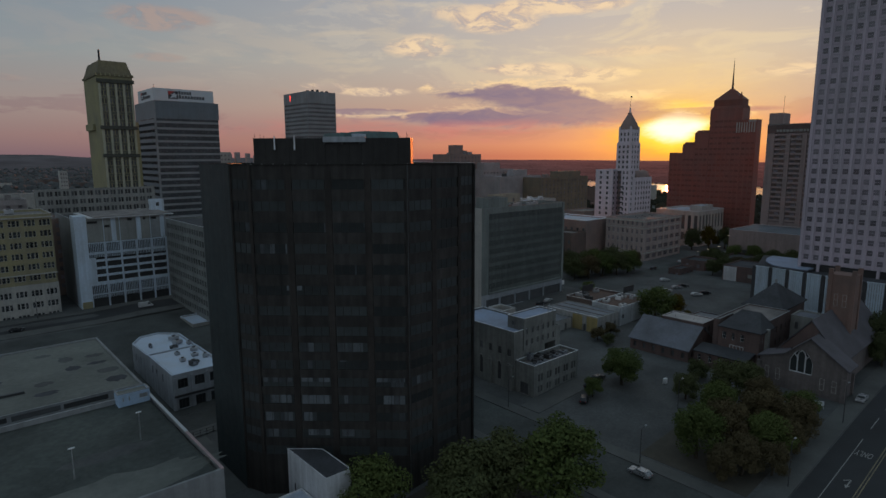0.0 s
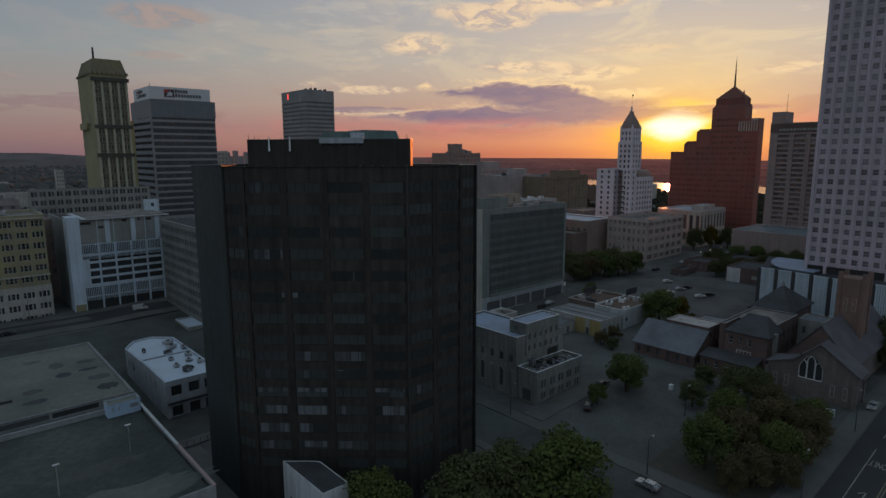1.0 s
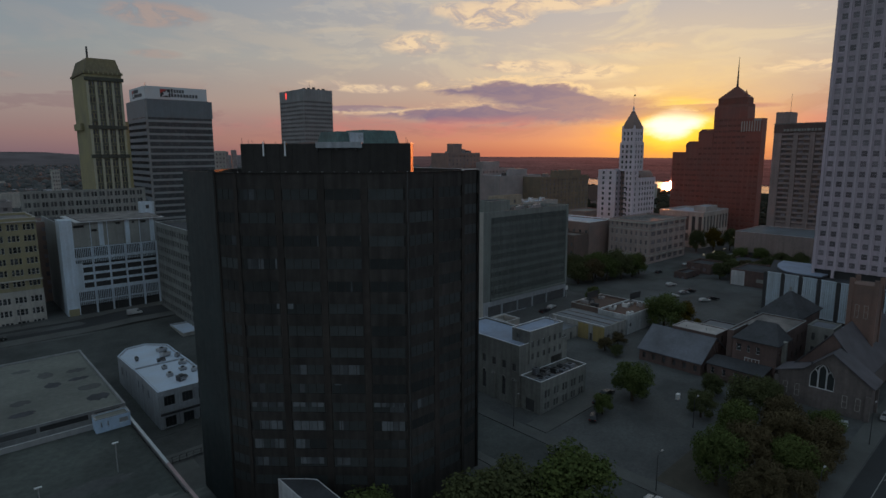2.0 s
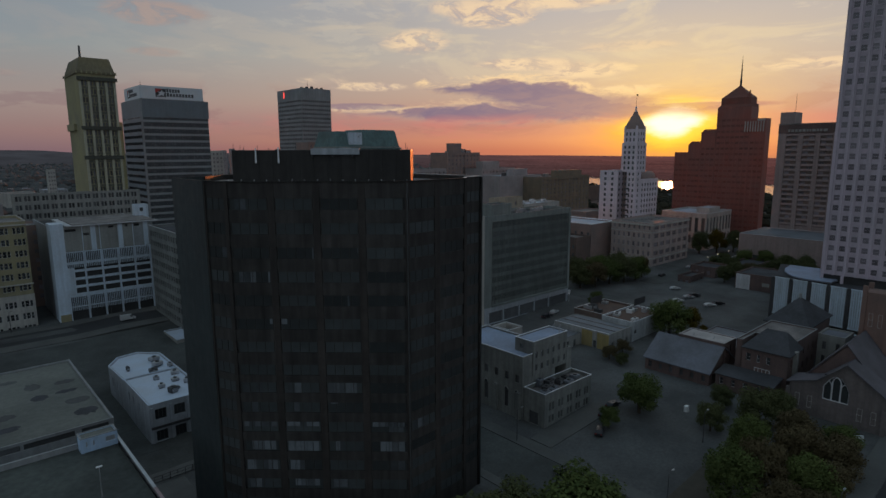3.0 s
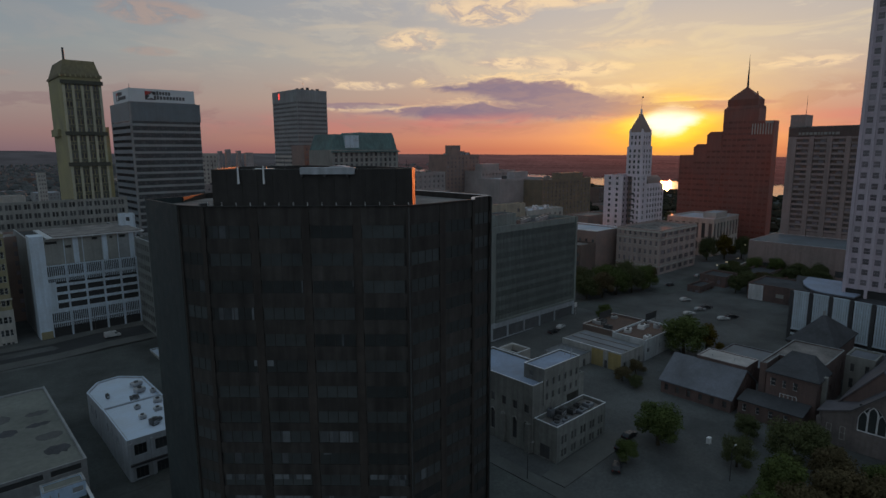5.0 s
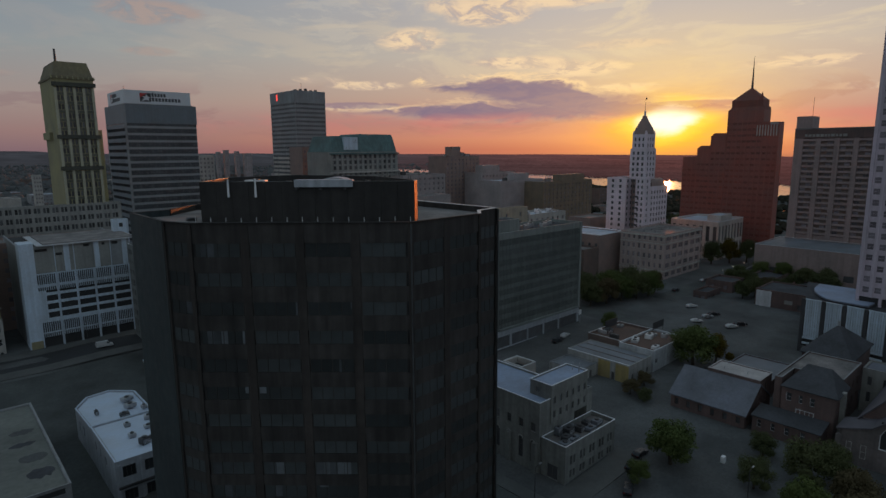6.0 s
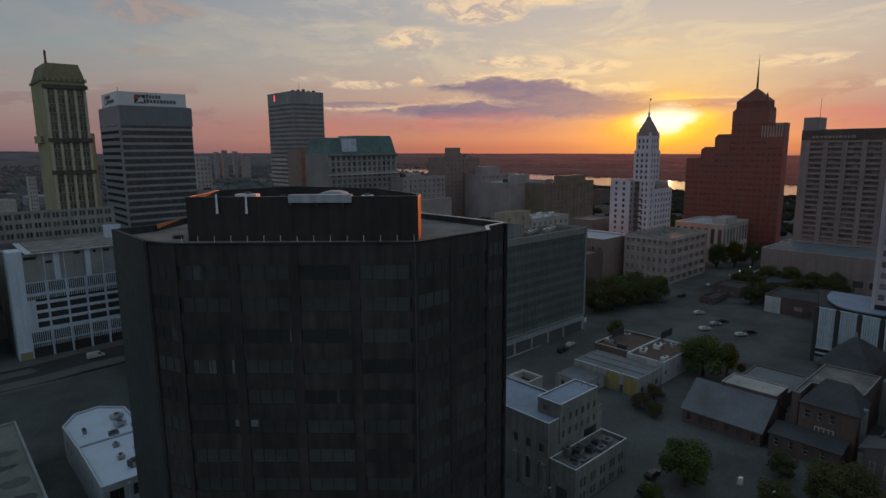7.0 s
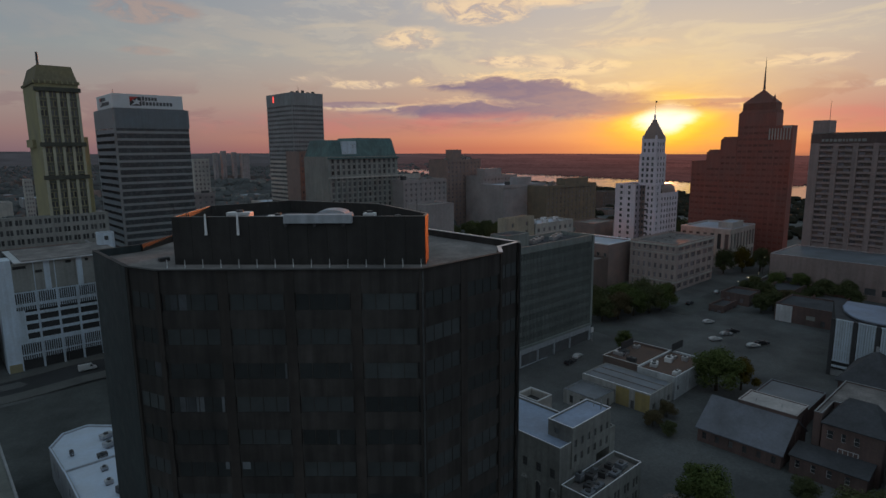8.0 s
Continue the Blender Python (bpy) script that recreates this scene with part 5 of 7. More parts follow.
# ---- stepped granite tower ----
def granite_tower():
    z = base_z(415)
    t = thing("granite_tower", 415, 150, z, "brown-red granite tower with stepped shoulders and a pyramid crown", "office tower")
    Z = lambda v: v - z
    steps = [(54.8, 64.4, 61.0), (46.2, 54.8, 66.4), (36.3, 46.2, 74.4), (14.7, 36.2, 90.2)]
    for y0, y1, top in steps:
        n = max(2, round((y1 - y0) / 3.2))
        dp = 12 if top > 80 else 24
        block(t, rect(0, dp, y0, y1), 0, Z(top), granite_red, {3: (spread(y1 - y0, n, 2.5, .2), storeys(6, int((top - 12) / 3.7), 3.7, 0, 1.5), 1, 1)}, .3, .8, roof_dark, granite_red, granite_red, red_glass)
        if top > 62:
            # sloped shoulder on each setback
            g = Geo()
            g.prism([(.1, y0), (dp - .1, y0), (dp - .1, y1 - .1), (.1, y1 - .1)], Z(top) + .13, Z(top) + 2.1, 0, [(.8, y0), (dp - 1, y0), (dp - 1, y1 - 1.9), (.8, y1 - 1.9)])
            part("sloped_shoulder", g, granite_dark, t)
    block(t, rect(0, 8, 5.2, 14.68), 0, Z(82.4), granite_red, {3: (spread(9.4, 3, 2.3, .2), storeys(6, 17, 3.7, 0, 1.5), 1, 1)}, .3, .5, roof_dark, granite_red, granite_red, red_glass)
    g = Geo()
    a = [(1, 15.8), (11, 15.8), (11, 34.6), (1, 34.6)]
    c = [(2, 17.6), (10, 17.6), (10, 32.8), (2, 32.8)]
    g.prism(a, Z(92.1), Z(96.4))
    g.prism(a, Z(96.4), Z(98.0), 0, c)
    g.prism(c, Z(98.0), Z(104.2), 0, [(5.5, 24.4), (6.5, 24.4), (6.5, 25.4), (5.5, 25.4)])
    part("crown", g, granite_dark, t, "stepped pyramid crown")
    g = Geo()
    g.prism([(1.2, 16.2), (3.0, 16.2), (3.0, 18.2), (1.2, 18.2)], Z(96.3), Z(101.0), 0, [(1.9, 17.0), (2.2, 17.0), (2.2, 17.3), (1.9, 17.3)])
    part("corner_finial", g, granite_dark, t)
    g = Geo()
    g.tube((6, 24.9, Z(103.4)), (6, 24.9, Z(124)), .75, .05, 8)
    part("spire", g, metal_dark, t, "thin spire")
    for k in range(8):
        g = Geo()
        g.box(-.35, -.004, 6.2 + 1.6 * k, 6.8 + 1.6 * k, Z(74.2), Z(80.8))
        part("fin", g, stone_pale, t, "pale fin")
    g = Geo()
    g.box(-.3, -.004, 5.6, 10.4, Z(81.0), Z(82.2))
    part("cornice", g, stone_pale, t)
    return t


granite_tower()


# ---- white terracotta tower ----
def terracotta_tower():
    z = base_z(380)
    t = thing("terracotta_tower", 317.5, 188.3, 11.3 + .84 * z, "slender white terracotta tower with a pointed crown", "tower")
    Z = lambda v: v - z
    t.scale = (.84, .84, .84)
    g = Geo()
    g.box(.4, 30.6, .4, 27.6, -15, -.01)
    part("plinth", g, terracotta_white, t)
    fl = storeys(0, 12, 3.75, 1.4, 2.0)
    W = terracotta_white
    # left wing, set-back link, corner bay and long side wing
    block(t, rect(0, 28, 13.5, 28), 0, Z(46.8), W, {3: (spread(14.5, 2, 1.9, 1.6), fl, 1, 2), 0: (spread(28, 6, 1.8), fl, 1, 2)}, .35, .8, roof_gravel, W)
    block(t, rect(7, 28, 6.6, 13.48), 0, Z(46.2), brick_far, {3: (spread(6.8, 2, 1.5), fl, 1, 2)}, .35, .8, roof_gravel)
    block(t, rect(0, 7.4, 0, 6.58), 0, Z(46.6), W, {3: (spread(6.5, 2, 1.3, .5), fl, 1, 2), 0: (spread(7.4, 1, 1.5), fl, 1, 2)}, .35, .8, roof_gravel, W)
    block(t, rect(7.42, 31, 0, 9.4), 0, Z(41.2), W, {0: (spread(23.5, 6, 1.7, .6), fl[:10], 1, 2)}, .35, .5, roof_gravel, W)
    for k in range(9):
        g = Geo()
        g.box(-.9, -.004, 4.0, 6.2, 3.0 + 3.75 * k, 3.2 + 3.75 * k)
        g.box(-.9, -.82, 4.0, 6.2, 3.2 + 3.75 * k, 4.1 + 3.75 * k)
        part("fire_escape_landing", g, metal_dark, t)
    g = Geo()
    ring = [(5.0 - 4.2 * math.cos(math.pi * i / 10), Z(40.9) + 5.4 * math.sin(math.pi * i / 10)) for i in range(11)]
    n = len(ring)
    g.v += [(11, y, v) for y, v in ring] + [(29, y, v) for y, v in ring]
    g.f += [tuple(range(n)), tuple(range(2 * n - 1, n - 1, -1))] + [(i, n + i, n + (i + 1) % n, (i + 1) % n) for i in range(n)]
    g.m += [0] * (n + 2)
    part("barrel_roof", g, brick_far, t, "dull brown barrel roof")
    # shaft
    up = storeys(Z(47.0), 8, 3.6, .8, 2.0)
    block(t, rect(5, 18, 3, 14.4), Z(46), Z(66), W, {3: (spread(11.4, 3, 1.6, .8), up[:5], 1, 2), 0: (spread(13, 3, 1.6, .9), up[:5], 1, 2)}, .35, .4, roof_gravel, W)
    block(t, rect(5.7, 17.3, 3.7, 13.7), Z(66), Z(75.4), W, {3: (spread(10, 3, 1.3, .8), storeys(Z(66.4), 2, 3.9, .8, 2.2), 1, 2), 0: (spread(11.6, 3, 1.3, 1.0), storeys(Z(66.4), 2, 3.9, .8, 2.2), 1, 2)}, .35, .4, roof_gravel, W)
    for x, y in ((6.3, 4.3), (16.7, 4.3), (16.7, 13.1), (6.3, 13.1)):
        g = Geo()
        g.prism([(x - .7, y - .7), (x + .7, y - .7), (x + .7, y + .7), (x - .7, y + .7)], Z(75.4), Z(77.8), 0, [(x - .35, y - .35), (x + .35, y - .35), (x + .35, y + .35), (x - .35, y + .35)])
        part("pinnacle", g, W, t)
    a = [(5.9, 3.9), (17.1, 3.9), (17.1, 13.5), (5.9, 13.5)]
    ring = [(75.0, 0.0), (77.6, .5), (79.6, 1.1), (83.2, 2.6), (86.2, 3.9), (87.6, 4.1)]
    g = Geo()
    for (za, ta), (zc, tc) in zip(ring, ring[1:]):
        g.prism(inset(a, ta), Z(za), Z(zc), 0, inset(a, tc))
    part("crown_roof", g, brick_far, t, "steep hipped brown tiled crown")
    g = Geo()
    g.prism([(11.5 + .8 * math.cos(w * math.pi / 4), 8.7 + .8 * math.sin(w * math.pi / 4)) for w in range(8)], Z(87.0), Z(90.0), 0, [(11.5 + .6 * math.cos(w * math.pi / 4), 8.7 + .6 * math.sin(w * math.pi / 4)) for w in range(8)])
    g.prism([(11.5 + .75 * math.cos(w * math.pi / 4), 8.7 + .75 * math.sin(w * math.pi / 4)) for w in range(8)], Z(90.0), Z(91.6), 0, [(11.5 + .1 * math.cos(w * math.pi / 4), 8.7 + .1 * math.sin(w * math.pi / 4)) for w in range(8)])
    part("lantern", g, W, t, "small terracotta lantern")
    g = Geo()
    g.tube((11.5, 8.7, Z(91.4)), (11.5, 8.7, Z(99.4)), .12, .05, 6)
    part("flagpole", g, metal_dark, t)
    g = Geo()
    g.box(11.55, 13.4, 8.68, 8.72, Z(98.2), Z(99.4))
    part("flag", g, sign_dark, t, "small dark flag")
    return t


terracotta_tower()

# ---- office blocks round the square ----
fl5 = storeys(0, 5, 4.6, 1.4, 2.4)
t = thing("office_block", 293.5, 163, base_z(293), "five-storey pale brick office block with paired windows", "office building")
block(t, rect(0, 41, 0, 24.5), 0, 23.2, office_brick, {3: (spread(24.5, 8, 1.25, .4), fl5, 1, 2), 0: (spread(41, 6, 4.4, .8), fl5, 3, 2)}, .45, .7, roof_gravel, office_brick, office_brick, pink_glass, cap=.3)
for lo, hi, out in ((4.4, 4.9, .3), (18.3, 18.7, .22), (21.9, 22.6, .55)):
    g = Geo()
    g.obox((0, 24.5), (0, -1), -out, 24.5 + out, .004, out, lo, hi)
    part("string_course", g, stone_pale, t, "pale stone string course")
    g = Geo()
    g.obox((0, 0), (1, 0), .01, 41, .004, out, lo, hi)
    part("string_course", g, stone_pale, t, "pale stone string course")
for a, c in fl5:
    for u0, u1 in spread(24.5, 8, 1.25, .4):
        g = Geo()
        g.obox((0, 24.5), (0, -1), u0 - .15, u1 + .15, .004, .16, a - .22, a - .02)
        part("sill", g, stone_pale, t)
for k in range(8):
    roof_unit(300 + 4 * k, 176 + (k % 2) * 4, 22.2, 2.2, 1.6, 1.5, 0, metal_grey, "small rooftop unit on gravel")
t = thing("office_block", 279, 199, base_z(280), "lower brown block with a pale roof edge", "office building")
block(t, rect(0, 24, -8, 24), 0, 21.5, brick_far, {3: (spread(32, 8, 1.6), storeys(0, 4, 4.6, 1.2, 2.2), 1, 2)}, .4, .5, roof_pale, edge_white, cap=.5, cw=.5)
t = thing("office_block", 264, 190, base_z(265), "small brown brick block behind street trees", "office building")
block(t, rect(0, 13, 0, 14), 0, 16, brick_brown, {3: (spread(14, 4, 1.4), storeys(0, 3, 4.4, 1.2, 2.0), 1, 2)}, .4, .9, roof_gravel)
t = thing("office_block", 366, 167, base_z(366), "stone block with tall pilasters and a pale stepped roof", "office building")
block(t, rect(0, 36, 0, 29), 0, 22.6, stone_pale, {3: (spread(29, 7, 2.2), [(4, 9), (11, 20)], 2, 4), 0: (spread(36, 8, 2.4), [(4, 9), (11, 20)], 2, 4)}, .6, .6, roof_pale, coping_pale, cap=.5)
block(t, rect(12, 28, 4, 12), 22, 25.4, stone_pale, {}, .4, .3, roof_pale, coping_pale)


# ---- the grey-green slab with fine vertical mullions ----
def grey_slab():
    z = base_z(180)
    t = thing("office_slab", 155.8, 152, z, "grey-green office slab with fine vertical mullions", "office building")
    H, L, D = 39.8 - z, 49.5, 14.5
    g = Geo()
    g.prism(inset(rect(0, L, 0, D), .51), 0, H - 1.52)
    part("core", g, dark_void, t)
    g = Geo()
    g.obox((0, 0), (1, 0), 0, 3.4, -.5, 0, 6.403, H)
    g.obox((0, 0), (1, 0), L - 1.2, L, -.5, .4, 6.403, H)
    g.obox((0, 0), (1, 0), 3.4, L - 1.2, -.5, 0, H - 2.2, H)
    g.obox((0, 0), (1, 0), 3.4, L - 1.2, -.5, .5, 6.4, 7.2)
    part("wall", g, slab_panel, t)
    for k in range(9):
        z0 = 7.2 + 3.35 * k
        g = Geo()
        g.obox((0, 0), (1, 0), 3.4, L - 1.2, -.5, -.12, z0, z0 + 1.3)
        part("spandrel", g, green_panel, t)
        g = Geo()
        g.obox((0, 0), (1, 0), 3.4, L - 1.2, -.4, -.3, z0 + 1.3, z0 + 3.35)
        part("glazing_band", g, glass, t)
    for k in range(64):
        u = 3.6 + (L - 5) * k / 63
        g = Geo()
        g.obox((0, 0), (1, 0), u - .07, u + .07, -.12, .14, 7.2, H - 2.2)
        part("mullion", g, green_panel, t)
    # ground floor
    g = Geo()
    us = [0, 2.2, 9.5, 10.3, 18.6, 19.2, 27.6, 28.2, 36.6, 37.2, 48.4, L]
    g.sheet((0, 0), (1, 0), us, [0, .3, 4.4, 6.4], lambda i, j: i % 2 == 1 and j == 1, .5)
    part("ground_floor_wall", g, plaster_dim, t)
    g = Geo()
    g.obox((0, 0), (1, 0), 0, L, -.5, -.42, 0, 5.2)
    part("shopfront", g, glass, t)
    # narrow end with small windows
    e = Geo()
    rows = storeys(4, 10, 3.35, 1.0, 1.6)
    cols = [(4.5, 5.6), (8.9, 10.0)]
    zz = 0
    p, d = (0, D), (0, -1)
    for a, c in rows:
        e.obox(p, d, 0, D - .5, -.5, 0, zz, a)
        u = 0
        for u0, u1 in cols:
            e.obox(p, d, u, u0, -.5, 0, a, c)
            u = u1
        e.obox(p, d, u, D - .5, -.5, 0, a, c)
        zz = c
        for u0, u1 in cols:
            put(window_mesh(u1 - u0, c - a, 1, 1, frame_dark, glass), "window", t, p, d, (u0 + u1) / 2, -.3, (a + c) / 2)
    e.obox(p, d, 0, D - .5, -.5, 0, zz, H)
    part("end_wall", e, stone_pale, t)
    for x0, x1, y0, y1 in ((L - .5, L, .5, D - .5), (.5, L, D - .5, D)):
        g = Geo()
        g.box(x0, x1, y0, y1, 0, H)
        part("rear_wall", g, slab_panel, t)
    g = Geo()
    g.box(.504, L - .504, .504, D - .504, H - 1.5, H - 1.3)
    part("roof", g, roof_dark, t)
    return t


grey_slab()
t = thing("street_sign", 204.1, 150.5, height(204.1, 150), "small white panel sign on a post beside the street", "sign")
g = Geo()
g.tube((0, 0, 0), (0, 0, 3.33), .08, .08, 8)
part("post", g, metal_grey, t)
g = Geo()
g.box(-.75, .75, -.12, .12, 3.33, 5.13)
bevelled("panel", g, metal_white, t, .03)
t = thing("stair_house", 164, 157, 38.5, "plain plaster stair house on the slab roof", "roof structure")
block(t, rect(0, 11, 0, 7), 0, 4.6, slab_panel, {}, .3, .3, roof_dark)
for k in range(6):
    roof_unit(180 + 3.6 * k, 159 + (k % 3) * 1.5, 38.5, 2.4, 1.8, 1.5, 0, metal_grey, "grey rooftop unit on the slab roof")


# ---- the lower left: car deck, workshops, white-roofed house ----
def deck_building():
    z = -6.3
    t = thing("deck_building", 31, 85.5, z, "grey parking deck with a parapet wall and arched openings", "parking deck")
    Z = lambda v: v - z
    block(t, rect(-75, 0, 0, 41), 0, Z(11.4), conc_grey, {0: (spread(74.2, 14, 1.3), [(3, 5.6), (10, 13.2)], 1, 2), 1: (spread(40, 6, 1.6), [(4, 6.5)], 1, 2)}, .4, 1.0, deck_concrete, None)
    g = Geo()
    g.box(-.42, .04, 16.5, 41, Z(11.403), Z(11.6))
    part("parapet_cap", g, coping_pale, t, "pale metal parapet cap")
    g = Geo()
    g.box(-.42, .04, -.04, 16.5, Z(11.403), Z(11.58))
    part("parapet_cap", g, surface("pinkish_parapet_cap", (.42, .30, .30), .7, .2, 1.5, .3), t, "pinkish parapet cap")
    # paint-worn parking rows and pale patches
    for k, (x, y, w, d) in enumerate(((-16, 6.5, 34, 9), (-12, 19, 14, 4.0), (-46, 24, 40, 5), (-40, 9, 18, 3))):
        g = Geo()
        n = 36
        pts = [(x + w / 2 * math.cos(2 * math.pi * i / n) * (1 + .3 * noise.noise(Vector((i * .7, k, 0)))), y + d / 2 * math.sin(2 * math.pi * i / n) * (1 + .5 * noise.noise(Vector((i * .7, k, 3))))) for i in range(n)]
        g.face([(a, c, Z(10.404) + .002 * k) for a, c in pts])
        part("worn_patch", g, roof_beige if k == 0 else lot_asphalt, t, "worn patch on the deck surface")
    return t


deck_building()


def workshop():
    z = -6.3
    t = thing("workshop", 34.5, 145, z, "wide flat-roofed workshop with a stained beige roof", "workshop")
    Z = lambda v: v - z
    block(t, rect(-82, 0, 0, 47.8), 0, Z(6.5), conc_grey, {0: ([(33, 40.4), (41, 48), (48.8, 56), (56.8, 65.5), (66.1, 74.8), (76, 81)], [(Z(4.8), Z(6.0))], 1, 1)}, .4, .35, roof_beige, conc_grey, dark_void)
    for k, (x, y, w, d) in enumerate(((-3.8, 31.5, 4.6, 3), (-4.6, 24.6, 4.8, 2.2), (-3.6, 16.8, 5, 4), (-3.4, 9.0, 4.6, 4.6), (-10.4, 32.5, 3.4, 5), (-10.1, 23.8, 3.4, 4), (-17.4, 16.2, 4, 3.4), (-17.7, 9.1, 5, 3), (-14.6, 39.5, 4, 2.6), (-28, 24, 7, 4), (-34, 14, 8, 4))):
        g = Geo()
        n = 18
        pts = [(x + w / 2 * math.cos(2 * math.pi * i / n) * (1 + .5 * noise.noise(Vector((i * .9, k, 0)))), y + d / 2 * math.sin(2 * math.pi * i / n) * (1 + .5 * noise.noise(Vector((i * .9, k, 3))))) for i in range(n)]
        g.face([(a, c, Z(6.156) + .002 * k) for a, c in pts])
        part("stain", g, roof_dark if k % 2 else lot_asphalt, t, "dark puddle stain on the roof")
    g = Geo()
    g.box(-66, -21.5, 12.4, 13.1, Z(6.16), Z(6.7))
    part("roof_step", g, metal_dark, t)
    return t


workshop()
t = thing("loading_bay", 24.9, 123.6, 10.4, "low loading bay with a pale blue-white roller front", "loading bay")
block(t, rect(0, 5.8, 0, 2.9), 0, 2.6, bay_blue, {0: ([(.8, 1.1), (1.9, 2.2), (3.9, 5.5)], [(.9, 1.9)], 1, 1)}, .3, .1, roof_beige, conc_grey, conc_white, conc_grey)
for x, y, h in ((24.5, 106.5, 5.0), (13.3, 99.5, 5.0)):
    t = thing("lamp_post", x, y, 10.42, "thin lamp post on the parking deck", "lamp post")
    g = Geo()
    g.tube((0, 0, 0), (0, 0, h), .09, .06, 8)
    part("post", g, metal_grey, t)
    g = Geo()
    g.box(-.45, .45, -.16, .16, h, h + .18)
    bevelled("lamp_head", g, metal_white, t, .05)


def white_house():
    z = -6.3
    t = thing("white_roofed_building", 43.4, 153.1, z, "two-storey white plaster building with a bright white roof", "building")
    Z = lambda v: v - z
    block(t, rect(0, 13.6, 0, 21.9), 0, Z(3.7), plaster_dim, {0: ([(1.3, 3.9), (5.6, 8.2), (9.6, 12.2)], [(.5, 3.2), (6.0, 8.6)], 3, 1), 3: ([(4, 5), (8, 9), (13, 14)], [(5.8, 8)], 1, 2)}, .45, .35, roof_white, roof_white, frame_dark, near_glass)
    block(t, [(0, 21.92), (13.8, 21.92), (13.8, 38.3), (8.7, 43.3), (3.2, 42.3), (-.4, 36.3)], 0, Z(3.4), plaster_dim, {5: ([(3, 4.2), (7, 8.2)], [(5, 7.5)], 1, 2)}, .45, .3, roof_white, roof_white)
    for x in (0.65, 4.9, 8.8, 12.8):
        g = Geo()
        g.box(x - .3, x + .3, -.35, -.004, 0, 9.2)
        part("pilaster", g, plaster_dim, t)
    g = Geo()
    g.box(.2, 13.2, -.8, -.36, 4.0, 4.5)
    part("canopy", g, metal_dark, t, "dark street canopy")
    return t


white_house()
rr = random.Random(8)
for x, y, w, d, h in ((51, 176, 2.0, 1.6, 1.1), (53.5, 181, 2.4, 1.8, 1.1), (50, 170, 1.3, 1.1, .9), (53.5, 166, 1.8, 1.4, .8), (49.4, 163.5, 1.5, 1.3, 1.0), (55, 171, 2.0, 1.6, 1.0), (54, 186, 2.6, 1.8, 1.0), (46.2, 182, .8, 1.3, 1.1), (52.2, 160, 1.0, .8, .6), (50.6, 158.4, 1.9, 1.6, 1.5), (55.4, 163.0, 1.4, 1.2, 1.1), (55.9, 178, 1.2, 1.0, 1.0)):
    roof_unit(x, y, 3.36, w, d, h, rr.choice((0, 20, -15)), rr.choice((metal_grey, metal_dark, metal_grey)), "grey air conditioning unit on a white roof")
t = thing("small_building", 69, 214, -5.5, "small building with a bright white roof beside an office block", "building")
block(t, rect(0, 11, 0, 14), 0, 4.6, stone_grey, {3: (spread(14, 3, 1.1), [(1.4, 3)], 1, 2)}, .35, .3, roof_white, roof_white)
t = thing("side_building", 47, 82.4, -5.2, "low building with a white plaster side wall and dark roof", "building")
block(t, [(0, 0), (5, 0), (5, 9.5), (3.4, 11.2), (0, 14.2)], 0, 9.9, plaster_white, {4: ([(2.2, 2.9), (5.0, 5.7), (6.6, 7.2)], [(2.0, 4.0)], 1, 2)}, .16, .06, roof_dark, None)
t = thing("porch", 41, 84, -5.2, "low flat porch with a pale roof", "porch")
block(t, rect(0, 5.8, 0, 7), 0, 4.4, plaster_white, {3: ([(2, 4)], [(0.3, 2.6)], 2, 1)}, .3, .2, roof_pale)


def fence(x0, y0, x1, y1, z, n, label):
    t = thing("fence", x0, y0, z, label, "fence")
    dx, dy = x1 - x0, y1 - y0
    for i in range(n + 1):
        g = Geo()
        g.tube((dx * i / n, dy * i / n, 0), (dx * i / n, dy * i / n, 1.8), .07, .07, 6)
        part("post", g, metal_dark, t)
    for h in (.4, 1.1, 1.75):
        g = Geo()
        g.tube((0, 0, h), (dx, dy, h), .05, .05, 6)
        part("rail", g, metal_dark, t)


fence(37.2, 134.3, 49.6, 134.5, -6.1, 8, "dark metal fence across a service alley")


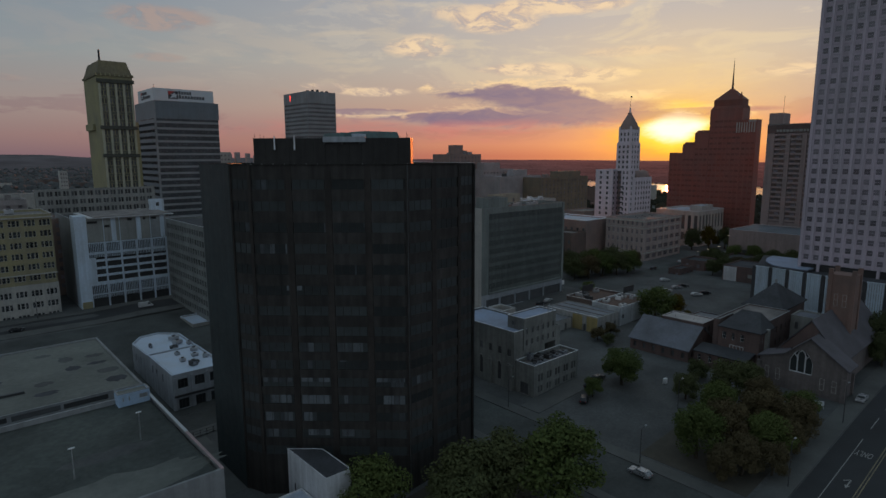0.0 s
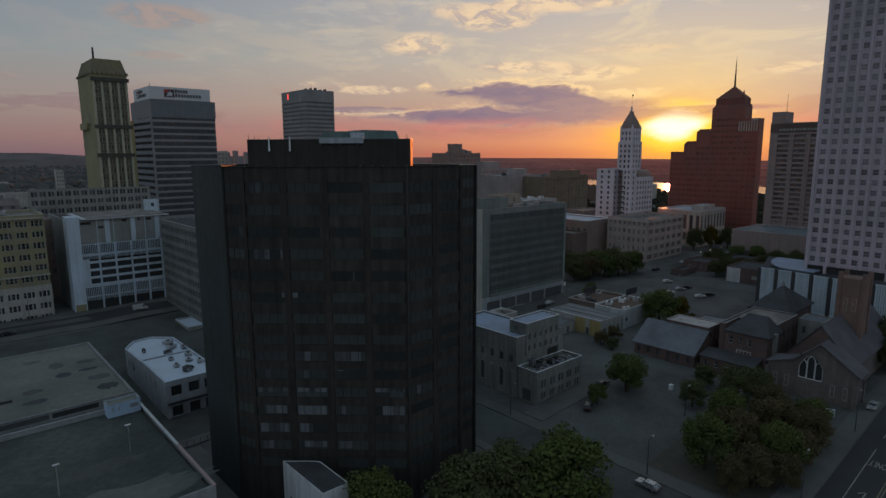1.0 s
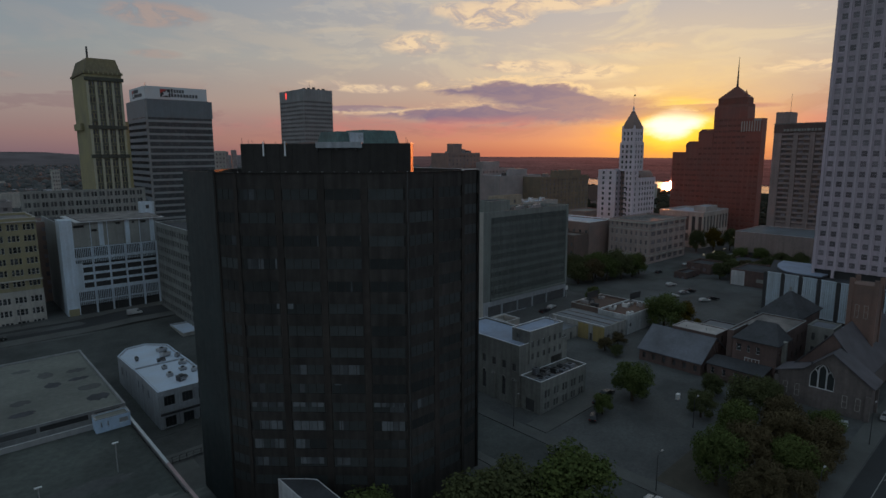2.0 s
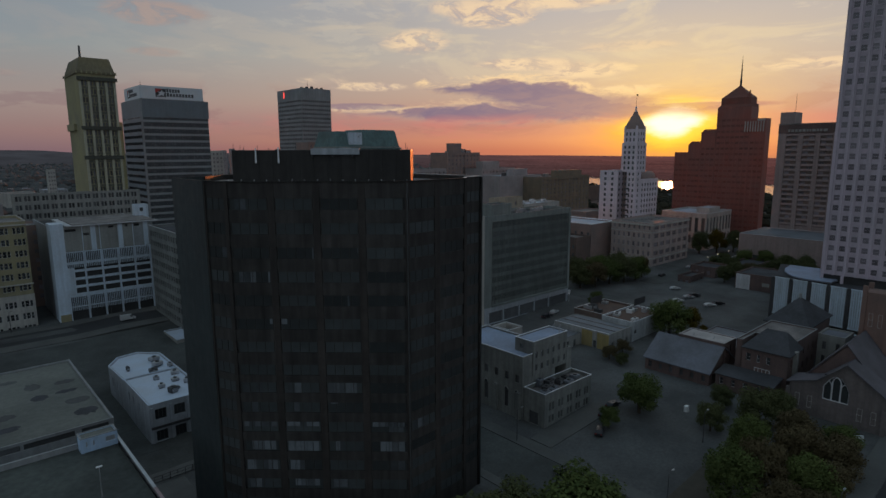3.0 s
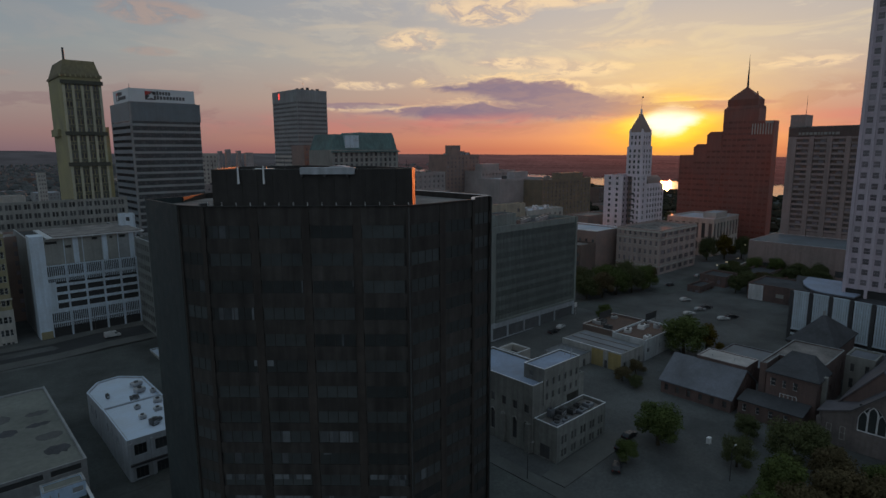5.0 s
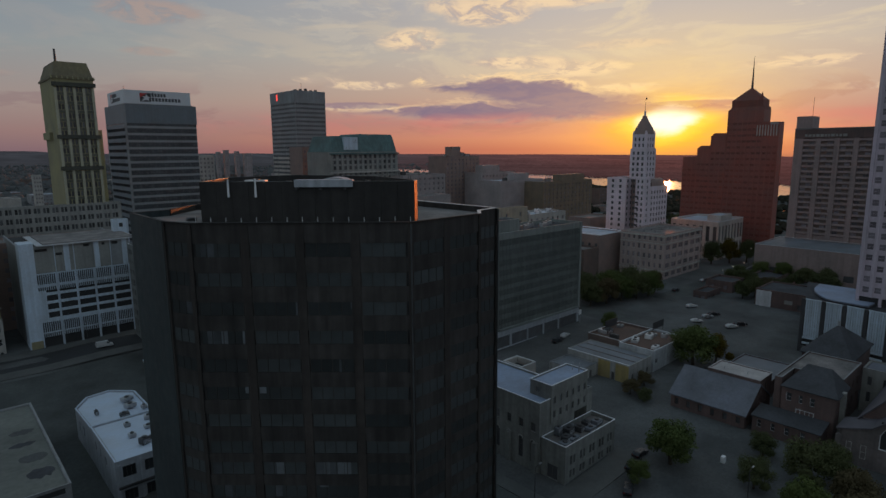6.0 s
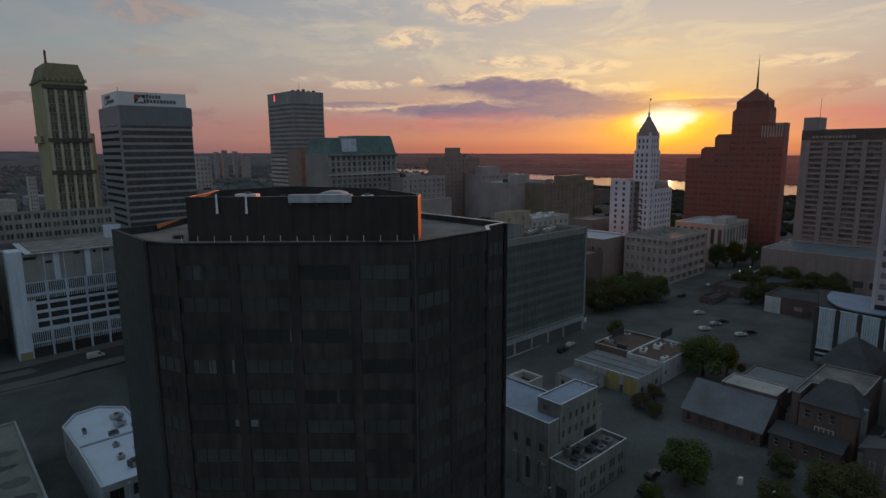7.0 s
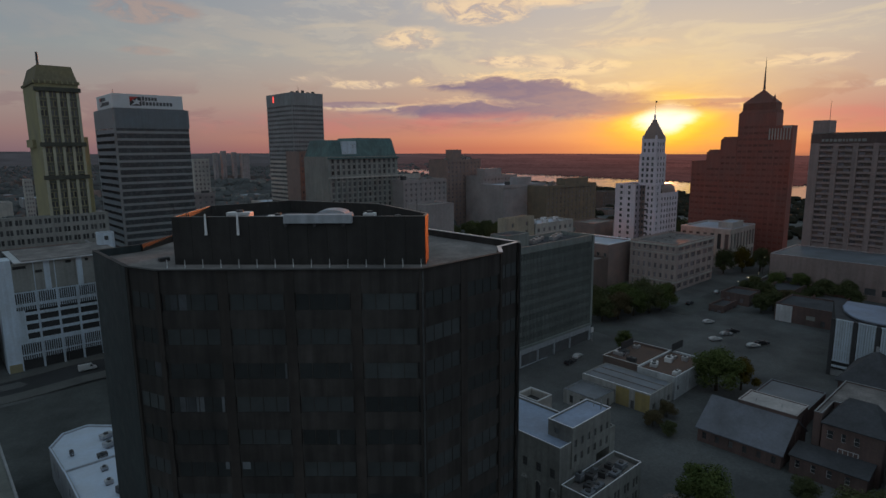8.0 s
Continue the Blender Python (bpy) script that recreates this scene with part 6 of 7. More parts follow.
# ---- garage and its neighbours ----
def garage():
    z = -4.6
    t = thing("parking_garage", 43.5, 266, z, "white concrete parking garage with slatted bands and open decks", "parking garage")
    Z = lambda v: v - z
    P, d = (0, 0), (1, 0)
    g = Geo()
    g.box(1, 33.4, .55, 42, 0, Z(34))
    part("core", g, dark_void, t)
    g = Geo()
    g.box(0, 4.2, 0, 8, 0, Z(36.2))
    part("stair_tower", g, surface("blue_white_concrete", (.60, .69, .80), .75, .15, 1.2, .1, .2), t, "bright white stair tower")
    g = Geo()
    g.box(0, .5, 8.01, 42, 0, Z(35))
    part("side_wall", g, conc_grey, t)
    g = Geo()
    g.box(33.5, 34, 0, 42, 0, Z(35))
    part("side_wall", g, conc_grey, t)
    xs = [4.2 + 5.86 * i for i in range(6)]
    for i, x in enumerate(xs[1:]):
        g = Geo()
        g.obox(P, d, x - .3, x + .3, -.5, .12, 0, Z(25.4))
        part("column", g, conc_white, t)
    g = Geo()
    g.obox(P, d, 4.203, 6.4, -.5, -.004, Z(8.3), Z(19.2))
    part("infill_wall", g, conc_white, t)
    for k in range(5):
        g = Geo()
        zz = Z(8.3 + 3.05 * k)
        g.obox(P, d, 4.2, 33.5, -.5, 0, zz, zz + .95)
        part("deck_parapet", g, conc_white, t)
    for i in range(5):
        a, c = xs[i], xs[i + 1]
        # upper wall panels, some brighter
        o0, o1, v0, v1 = ((.3, 3.9, 33.0, 34.0), (.4, 2.4, 31.2, 32.2), (3.2, 5.0, 33.4, 34.3), (3.2, 4.2, 33.4, 34.3), (.6, 2.6, 33.3, 34.3))[i]
        g = Geo()
        g.sheet(P, d, [a + .05, a + o0, a + o1, c - .05], [Z(25.5), Z(v0), Z(v1), Z(35)], lambda u, v: u == 1 and v == 1, .5)
        part("upper_panel", g, stone_grey if i != 4 else conc_grey, t)
        if i in (1, 3, 4):
            u0 = {1: 2.8, 3: .5, 4: 3.9}[i]
            g = Geo()
            g.obox(P, d, a + u0, a + u0 + 1.7, .004, .12, Z(25.5), Z(34.8))
            part("white_panel", g, conc_white, t)
        if i in (1, 2, 4):
            g = Geo()
            g.obox(P, d, a - .12, a + .12, .004, .25, Z(25.5), Z(35))
            part("fin", g, conc_white, t)
        for base, h in ((20.6, 4.8), (3.9, 4.4)):
            for k in range(9):
                u = a + .5 + (c - a - .9) * k / 8
                g = Geo()
                g.obox(P, d, u - .10, u + .10, -.3, .2, Z(base - 1.3), Z(base + h))
                part("slat", g, conc_white, t)
            for e in (base + h - .4, base):
                g = Geo()
                g.obox(P, d, a, c, -.4, .15, Z(e), Z(e + .4))
                part("slat_rail", g, conc_white, t)
    g = Geo()
    g.box(5, 37, -1.2, 30, Z(35.03), Z(35.35))
    part("roof_slab", g, coping_pale, t, "thin pale roof slab")
    g = Geo()
    g.box(7, 36, 0, 28, Z(35.35), Z(35.7))
    part("roof", g, roof_gravel, t)
    g = Geo()
    g.box(.3, 3.8, -.25, -.01, 3, 6.2)
    part("door_surround", g, brick_yellow, t)
    return t


garage()
t = thing("stair_house", 77, 284, 31, "small white stair house on a garage roof", "roof structure")
block(t, rect(0, 5.4, 0, 4), 0, 9.4, conc_white, {0: ([(2, 3.4)], [(6.4, 8)], 1, 1)}, .3, .3, roof_gravel)
t = thing("office_block", 75, 211, -5.5, "dark grey office block with a close grid of small windows", "office building")
block(t, rect(0, 22, 0, 46.5), 0, 39.6, conc_sooty, {3: (spread(46.5, 17, 1.5, .6), storeys(1.2, 10, 3.7, 1.2, 2.1), 1, 2)}, .4, .9, roof_dark, metal_grey)


def yellow_house():
    z = -4.6
    t = thing("apartment_house", 7, 268, z, "ten-storey yellow brick apartment house on white stone base", "apartment building")
    Z = lambda v: v - z
    cols = []
    for i in range(6):
        u = .9 + 4.85 * i
        cols += [(u + .4, u + 1.3), (u + 1.55, u + 2.75), (u + 3.0, u + 3.9)] if i else [(u + 1.55, u + 2.75)]
    P, d = (0, 0), (1, 0)
    block(t, rect(0, 29.8, 0, 26), 0, Z(10.8), stone_pale, {0: (cols, storeys(.6, 3, 4.6, 1.3, 2.3), 1, 2)}, .4, .1, roof_gravel, stone_pale, frame_white, near_glass, cap=.35)
    block(t, rect(0, 29.6, .1, 26), Z(11.2), Z(38), brick_yellow, {0: (cols, storeys(Z(11.4), 6, 4.2, 1.2, 2.3), 1, 2)}, .4, .8, roof_gravel, stone_pale, frame_white, near_glass, cap=.3)
    for z0 in (Z(14.8), Z(36.6)):
        g = Geo()
        g.obox(P, d, -.2, 30, .0, .5, z0, z0 + .45)
        part("cornice", g, stone_pale, t)
    return t


yellow_house()
roof_unit(14, 276, 37.3, 4, 3, 2.2, 0, metal_grey, "rooftop machine on the apartment house")
roof_unit(25, 284, 37.3, 3, 3, 1.8, 0, metal_grey, "rooftop machine on the apartment house")


# ---- skyline ----
def gothic_tower():
    z = -6
    t = thing("gothic_tower", 68.9, 326.3, z, "yellow-olive stone skyscraper with gothic piers and a hipped crown", "skyscraper")
    Z = lambda v: v - z
    up = storeys(Z(43), 14, 3.75, 1.0, 2.3)
    cols = []
    for b in range(4):
        m = .6 + 3.55 * (b + .5)
        cols += [(m - 1.15, m - .15), (m + .15, m + 1.15)]
    block(t, rect(0, 15.4, 0, 30), Z(40), Z(98.2), brick_olive, {0: (cols, up, 1, 2)}, .5, .6, roof_gravel, None, gothic_panel)
    for b in range(4):
        for k in range(14):
            g = Geo()
            m = .6 + 3.55 * (b + .5)
            g.obox((0, 0), (1, 0), m - 1.25, m + 1.25, .004, .12, Z(43) + 3.75 * k - .3, Z(43) + 3.75 * k + .75)
            part("spandrel", g, gothic_panel, t)
    # piers run up the front and through the dark string courses
    for u in (.6, 4.15, 7.7, 11.25, 14.8):
        g = Geo()
        g.obox((0, 0), (1, 0), u - .5, u + .5, .004, .7, Z(40), Z(94.5))
        part("pier", g, gothic_pier, t)
    # two carved courses; the top dark band paints the cornice's shadow
    for zz in (59.2, 72.8, 95.0):
        g = Geo()
        g.obox((0, 0), (1, 0), -.6, 16, .71, 1.1, Z(zz), Z(zz + 1.7))
        part("string_course", g, dark_course, t, "dark carved course, the top one cornice shade")
    g = Geo()
    g.box(15.42, 17.8, 4, 29, Z(40), Z(76.8))
    part("shoulder", g, brick_olive, t)
    g = Geo()
    g.box(-1.3, -.004, 12, 28, Z(72.6), Z(75.8))
    part("shoulder", g, brick_olive, t)
    g = Geo()
    a = [(-.5, -.5), (15.9, -.5), (15.9, 30.5), (-.5, 30.5)]
    c = [(2.1, 3.6), (14.2, 3.6), (14.2, 28.6), (2.1, 28.6)]
    g.prism(a, Z(98.2), Z(99.2))
    g.prism(inset(a, .5), Z(99.2), Z(105.8), 0, c)
    part("crown_roof", g, surface("olive_metal_roof", (.20, .17, .105), .85, .25, 1, .1, .2), t, "olive hipped crown roof")
    g = Geo()
    g.tube((2.7, 4.6, Z(105.5)), (2.7, 4.6, Z(110.9)), .5, .42, 8)
    part("flagpole", g, metal_dark, t)
    for i in range(9):
        g = Geo()
        u = -.3 + 2.0 * i
        g.prism([(u - .35, -.7), (u + .35, -.7), (u + .35, 0), (u - .35, 0)], Z(98.2), Z(99.5), 0, [(u - .2, -.4), (u + .08, -.4), (u + .08, -.3), (u - .08, -.3)])
        part("pinnacle", g, brick_olive, t)
    return t


gothic_tower()
t = thing("gothic_base_block", 39, 324, -6, "broad yellow-grey stone base block with paired windows", "office building")
cols = []
for i in range(15):
    cols += [(1.0 + 3.3 * i, 2.0 + 3.3 * i), (2.3 + 3.3 * i, 3.3 + 3.3 * i)]
block(t, rect(0, 51, 0, 3.2), 0, 50.4, stone_grey, {0: (cols, storeys(30.5, 5, 3.9, 1.2, 2.2), 1, 2)}, .5, .8, roof_gravel, stone_grey)


stripe = surface("pale_spandrel_panel", (.29, .31, .32), .7, .15, 1, .1)


def bank_tower():
    z = -3
    t = thing("bank_tower", 113, 396, z, "blue-grey office tower with pale spandrel stripes and white sign box", "skyscraper")
    Z = lambda v: v - z
    W, D = 40.4, 41.0
    g = Geo()
    g.box(.4, W - .4, .4, D - .4, 0, Z(93.6))
    part("glass_core", g, bank_glass, t)
    for i, (p, d, L) in enumerate((((0, 0), (1, 0), W), ((0, D), (0, -1), D))):
        for k in range(20):
            zz = Z(80.4 - 4.0 * k)
            g = Geo()
            g.obox(p, d, 1.2, L - .5, -.4, -.02, zz, zz + (1.35 if i == 0 else 2.3))
            # side spandrels take the duller panel colour to imitate haze
            part("spandrel", g, stripe if i == 0 else bank_panel, t, "pale spandrel stripe" if i == 0 else "")
        for k in range(24):
            g = Geo()
            u = 1.4 + (L - 3) * k / 23
            g.obox(p, d, u - .06, u + .06, -.4, -.1, 0, Z(80.4))
            part("mullion", g, metal_dark, t)
        g = Geo()
        g.obox(p, d, 0, 1.2, -.4, 0.06, 0, Z(93.6))
        part("corner_pier", g, conc_grey, t)
        g = Geo()
        g.obox(p, d, 1.2, L, -.39, .03, Z(83.2), Z(93.9))
        part("crown_panel", g, bank_panel, t, "blank blue-grey crown panels")
    g = Geo()
    g.box(1.2, W - 1.5, 1.2, D - 1.2, Z(93.9), Z(94.2))
    part("roof", g, roof_gravel, t)
    g = Geo()
    g.box(.9, W - 2.6, .9, D - 6, Z(94.2), Z(101.8))
    part("sign_box", g, sign_white, t, "white rooftop sign box")
    # the sign: plain emblem and bars on two faces
    for p, d, u0, k in (((.9, .9), (1, 0), 8.6, 1.0), ((.9, D - 6), (0, -1), 7.0, .9)):
        g = Geo()
        g.obox(p, d, u0, u0 + 6.0 * k, .004, .12, Z(95.6), Z(100.4))
        part("emblem", g, sign_dark, t)
        q = Vector(p) + Vector(d) * u0
        n = Vector((d[1], -d[0]))
        for mat, pts in ((sign_red, [(.1, 97.8), (.1, 100.3), (4.2, 100.3), (2.2, 99.2)]), (sign_white, [(.5, 95.8), (2.5, 97.6), (1.4, 98.6), (3.0, 98.5), (3.7, 99.8), (4.3, 98.5), (5.8, 98.3), (4.7, 97.4), (5.0, 95.9), (3.7, 96.7)])):
            g = Geo()
            g.face([(q.x + d[0] * u * k + n.x * .14, q.y + d[1] * u * k + n.y * .14, Z(v)) for u, v in (pts if mat is sign_white else pts[::-1])])
            part("emblem_mark", g, mat, t)
        for w, z0, m in ((8.2, 98.5, 5), (16.4, 95.9, 9)):
            for j in range(m):
                g = Geo()
                u1 = u0 + 6.4 * k + w * k * j / m
                g.obox(p, d, u1, u1 + w * k / m * .74, .004, .1, Z(z0), Z(z0 + (1.9 if j else 2.2)))
                part("sign_bar", g, sign_ink, t)
    g = Geo()
    g.tube((1.6, 1.6, Z(101.8)), (1.6, 1.6, Z(104)), .16, .1, 6)
    part("roof_mast", g, metal_dark, t)
    return t


bank_tower()


def striped_tower():
    z = -3
    t = thing("striped_tower", 273.4, 494, z, "tall grey tower with horizontal window bands and a red beacon", "skyscraper")
    Z = lambda v: v - z
    W, D = 30.6, 46.0
    g = Geo()
    g.box(.4, W - .4, .4, D - .4, 0, Z(116))
    part("glass_core", g, glass, t)
    for p, d, L in (((0, 0), (1, 0), W), ((0, D), (0, -1), D)):
        for k in range(28):
            zz = Z(104.5 - 3.75 * k)
            g = Geo()
            g.obox(p, d, 0, L - .4, -.4, 0, zz, zz + 1.95)
            part("spandrel", g, conc_grey if k < 12 else stone_pale, t)
        g = Geo()
        g.obox(p, d, 0, L - .4, -.4, .02, Z(108.3), Z(118.6))
        part("crown_wall", g, conc_grey, t)
        for k in range(15):
            u = .6 + (L - 1.6) * k / 14
            g = Geo()
            g.obox(p, d, u - .35, u + .35, -.38, -.02, 0, Z(108.3))
            part("pier", g, conc_grey, t)
    g = Geo()
    g.box(.5, W - .5, .5, D - .5, Z(116), Z(117))
    part("roof", g, roof_gravel, t)
    g = Geo()
    g.tube((10, 6, Z(117)), (10, 6, Z(126)), .2, .08, 6)
    part("aerial", g, metal_dark, t)
    for k in range(5):
        g = Geo()
        g.box(2 + 5 * k, 4 + 5 * k, 3, 5, Z(117), Z(119.6 + (k % 3) * .6))
        part("roof_machine", g, metal_dark, t)
    g = Geo()
    g.obox((0, D), (0, -1), 12.6, 14.2, .03, .3, Z(111.5), Z(116.8))
    part("beacon", g, red_lamp, t, "lit red sign strip")
    return t


striped_tower()


def mansard_block():
    z = -2
    t = thing("mansard_building", 235, 377, z, "old stone office building under a green copper mansard roof", "office building")
    Z = lambda v: v - z
    W, D = 58.2, 32.0
    cols = spread(W, 13, 2.2, 1.2)
    block(t, rect(0, W, 0, D), 0, Z(65.4), stone_grey, {0: (cols, storeys(Z(6), 15, 3.9, .8, 2.6), 1, 2)}, .6, .4, roof_gravel, stone_grey, cap=.5)
    for i in range(14):
        u = 1.2 + (W - 2.4) * i / 13
        g = Geo()
        g.obox((0, 0), (1, 0), u - .4, u + .4, .004, .5, 0, Z(51))
        part("pilaster", g, stone_grey, t)
    for zz in (51.2, 64.2):
        g = Geo()
        g.obox((0, 0), (1, 0), -.8, W + .8, .004, 1.1, Z(zz), Z(zz + 1.0))
        part("cornice", g, copper if zz > 60 else stone_pale, t)
    g = Geo()
    a = [(.5, .5), (W - .5, .5), (W - .5, D), (.5, D)]
    c = [(3.6, 3.6), (W - 2.0, 3.6), (W - 2.0, D - 3), (3.6, D - 3)]
    g.prism(a, Z(65.6), Z(76.9), 0, c)
    g.prism([(25.2, 3.7), (W - 2.1, 3.7), (W - 2.1, D - 3.1), (25.2, D - 3.1)], Z(76.9), Z(78.5), 0, [(26.2, 4.4), (W - 2.6, 4.4), (W - 2.6, D - 4), (26.2, D - 4)])
    part("mansard_roof", g, copper, t, "green copper mansard roof")
    for u in (27.5, 37.5, 41.5):
        g = Geo()
        g.prism([(u, 1.2), (u + 2.6, 1.2), (u + 2.6, 5), (u, 5)], Z(66.6), Z(70.4), 0, [(u + .4, 2.0), (u + 2.2, 2.0), (u + 2.2, 5), (u + .4, 5)])
        part("dormer", g, copper, t)
    g = Geo()
    g.box(11.6, 23.4, 1.0, 6, Z(65.6), Z(76.2))
    part("stair_house", g, conc_white, t, "pale stair house in the roof")
    for u, zz in ((13.6, 68), (17, 68), (19.4, 73.2), (21.0, 73.2), (22.3, 73.2)):
        put(window_mesh(1.5, 2.0, 1, 1, frame_dark, glass), "window", t, (11.6, 1.0), (1, 0), u - 11.6, .03, Z(zz))
    return t


mansard_block()


def plain_block(x, y, w, d, top, wall, n, m, label, pitch=3.7, roof=None, pent=None, zb=-1.0, win=None):
    t = thing("city_building", x, y, zb, label, "building")
    H = top - zb
    k = max(1, int((H - 3) / pitch))
    sides = {}
    if n:
        sides[0] = (spread(w, n, min(1.6, w / n * .55), .3), storeys(H - 1.2 - k * pitch, k, pitch, 1.0, 1.9), 1, 1)
    if m:
        sides[3] = (spread(d, m, min(1.6, d / m * .55), .3), storeys(H - 1.2 - k * pitch, k, pitch, 1.0, 1.9), 1, 1)
    # frames in the wall colour and pale panes imitate contrast lost to haze
    block(t, rect(0, w, 0, d), 0, H, wall, sides, .4, .8, roof or roof_gravel, wall, wall, pink_glass)
    if pent:
        px, py, pw, pd, ph = pent
        g = Geo()
        g.box(px, px + pw, py, py + pd, H - .79, H + ph)
        part("lift_house", g, wall, t)
    if top > 38 and w > 26:
        # cornices and a few roof huts
        for z0, out in ((H - 2.4, .45), (H * .55, .3)):
            g = Geo()
            g.obox((0, 0), (1, 0), -.1, w + .1, .004, out, z0, z0 + .55)
            part("cornice", g, wall, t)
        hut = random.Random(int(x + y))
        for k in range(3):
            u, v = w * (.12 + .3 * k) + hut.random() * 3, 1.5 + hut.random() * max(1.0, d - 9)
            g = Geo()
            g.box(u, u + 2 + hut.random() * 3, v, v + 2.5, H - .79, H + .6 + hut.random() * 2.2)
            part("roof_hut", g, hut.choice((roof_gravel, stone_grey, metal_dark)), t)
    return t


plain_block(379.5, 417, 43, 24, 60.9, brick_far, 9, 0, "brown brick office building with a stepped roof house", 3.8, None, (9, 2, 11, 9, 8.8))
roof_unit(404, 423, 60.1, 6, 4, 4.2, 0, metal_dark, "tall dark roof tank on an office building")
roof_unit(411, 423, 60.1, 7, 3, 3.0, 0, metal_dark, "dark roof machine on an office building")
plain_block(402, 394, 46, 22, 46.2, stone_far, 10, 0, "grey stone block with a row of small attic windows", 3.9, None, (5, 3, 22, 10, 6.5))
plain_block(377, 348, 55, 26, 41.3, stone_far, 0, 0, "plain grey warehouse with a pale roof edge", 4, roof_pale, (22, 4, 18, 8, 5.5))
plain_block(407, 328, 71, 28, 40.0, olive_brick, 13, 0, "broad brown brick building with faint window rows", 3.7, None, (30, 4, 34, 9, 5))
plain_block(288, 364, 42, 20, 48.5, stone_far, 9, 0, "grey stone building with tall window bays", 3.9)
plain_block(238, 421, 17, 20, 69.5, brick_far, 4, 0, "pinkish brown brick tower beside a striped tower", 3.8)
plain_block(221, 208, 20.5, 4.5, 39.2, beige_plaster, 2, 0, "plain beige plaster block with dark openings", 4, None, None)
plain_block(242, 207.5, 30, 14, 35.0, stone_pale, 7, 0, "pale building with a crowded pale roof", 3.8, roof_pale, None)
for k in range(9):
    roof_unit(245 + 3 * k, 211 + (k % 3) * 3, 34.2, 2.4, 1.8, 1.3 + (k % 2) * .8, 0, metal_white if k % 2 else metal_grey, "pale rooftop machine on a crowded roof")
plain_block(196, 233, 17.2, 14, 45.6, stone_far, 0, 0, "plain grey concrete shaft building", 4)
plain_block(168, 242, 28, 12, 42, stone_far, 7, 0, "grey office building with small windows", 3.7)
plain_block(213, 563, 14, 20, 63.5, stone_pale, 4, 0, "pale office tower with tall window bays", 3.8)
for x, y, w, top in ((574, 1438, 11, 66), (590, 1432, 14, 70), (612, 1420, 12, 67), (628, 1408, 26, 62), (520, 1480, 16, 58)):
    plain_block(x, y, w * .7, 12, top, stone_far, 3, 0, "distant pale apartment tower above trees", 4.2)
plain_block(338, 470, 40, 18, 44, stone_far, 8, 0, "grey block with window rows", 3.8)
plain_block(430, 462, 30, 20, 47, stone_far, 6, 0, "plain grey office block with windows", 3.8)
plain_block(110, 728, 7, 9, 45, stone_pale, 3, 0, "pale tower block among low roofs", 4)
plain_block(160, 470, 34, 18, 40, stone_far, 8, 0, "grey office building behind a bank tower", 3.8)
plain_block(30, 300, 46, 18, 33, brick_far, 9, 0, "brown brick building behind the garage", 3.8)
plain_block(0, 330, 36, 20, 40, stone_far, 8, 0, "grey building behind the apartment house", 3.8)
plain_block(-30, 300, 30, 20, 44, stone_far, 6, 0, "grey building behind the apartment house", 3.8)
rr = random.Random(21)
WALLS = (brick_far, stone_far, conc_grey, stone_pale, brick_brown, stone_grey)
for k in range(46):
    # low roofs of the quarters beyond the towers
    r, w = 480 + 1250 * (k / 45) ** 1.2 + rr.random() * 60, radians(3 + 41 * ((k * 0.618) % 1))
    x, y = r * math.sin(w), r * math.cos(w)
    plain_block(x, y, 18 + rr.random() * 40, 14 + rr.random() * 20, 5 + rr.random() * (14 if r < 900 else 9), rr.choice(WALLS), rr.choice((0, 5, 7)) if r < 950 else 0, 0, "distant low city building with a flat roof", 3.8, rr.choice((roof_gravel, roof_steel, roof_dark, roof_pale)), None, height(x, y) - 1)
for k in range(14):
    r, w = 470 + 380 * rr.random(), radians(46 + 16 * rr.random())
    x, y = r * math.sin(w), r * math.cos(w)
    plain_block(x, y, 20 + rr.random() * 30, 14 + rr.random() * 14, 6 + rr.random() * 16, rr.choice(WALLS), rr.choice((0, 6)), 0, "low riverside building with a flat roof", 3.8, rr.choice((roof_gravel, roof_dark, roof_pale)), None, height(x, y) - 1)

# sheds and walls round the car park
t = thing("brick_shed", 277.5, 86, base_z(277), "low dull brick shed with one white-painted end wall", "shed")
block(t, rect(0, 20, 0, 27.6), 0, 7.4, brick_dim, {3: ([(16, 17.6), (20, 21.6)], [(.8, 3)], 2, 2)}, .4, .6, roof_dark)
g = Geo()
g.box(-.12, -.004, 21.4, 27.2, 0, 6.9)
part("white_wall", g, plaster_white, t, "white-painted end wall")
g = Geo()
g.box(-.04, -.004, 13.4, 16.4, 2.6, 4.2)
bevelled("wall_painting", g, stone_grey, t, .015, "pale sign painted on brick")
plain_block(290, 128, 14, 12, 6.5, brick_dim, 2, 2, "low brick building beside the car park", 3.6, roof_dark)
plain_block(311, 118, 22, 12, 6.2, brick_dim, 3, 2, "low grey building with cluttered yard", 3.6, roof_dark)
plain_block(272, 131.5, 14, 6, 4.4, brick_dim, 3, 2, "low dark building by the street", 3.6, roof_dark)
plain_block(300, 97, 18, 12, 6.5, brick_red, 3, 2, "low red brick building", 3.6, roof_dark)


# ---- trees ----


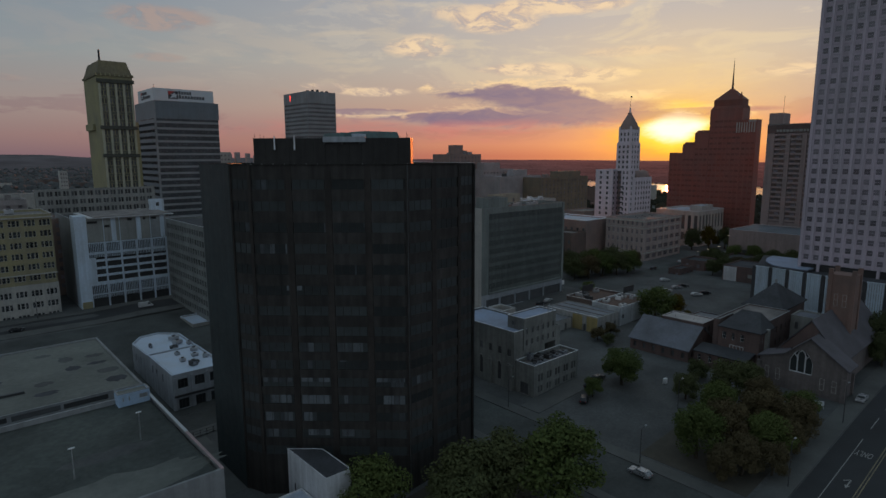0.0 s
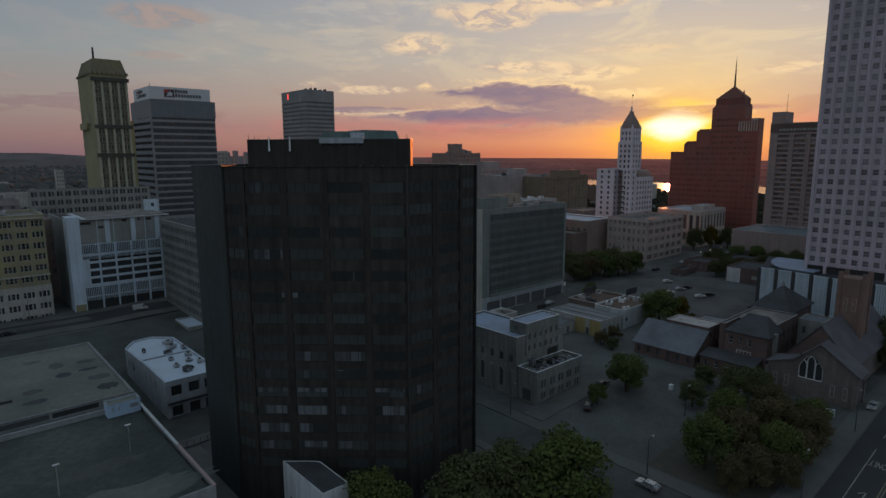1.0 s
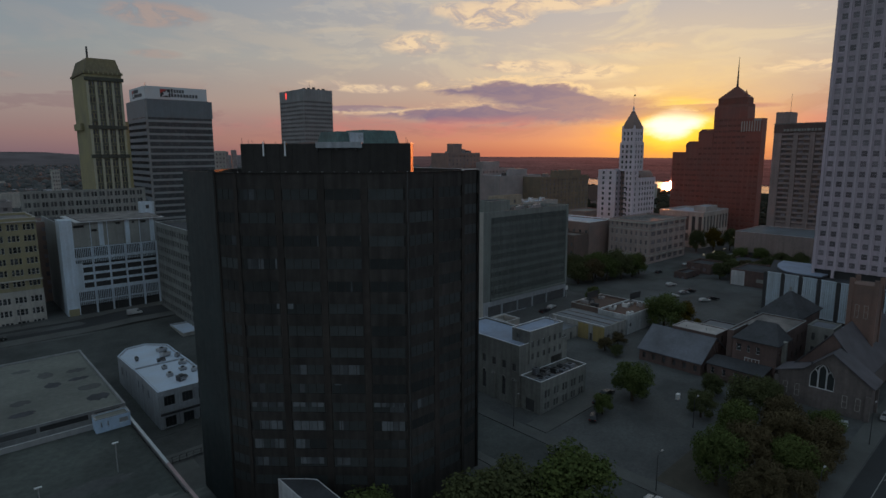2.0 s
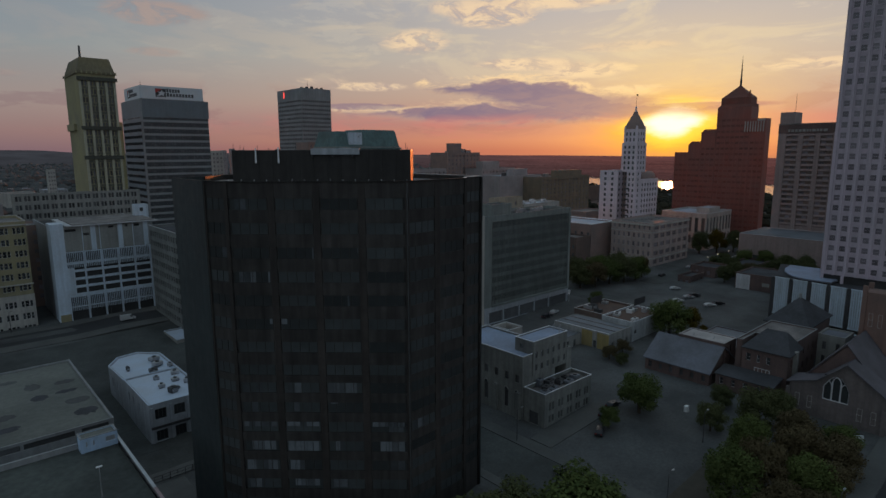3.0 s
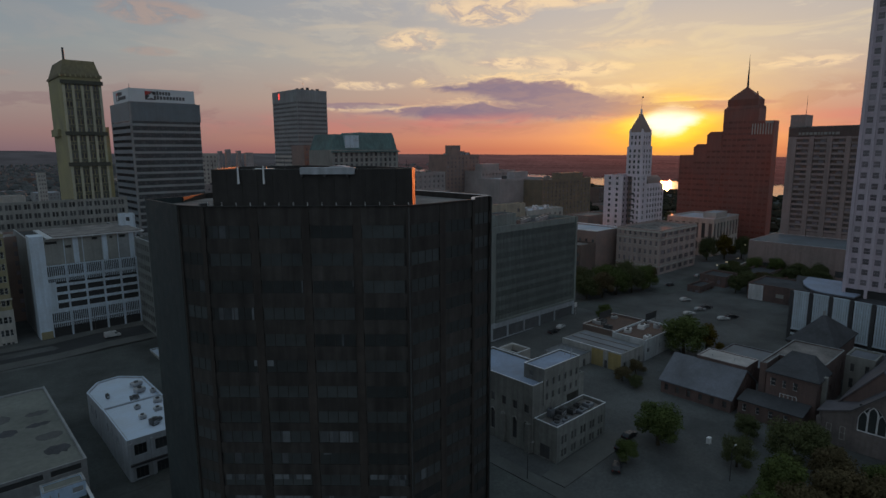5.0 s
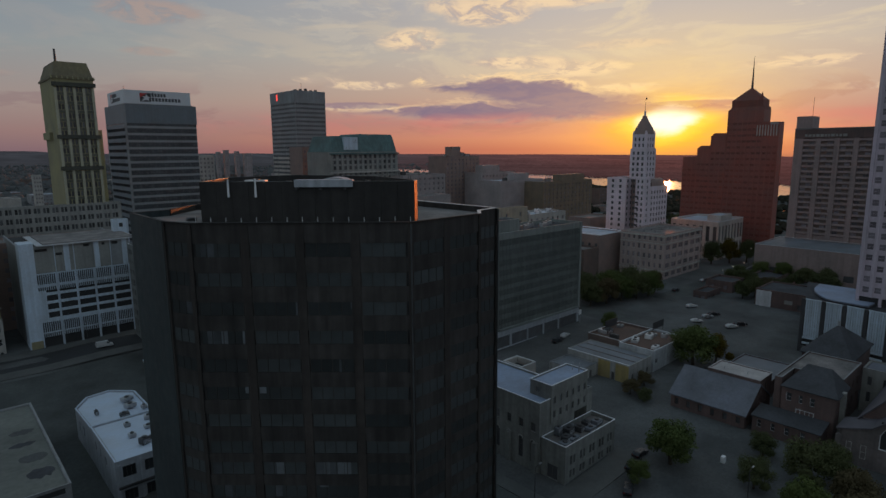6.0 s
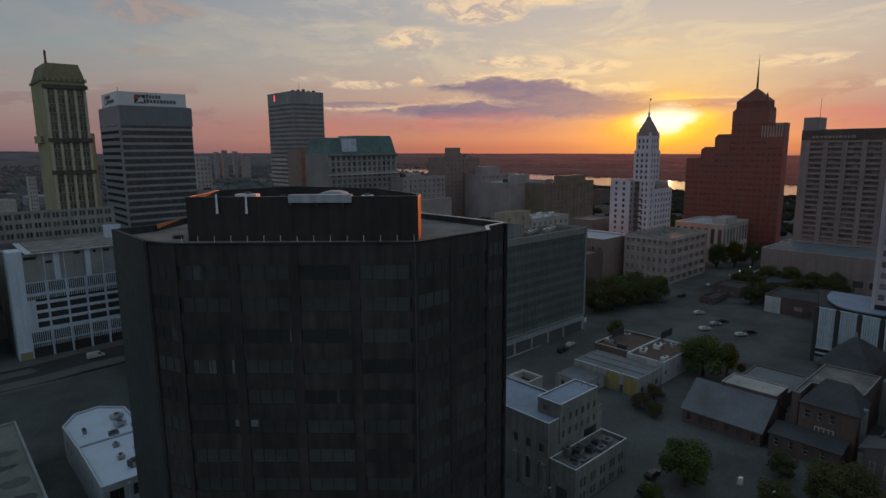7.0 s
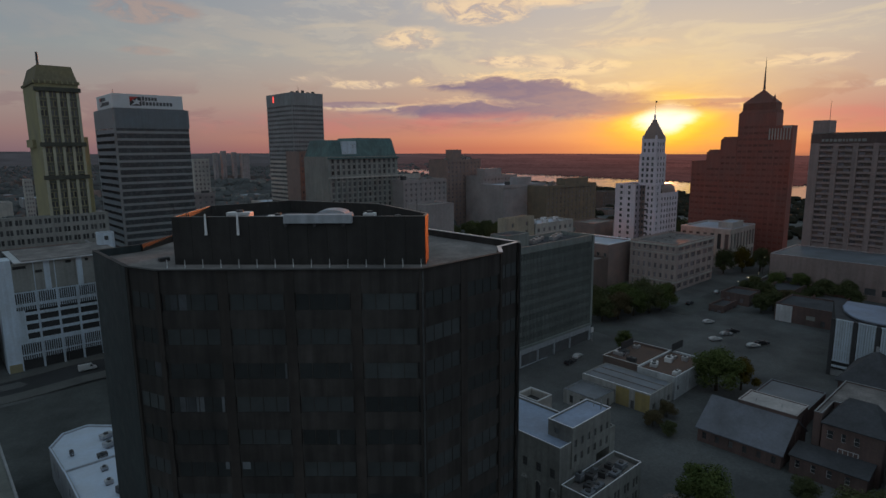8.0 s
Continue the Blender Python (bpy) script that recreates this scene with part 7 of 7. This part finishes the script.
def tree_mesh(seed, mat):
    rr = random.Random(seed)
    g = Geo()
    top = Vector((rr.uniform(-.04, .04), rr.uniform(-.04, .04), .45))
    g.tube((0, 0, -.08), top, .035, .02, 7)
    lobes = []
    for i in range(11):
        a, e = 2 * math.pi * (i * .618 + rr.random() * .1), (i + .5) / 11
        p = Vector((math.cos(a) * rr.uniform(.2, .42) * (1 - .45 * e), math.sin(a) * rr.uniform(.2, .42) * (1 - .45 * e), .27 + .56 * e))
        g.tube(top * rr.uniform(.6, 1), p, .014, .004, 5)
        lobes.append((p, rr.uniform(.13, .22)))
    lobes.append((Vector((0, 0, .78)), .2))
    trunk = g.mesh("trunk", [bark])
    g = Geo()
    for k in range(8000):
        c, r = lobes[rr.randrange(len(lobes))]
        v = Vector((rr.gauss(0, 1), rr.gauss(0, 1), rr.gauss(0, 1))).normalized()
        p = c + v * r * rr.random() ** .45 * (1 + .25 * noise.noise(v * 2.5 + c * 9))
        p.z = max(p.z, .08)
        n = (v + Vector((rr.gauss(0, .6), rr.gauss(0, .6), rr.gauss(0, .6) + .4))).normalized()
        s = n.orthogonal().normalized()
        t = n.cross(s)
        w = rr.random() * 6.28
        s, t = s * math.cos(w) + t * math.sin(w), t * math.cos(w) - s * math.sin(w)
        a, b = rr.uniform(.012, .026), rr.uniform(.009, .018)
        g.face([p - s * a, p - t * b + n * .004, p + s * a, p + t * b + n * .004])
    return trunk, g.mesh("crown", [mat])


def make_tree(kind, x, y, z, h, wide, turn, label, group):
    t = thing("tree", x, y, z, label, "tree", group)
    t.rotation_euler, t.scale = (0, 0, turn), (wide, wide, h)
    for name, me in zip(("trunk", "crown"), kind):
        ob = new(name, me)
        ob.parent = t


KINDS = {"green": [tree_mesh(s, leaves) for s in (1, 2)], "dark": [tree_mesh(s, leaves_dark) for s in (3, 4)], "gold": [tree_mesh(5, leaves_gold)], "brown": [tree_mesh(s, leaves_brown) for s in (6, 7)]}
TREES = [(134.9, 79, 10.5, 14, "green"), (192.4, 100.8, 13, 16, "green"), (197.5, 96, 10, 10, "gold"), (54.6, 78.4, 13, 14, "green"), (83, 60, 16, 20, "green"), (76, 67, 13, 17, "dark"),
         (69, 70, 14, 17, "dark"), (62, 66, 12, 15, "dark"), (57, 62, 11, 13, "dark"), (114, 49, 12, 12, "green"), (124, 39, 10, 11, "green"), (121, 46, 12, 12, "brown"),
         (146, 56, 10, 11, "dark"), (114, 40, 9, 10, "brown"), (133, 43, 11, 12, "brown"), (141, 47, 10, 11, "brown"), (130, 52, 11, 11, "green"), (109, 42, 8, 8, "brown"),
         (150, 52, 9, 9, "dark"), (123.6, 80.4, 5.5, 6, "green"), (138, 63, 7, 8, "dark"), (151, 66, 6, 7, "dark"), (204, 37.5, 14, 15, "dark"),
         (213, 34, 13, 14, "gold"), (196, 35, 10, 10, "dark"), (128, 36.5, 8, 9, "brown"), (137, 37.5, 9, 10, "brown"), (144, 39, 8, 9, "green"),
         (118, 36, 7, 8, "brown"), (227, 161, 11, 13, "dark"), (234.5, 158, 12, 13.5, "brown"), (242.5, 156, 12, 14, "green"), (250.5, 153, 12, 13, "dark"), (258.5, 152, 12, 14, "green"), (232.5, 166, 13, 15, "dark"), (244.5, 163, 13, 14.5, "green"), (256.5, 160, 13, 14, "dark"),
         (266.5, 153, 11, 10, "brown"), (352, 164, 14, 13, "dark"), (362, 158, 15, 14, "gold"), (371, 152, 14, 13, "dark"), (333, 131, 9, 11, "green"), (334, 121, 10, 12, "green"),
         (332, 111, 9, 11, "dark"), (330, 101, 10, 12, "dark"), (322, 137, 8, 9, "dark"), (300, 112, 8, 9, "dark"), (284, 121, 8, 9, "dark"), (291, 118.5, 9, 10, "dark"), (298.5, 122.5, 8, 9, "dark"), (306.5, 127, 9, 10, "dark"), (314, 110, 9, 11, "dark"), (321, 103, 9, 11, "dark"), (310, 136, 8, 10, "dark"), (302, 117, 8, 9, "brown"), (318, 96, 9, 10, "dark"),
         (205, 138, 7, 7, "green"), (159.5, 103, 4.5, 7, "brown"), (167, 103, 4.5, 6, "brown"), (158, 98, 4, 5, "dark"), (320, 345, 14, 16, "dark"), (332, 338, 14, 16, "dark"),
         (345, 330, 13, 16, "dark"), (310, 352, 13, 15, "dark"), (300, 330, 13, 15, "dark"), (340, 352, 14, 16, "dark"), (350, 356, 14, 17, "green"), (360, 352, 14, 16, "dark"), (369, 344, 13, 16, "green"), (356, 342, 13, 15, "dark"), (455, 236, 16, 16, "dark"), (470, 225, 16, 16, "dark"), (462, 140, 15, 15, "dark"),
         (440, 262, 15, 15, "dark"), (85, 268, 8, 8, "dark"), (62, 118, 6, 6, "dark")]
NAMES = {"green": "broad leafy green street tree", "dark": "dark dense leafy tree in the shade", "gold": "golden-brown leafy tree beside buildings", "brown": "dull brown autumn tree with thinning leaves"}
for i, (x, y, h, w, k) in enumerate(TREES):
    make_tree(KINDS[k][i % len(KINDS[k])], x, y, height(x, y), h, w, i * 2.4, NAMES[k], "city trees")


def woods(name, count, place, size, mat, label, seed, tall=1.0):
    """Far woodland: rough clumps by the thousand."""
    rr = random.Random(seed)
    g = Geo()
    for k in range(count):
        x, y = place(rr)
        z = height(x, y)
        if z < -16:
            continue
        r = size * rr.uniform(.6, 1.5)
        n = 7
        low, wide, high = [], [], []
        for i in range(n):
            w = 6.283 * i / n + k
            c, s = math.cos(w), math.sin(w)
            q = r * rr.uniform(.95, 1.35)
            low.append((x + c * q * .8, y + s * q * .8, z - 1))
            wide.append((x + c * q, y + s * q, z + r * rr.uniform(.35, .6) * tall))
            high.append((x + c * q * .62, y + s * q * .62, z + r * rr.uniform(.95, 1.2) * tall))
        b0 = len(g.v)
        g.v += low + wide + high + [(x, y, z + r * rr.uniform(1.15, 1.4) * tall)]
        for i in range(n):
            j = (i + 1) % n
            g.f += [(b0 + i, b0 + j, b0 + n + j, b0 + n + i), (b0 + n + i, b0 + n + j, b0 + 2 * n + j, b0 + 2 * n + i), (b0 + 2 * n + i, b0 + 2 * n + j, b0 + 3 * n)]
            g.m += [0, 0, 0]
    lone(name, g, mat, label, "woodland", kind="stuff")


def over_river(rr):
    y = rr.uniform(-300, 2600)
    return 1475 + max(0.0, y - 700) * .17 + 1600 * rr.random() ** 1.6, y


def quarter(rr):
    r, w = 430 + 2600 * rr.random() ** 1.4, radians(rr.uniform(0, 44))
    return r * math.sin(w), r * math.cos(w)


def riverside(rr):
    y = rr.uniform(-150, 1100)
    return 1085 + max(0.0, y - 600) * .27 - 20 - 560 * rr.random() ** 1.3, y


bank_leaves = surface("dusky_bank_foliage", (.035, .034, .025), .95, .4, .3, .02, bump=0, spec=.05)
# greyed and lightened leaves: distance haze is put into the colour
far_leaves = surface("haze_paled_foliage", (.115, .12, .122), .95, .4, .02, .006, bump=0, spec=0)
# far bank foliage carries the same painted haze glow
haze_glow_leaves = haze_glow_material("haze_glow_foliage", (.018, .016, .014))
woods("far_bank_woods", 5000, over_river, 7, haze_glow_leaves, "far river bank woodland glowing with painted haze", 1, .4)
woods("suburb_trees", 5200, quarter, 5.0, far_leaves, "treetops among distant low houses, haze in their colour", 2)
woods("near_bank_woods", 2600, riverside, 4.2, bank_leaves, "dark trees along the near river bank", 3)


# ---- cars and street furniture ----
def car_model(paint_mat, van=False):
    t = thing("van" if van else "car", 0, 0, -100, "parked car", "van" if van else "car", "parked vehicles")
    L, W, H = (5.2, 1.95, 2.1) if van else (4.5, 1.8, 1.42)
    side = [(-L / 2, .35), (L / 2, .35), (L / 2, .75), (L / 2 - .15, .88), (1.0, .95), (.35, H), (-1.5, H), (-L / 2 + .15, 1.0), (-L / 2, .9)] if not van else \
           [(-L / 2, .35), (L / 2, .35), (L / 2, .9), (L / 2 - .7, 1.15), (L / 2 - 1.4, H), (-L / 2 + .1, H), (-L / 2, 1.0)]
    g = Geo()
    n = len(side)
    g.v += [(x, -W / 2 + (.12 if z > 1.1 else 0), z) for x, z in side] + [(x, W / 2 - (.12 if z > 1.1 else 0), z) for x, z in side]
    g.f += [tuple(range(n)), tuple(range(2 * n - 1, n - 1, -1))] + [(i, n + i, n + (i + 1) % n, (i + 1) % n) for i in range(n)]
    g.m += [0] * (n + 2)
    bevelled("body", g, paint_mat, t, .06)
    g = Geo()
    xa, xb = (.42, .95) if not van else (L / 2 - 1.36, L / 2 - .78)
    zt = H - .06
    g.face([(xb, -W * .42, 1.0 if not van else 1.2), (xb, W * .42, 1.0 if not van else 1.2), (xa + .04, W * .38, zt), (xa + .04, -W * .38, zt)])
    part("windscreen", g, dark_glass, t)
    for s in (-1, 1):
        g = Geo()
        y = s * (W / 2 + .004 - (.06 if not van else .1))
        pts = [(-1.4, 1.0), (.75, 1.0), (.3, H - .1), (-1.3, H - .1)] if not van else [(L / 2 - 1.9, 1.2), (L / 2 - .95, 1.2), (L / 2 - 1.45, H - .15), (L / 2 - 1.9, H - .15)]
        g.face([(x, y + s * (.02 if z < 1.1 else -.02), z) for x, z in (pts if s < 0 else pts[::-1])])
        part("side_window", g, dark_glass, t)
    for x in (-L * .31, L * .31):
        for s in (-1, 1):
            g = Geo()
            g.tube((x, s * (W / 2 - .2), .33), (x, s * (W / 2 + .01), .33), .33, .33, 14)
            w = part("wheel", g, metal_dark, t)
            g = Geo()
            g.tube((x, s * (W / 2 + .01), .33), (x, s * (W / 2 + .02), .33), .2, .2, 10)
            part("rim", g, metal_grey, w)
    for s in (-1, 1):
        g = Geo()
        g.box(L / 2 - .04, L / 2 + .015, s * .62 - .18, s * .62 + .18, .62, .76)
        part("headlight", g, metal_white, t)
        g = Geo()
        g.box(-L / 2 - .015, -L / 2 + .04, s * .62 - .16, s * .62 + .16, .68, .82)
        part("tail_light", g, sign_red, t)
    return t


PAINTS = {"white": surface("white_car_paint", (.5, .51, .52), .3, .05, 1, .2, 0, 0), "dark": surface("dark_car_paint", (.03, .03, .035), .3, .05, 1, .2, 0, 0),
          "silver": surface("silver_car_paint", (.4, .41, .43), .3, .05, 1, .2, 0, 0, .5), "red": surface("red_car_paint", (.2, .03, .025), .3, .05, 1, .2, 0, 0)}
CARS = [(100.5, 53.8, 90, "silver", 0), (253.9, 129.7, -30, "white", 0), (237.4, 107.0, -35, "white", 0), (242.4, 105.8, -35, "dark", 0), (248.4, 118.2, -35, "dark", 0), (235.2, 119.1, -35, "white", 0),
        (243.6, 118.6, -35, "silver", 0), (165.8, 32.6, 180, "silver", 0), (120, 80.5, 25, "dark", 0), (62.8, 250, 0, "white", 1),
        (128, 84, 0, "dark", 0), (133.5, 85.5, 0, "dark", 0), (186.5, 144.5, 10, "white", 0), (100.5, 76, 90, "dark", 0), (93, 118, 90, "silver", 0), (276, 147.5, 0, "dark", 0),
        (305, 147.6, 0, "silver", 0), (325, 142.4, 180, "dark", 0), (20, 248, 0, "dark", 0), (196, 26, 180, "dark", 0), (180, 143, 0, "dark", 0)]
MODELS = {}
for x, y, turn, col, van in CARS:
    key = (col, van)
    if key not in MODELS:
        ob = MODELS[key] = car_model(PAINTS[col], bool(van))
        ob["label"] = col + (" panel van parked on asphalt" if van else " saloon car parked on asphalt")
        ob.matrix_basis = pose(x, y, height(x, y) + .04, 0, 0, turn)
    else:
        copy_thing(MODELS[key], pose(x, y, height(x, y) + .04, 0, 0, turn))


t = thing("utility_cabinet", 143.2, 71.2, height(143, 0), "white utility cabinet on a small concrete plinth", "cabinet")
g = Geo()
g.box(-.55, .55, -.4, .4, .1, 1.5)
bevelled("cabinet_body", g, metal_white, t, .05)
g = Geo()
g.box(-.7, .7, -.55, .55, 0, .1)
part("plinth", g, kerb_stone, t)


def street_lamp(x, y, h, lit):
    t = thing("street_lamp", x, y, height(x, y), "thin metal street lamp" + (" already lit" if lit else " beside the kerb"), "street lamp", "street lamps")
    g = Geo()
    g.tube((0, 0, 0), (0, 0, h), .11, .06, 8)
    part("post", g, metal_dark, t)
    g = Geo()
    g.tube((0, 0, h), (1.4, 0, h + .25), .05, .04, 6)
    part("arm", g, metal_dark, t)
    g = Geo()
    g.box(1.2, 1.9, -.14, .14, h + .18, h + .36)
    part("lamp_head", g, metal_grey, t)
    if lit:
        g = Geo()
        g.box(1.2, 1.9, -.2, .2, h + .02, h + .178)
        part("lens", g, warm_lamp, t)


for x, y, h, lit in ((104.2, 56, 7.5, 0), (104.2, 92, 7.5, 0), (132, 62, 7, 0), (365, 148.5, 9, 1), (345, 139, 8, 1), (330, 139, 7, 1), (316, 138.8, 7, 1), (28, 262, 8, 0), (60, 262, 8, 0), (304, 138.8, 7, 1), (150, 32.4, 9, 0), (116, 32.4, 9, 0)):
    street_lamp(x, y, h, lit)
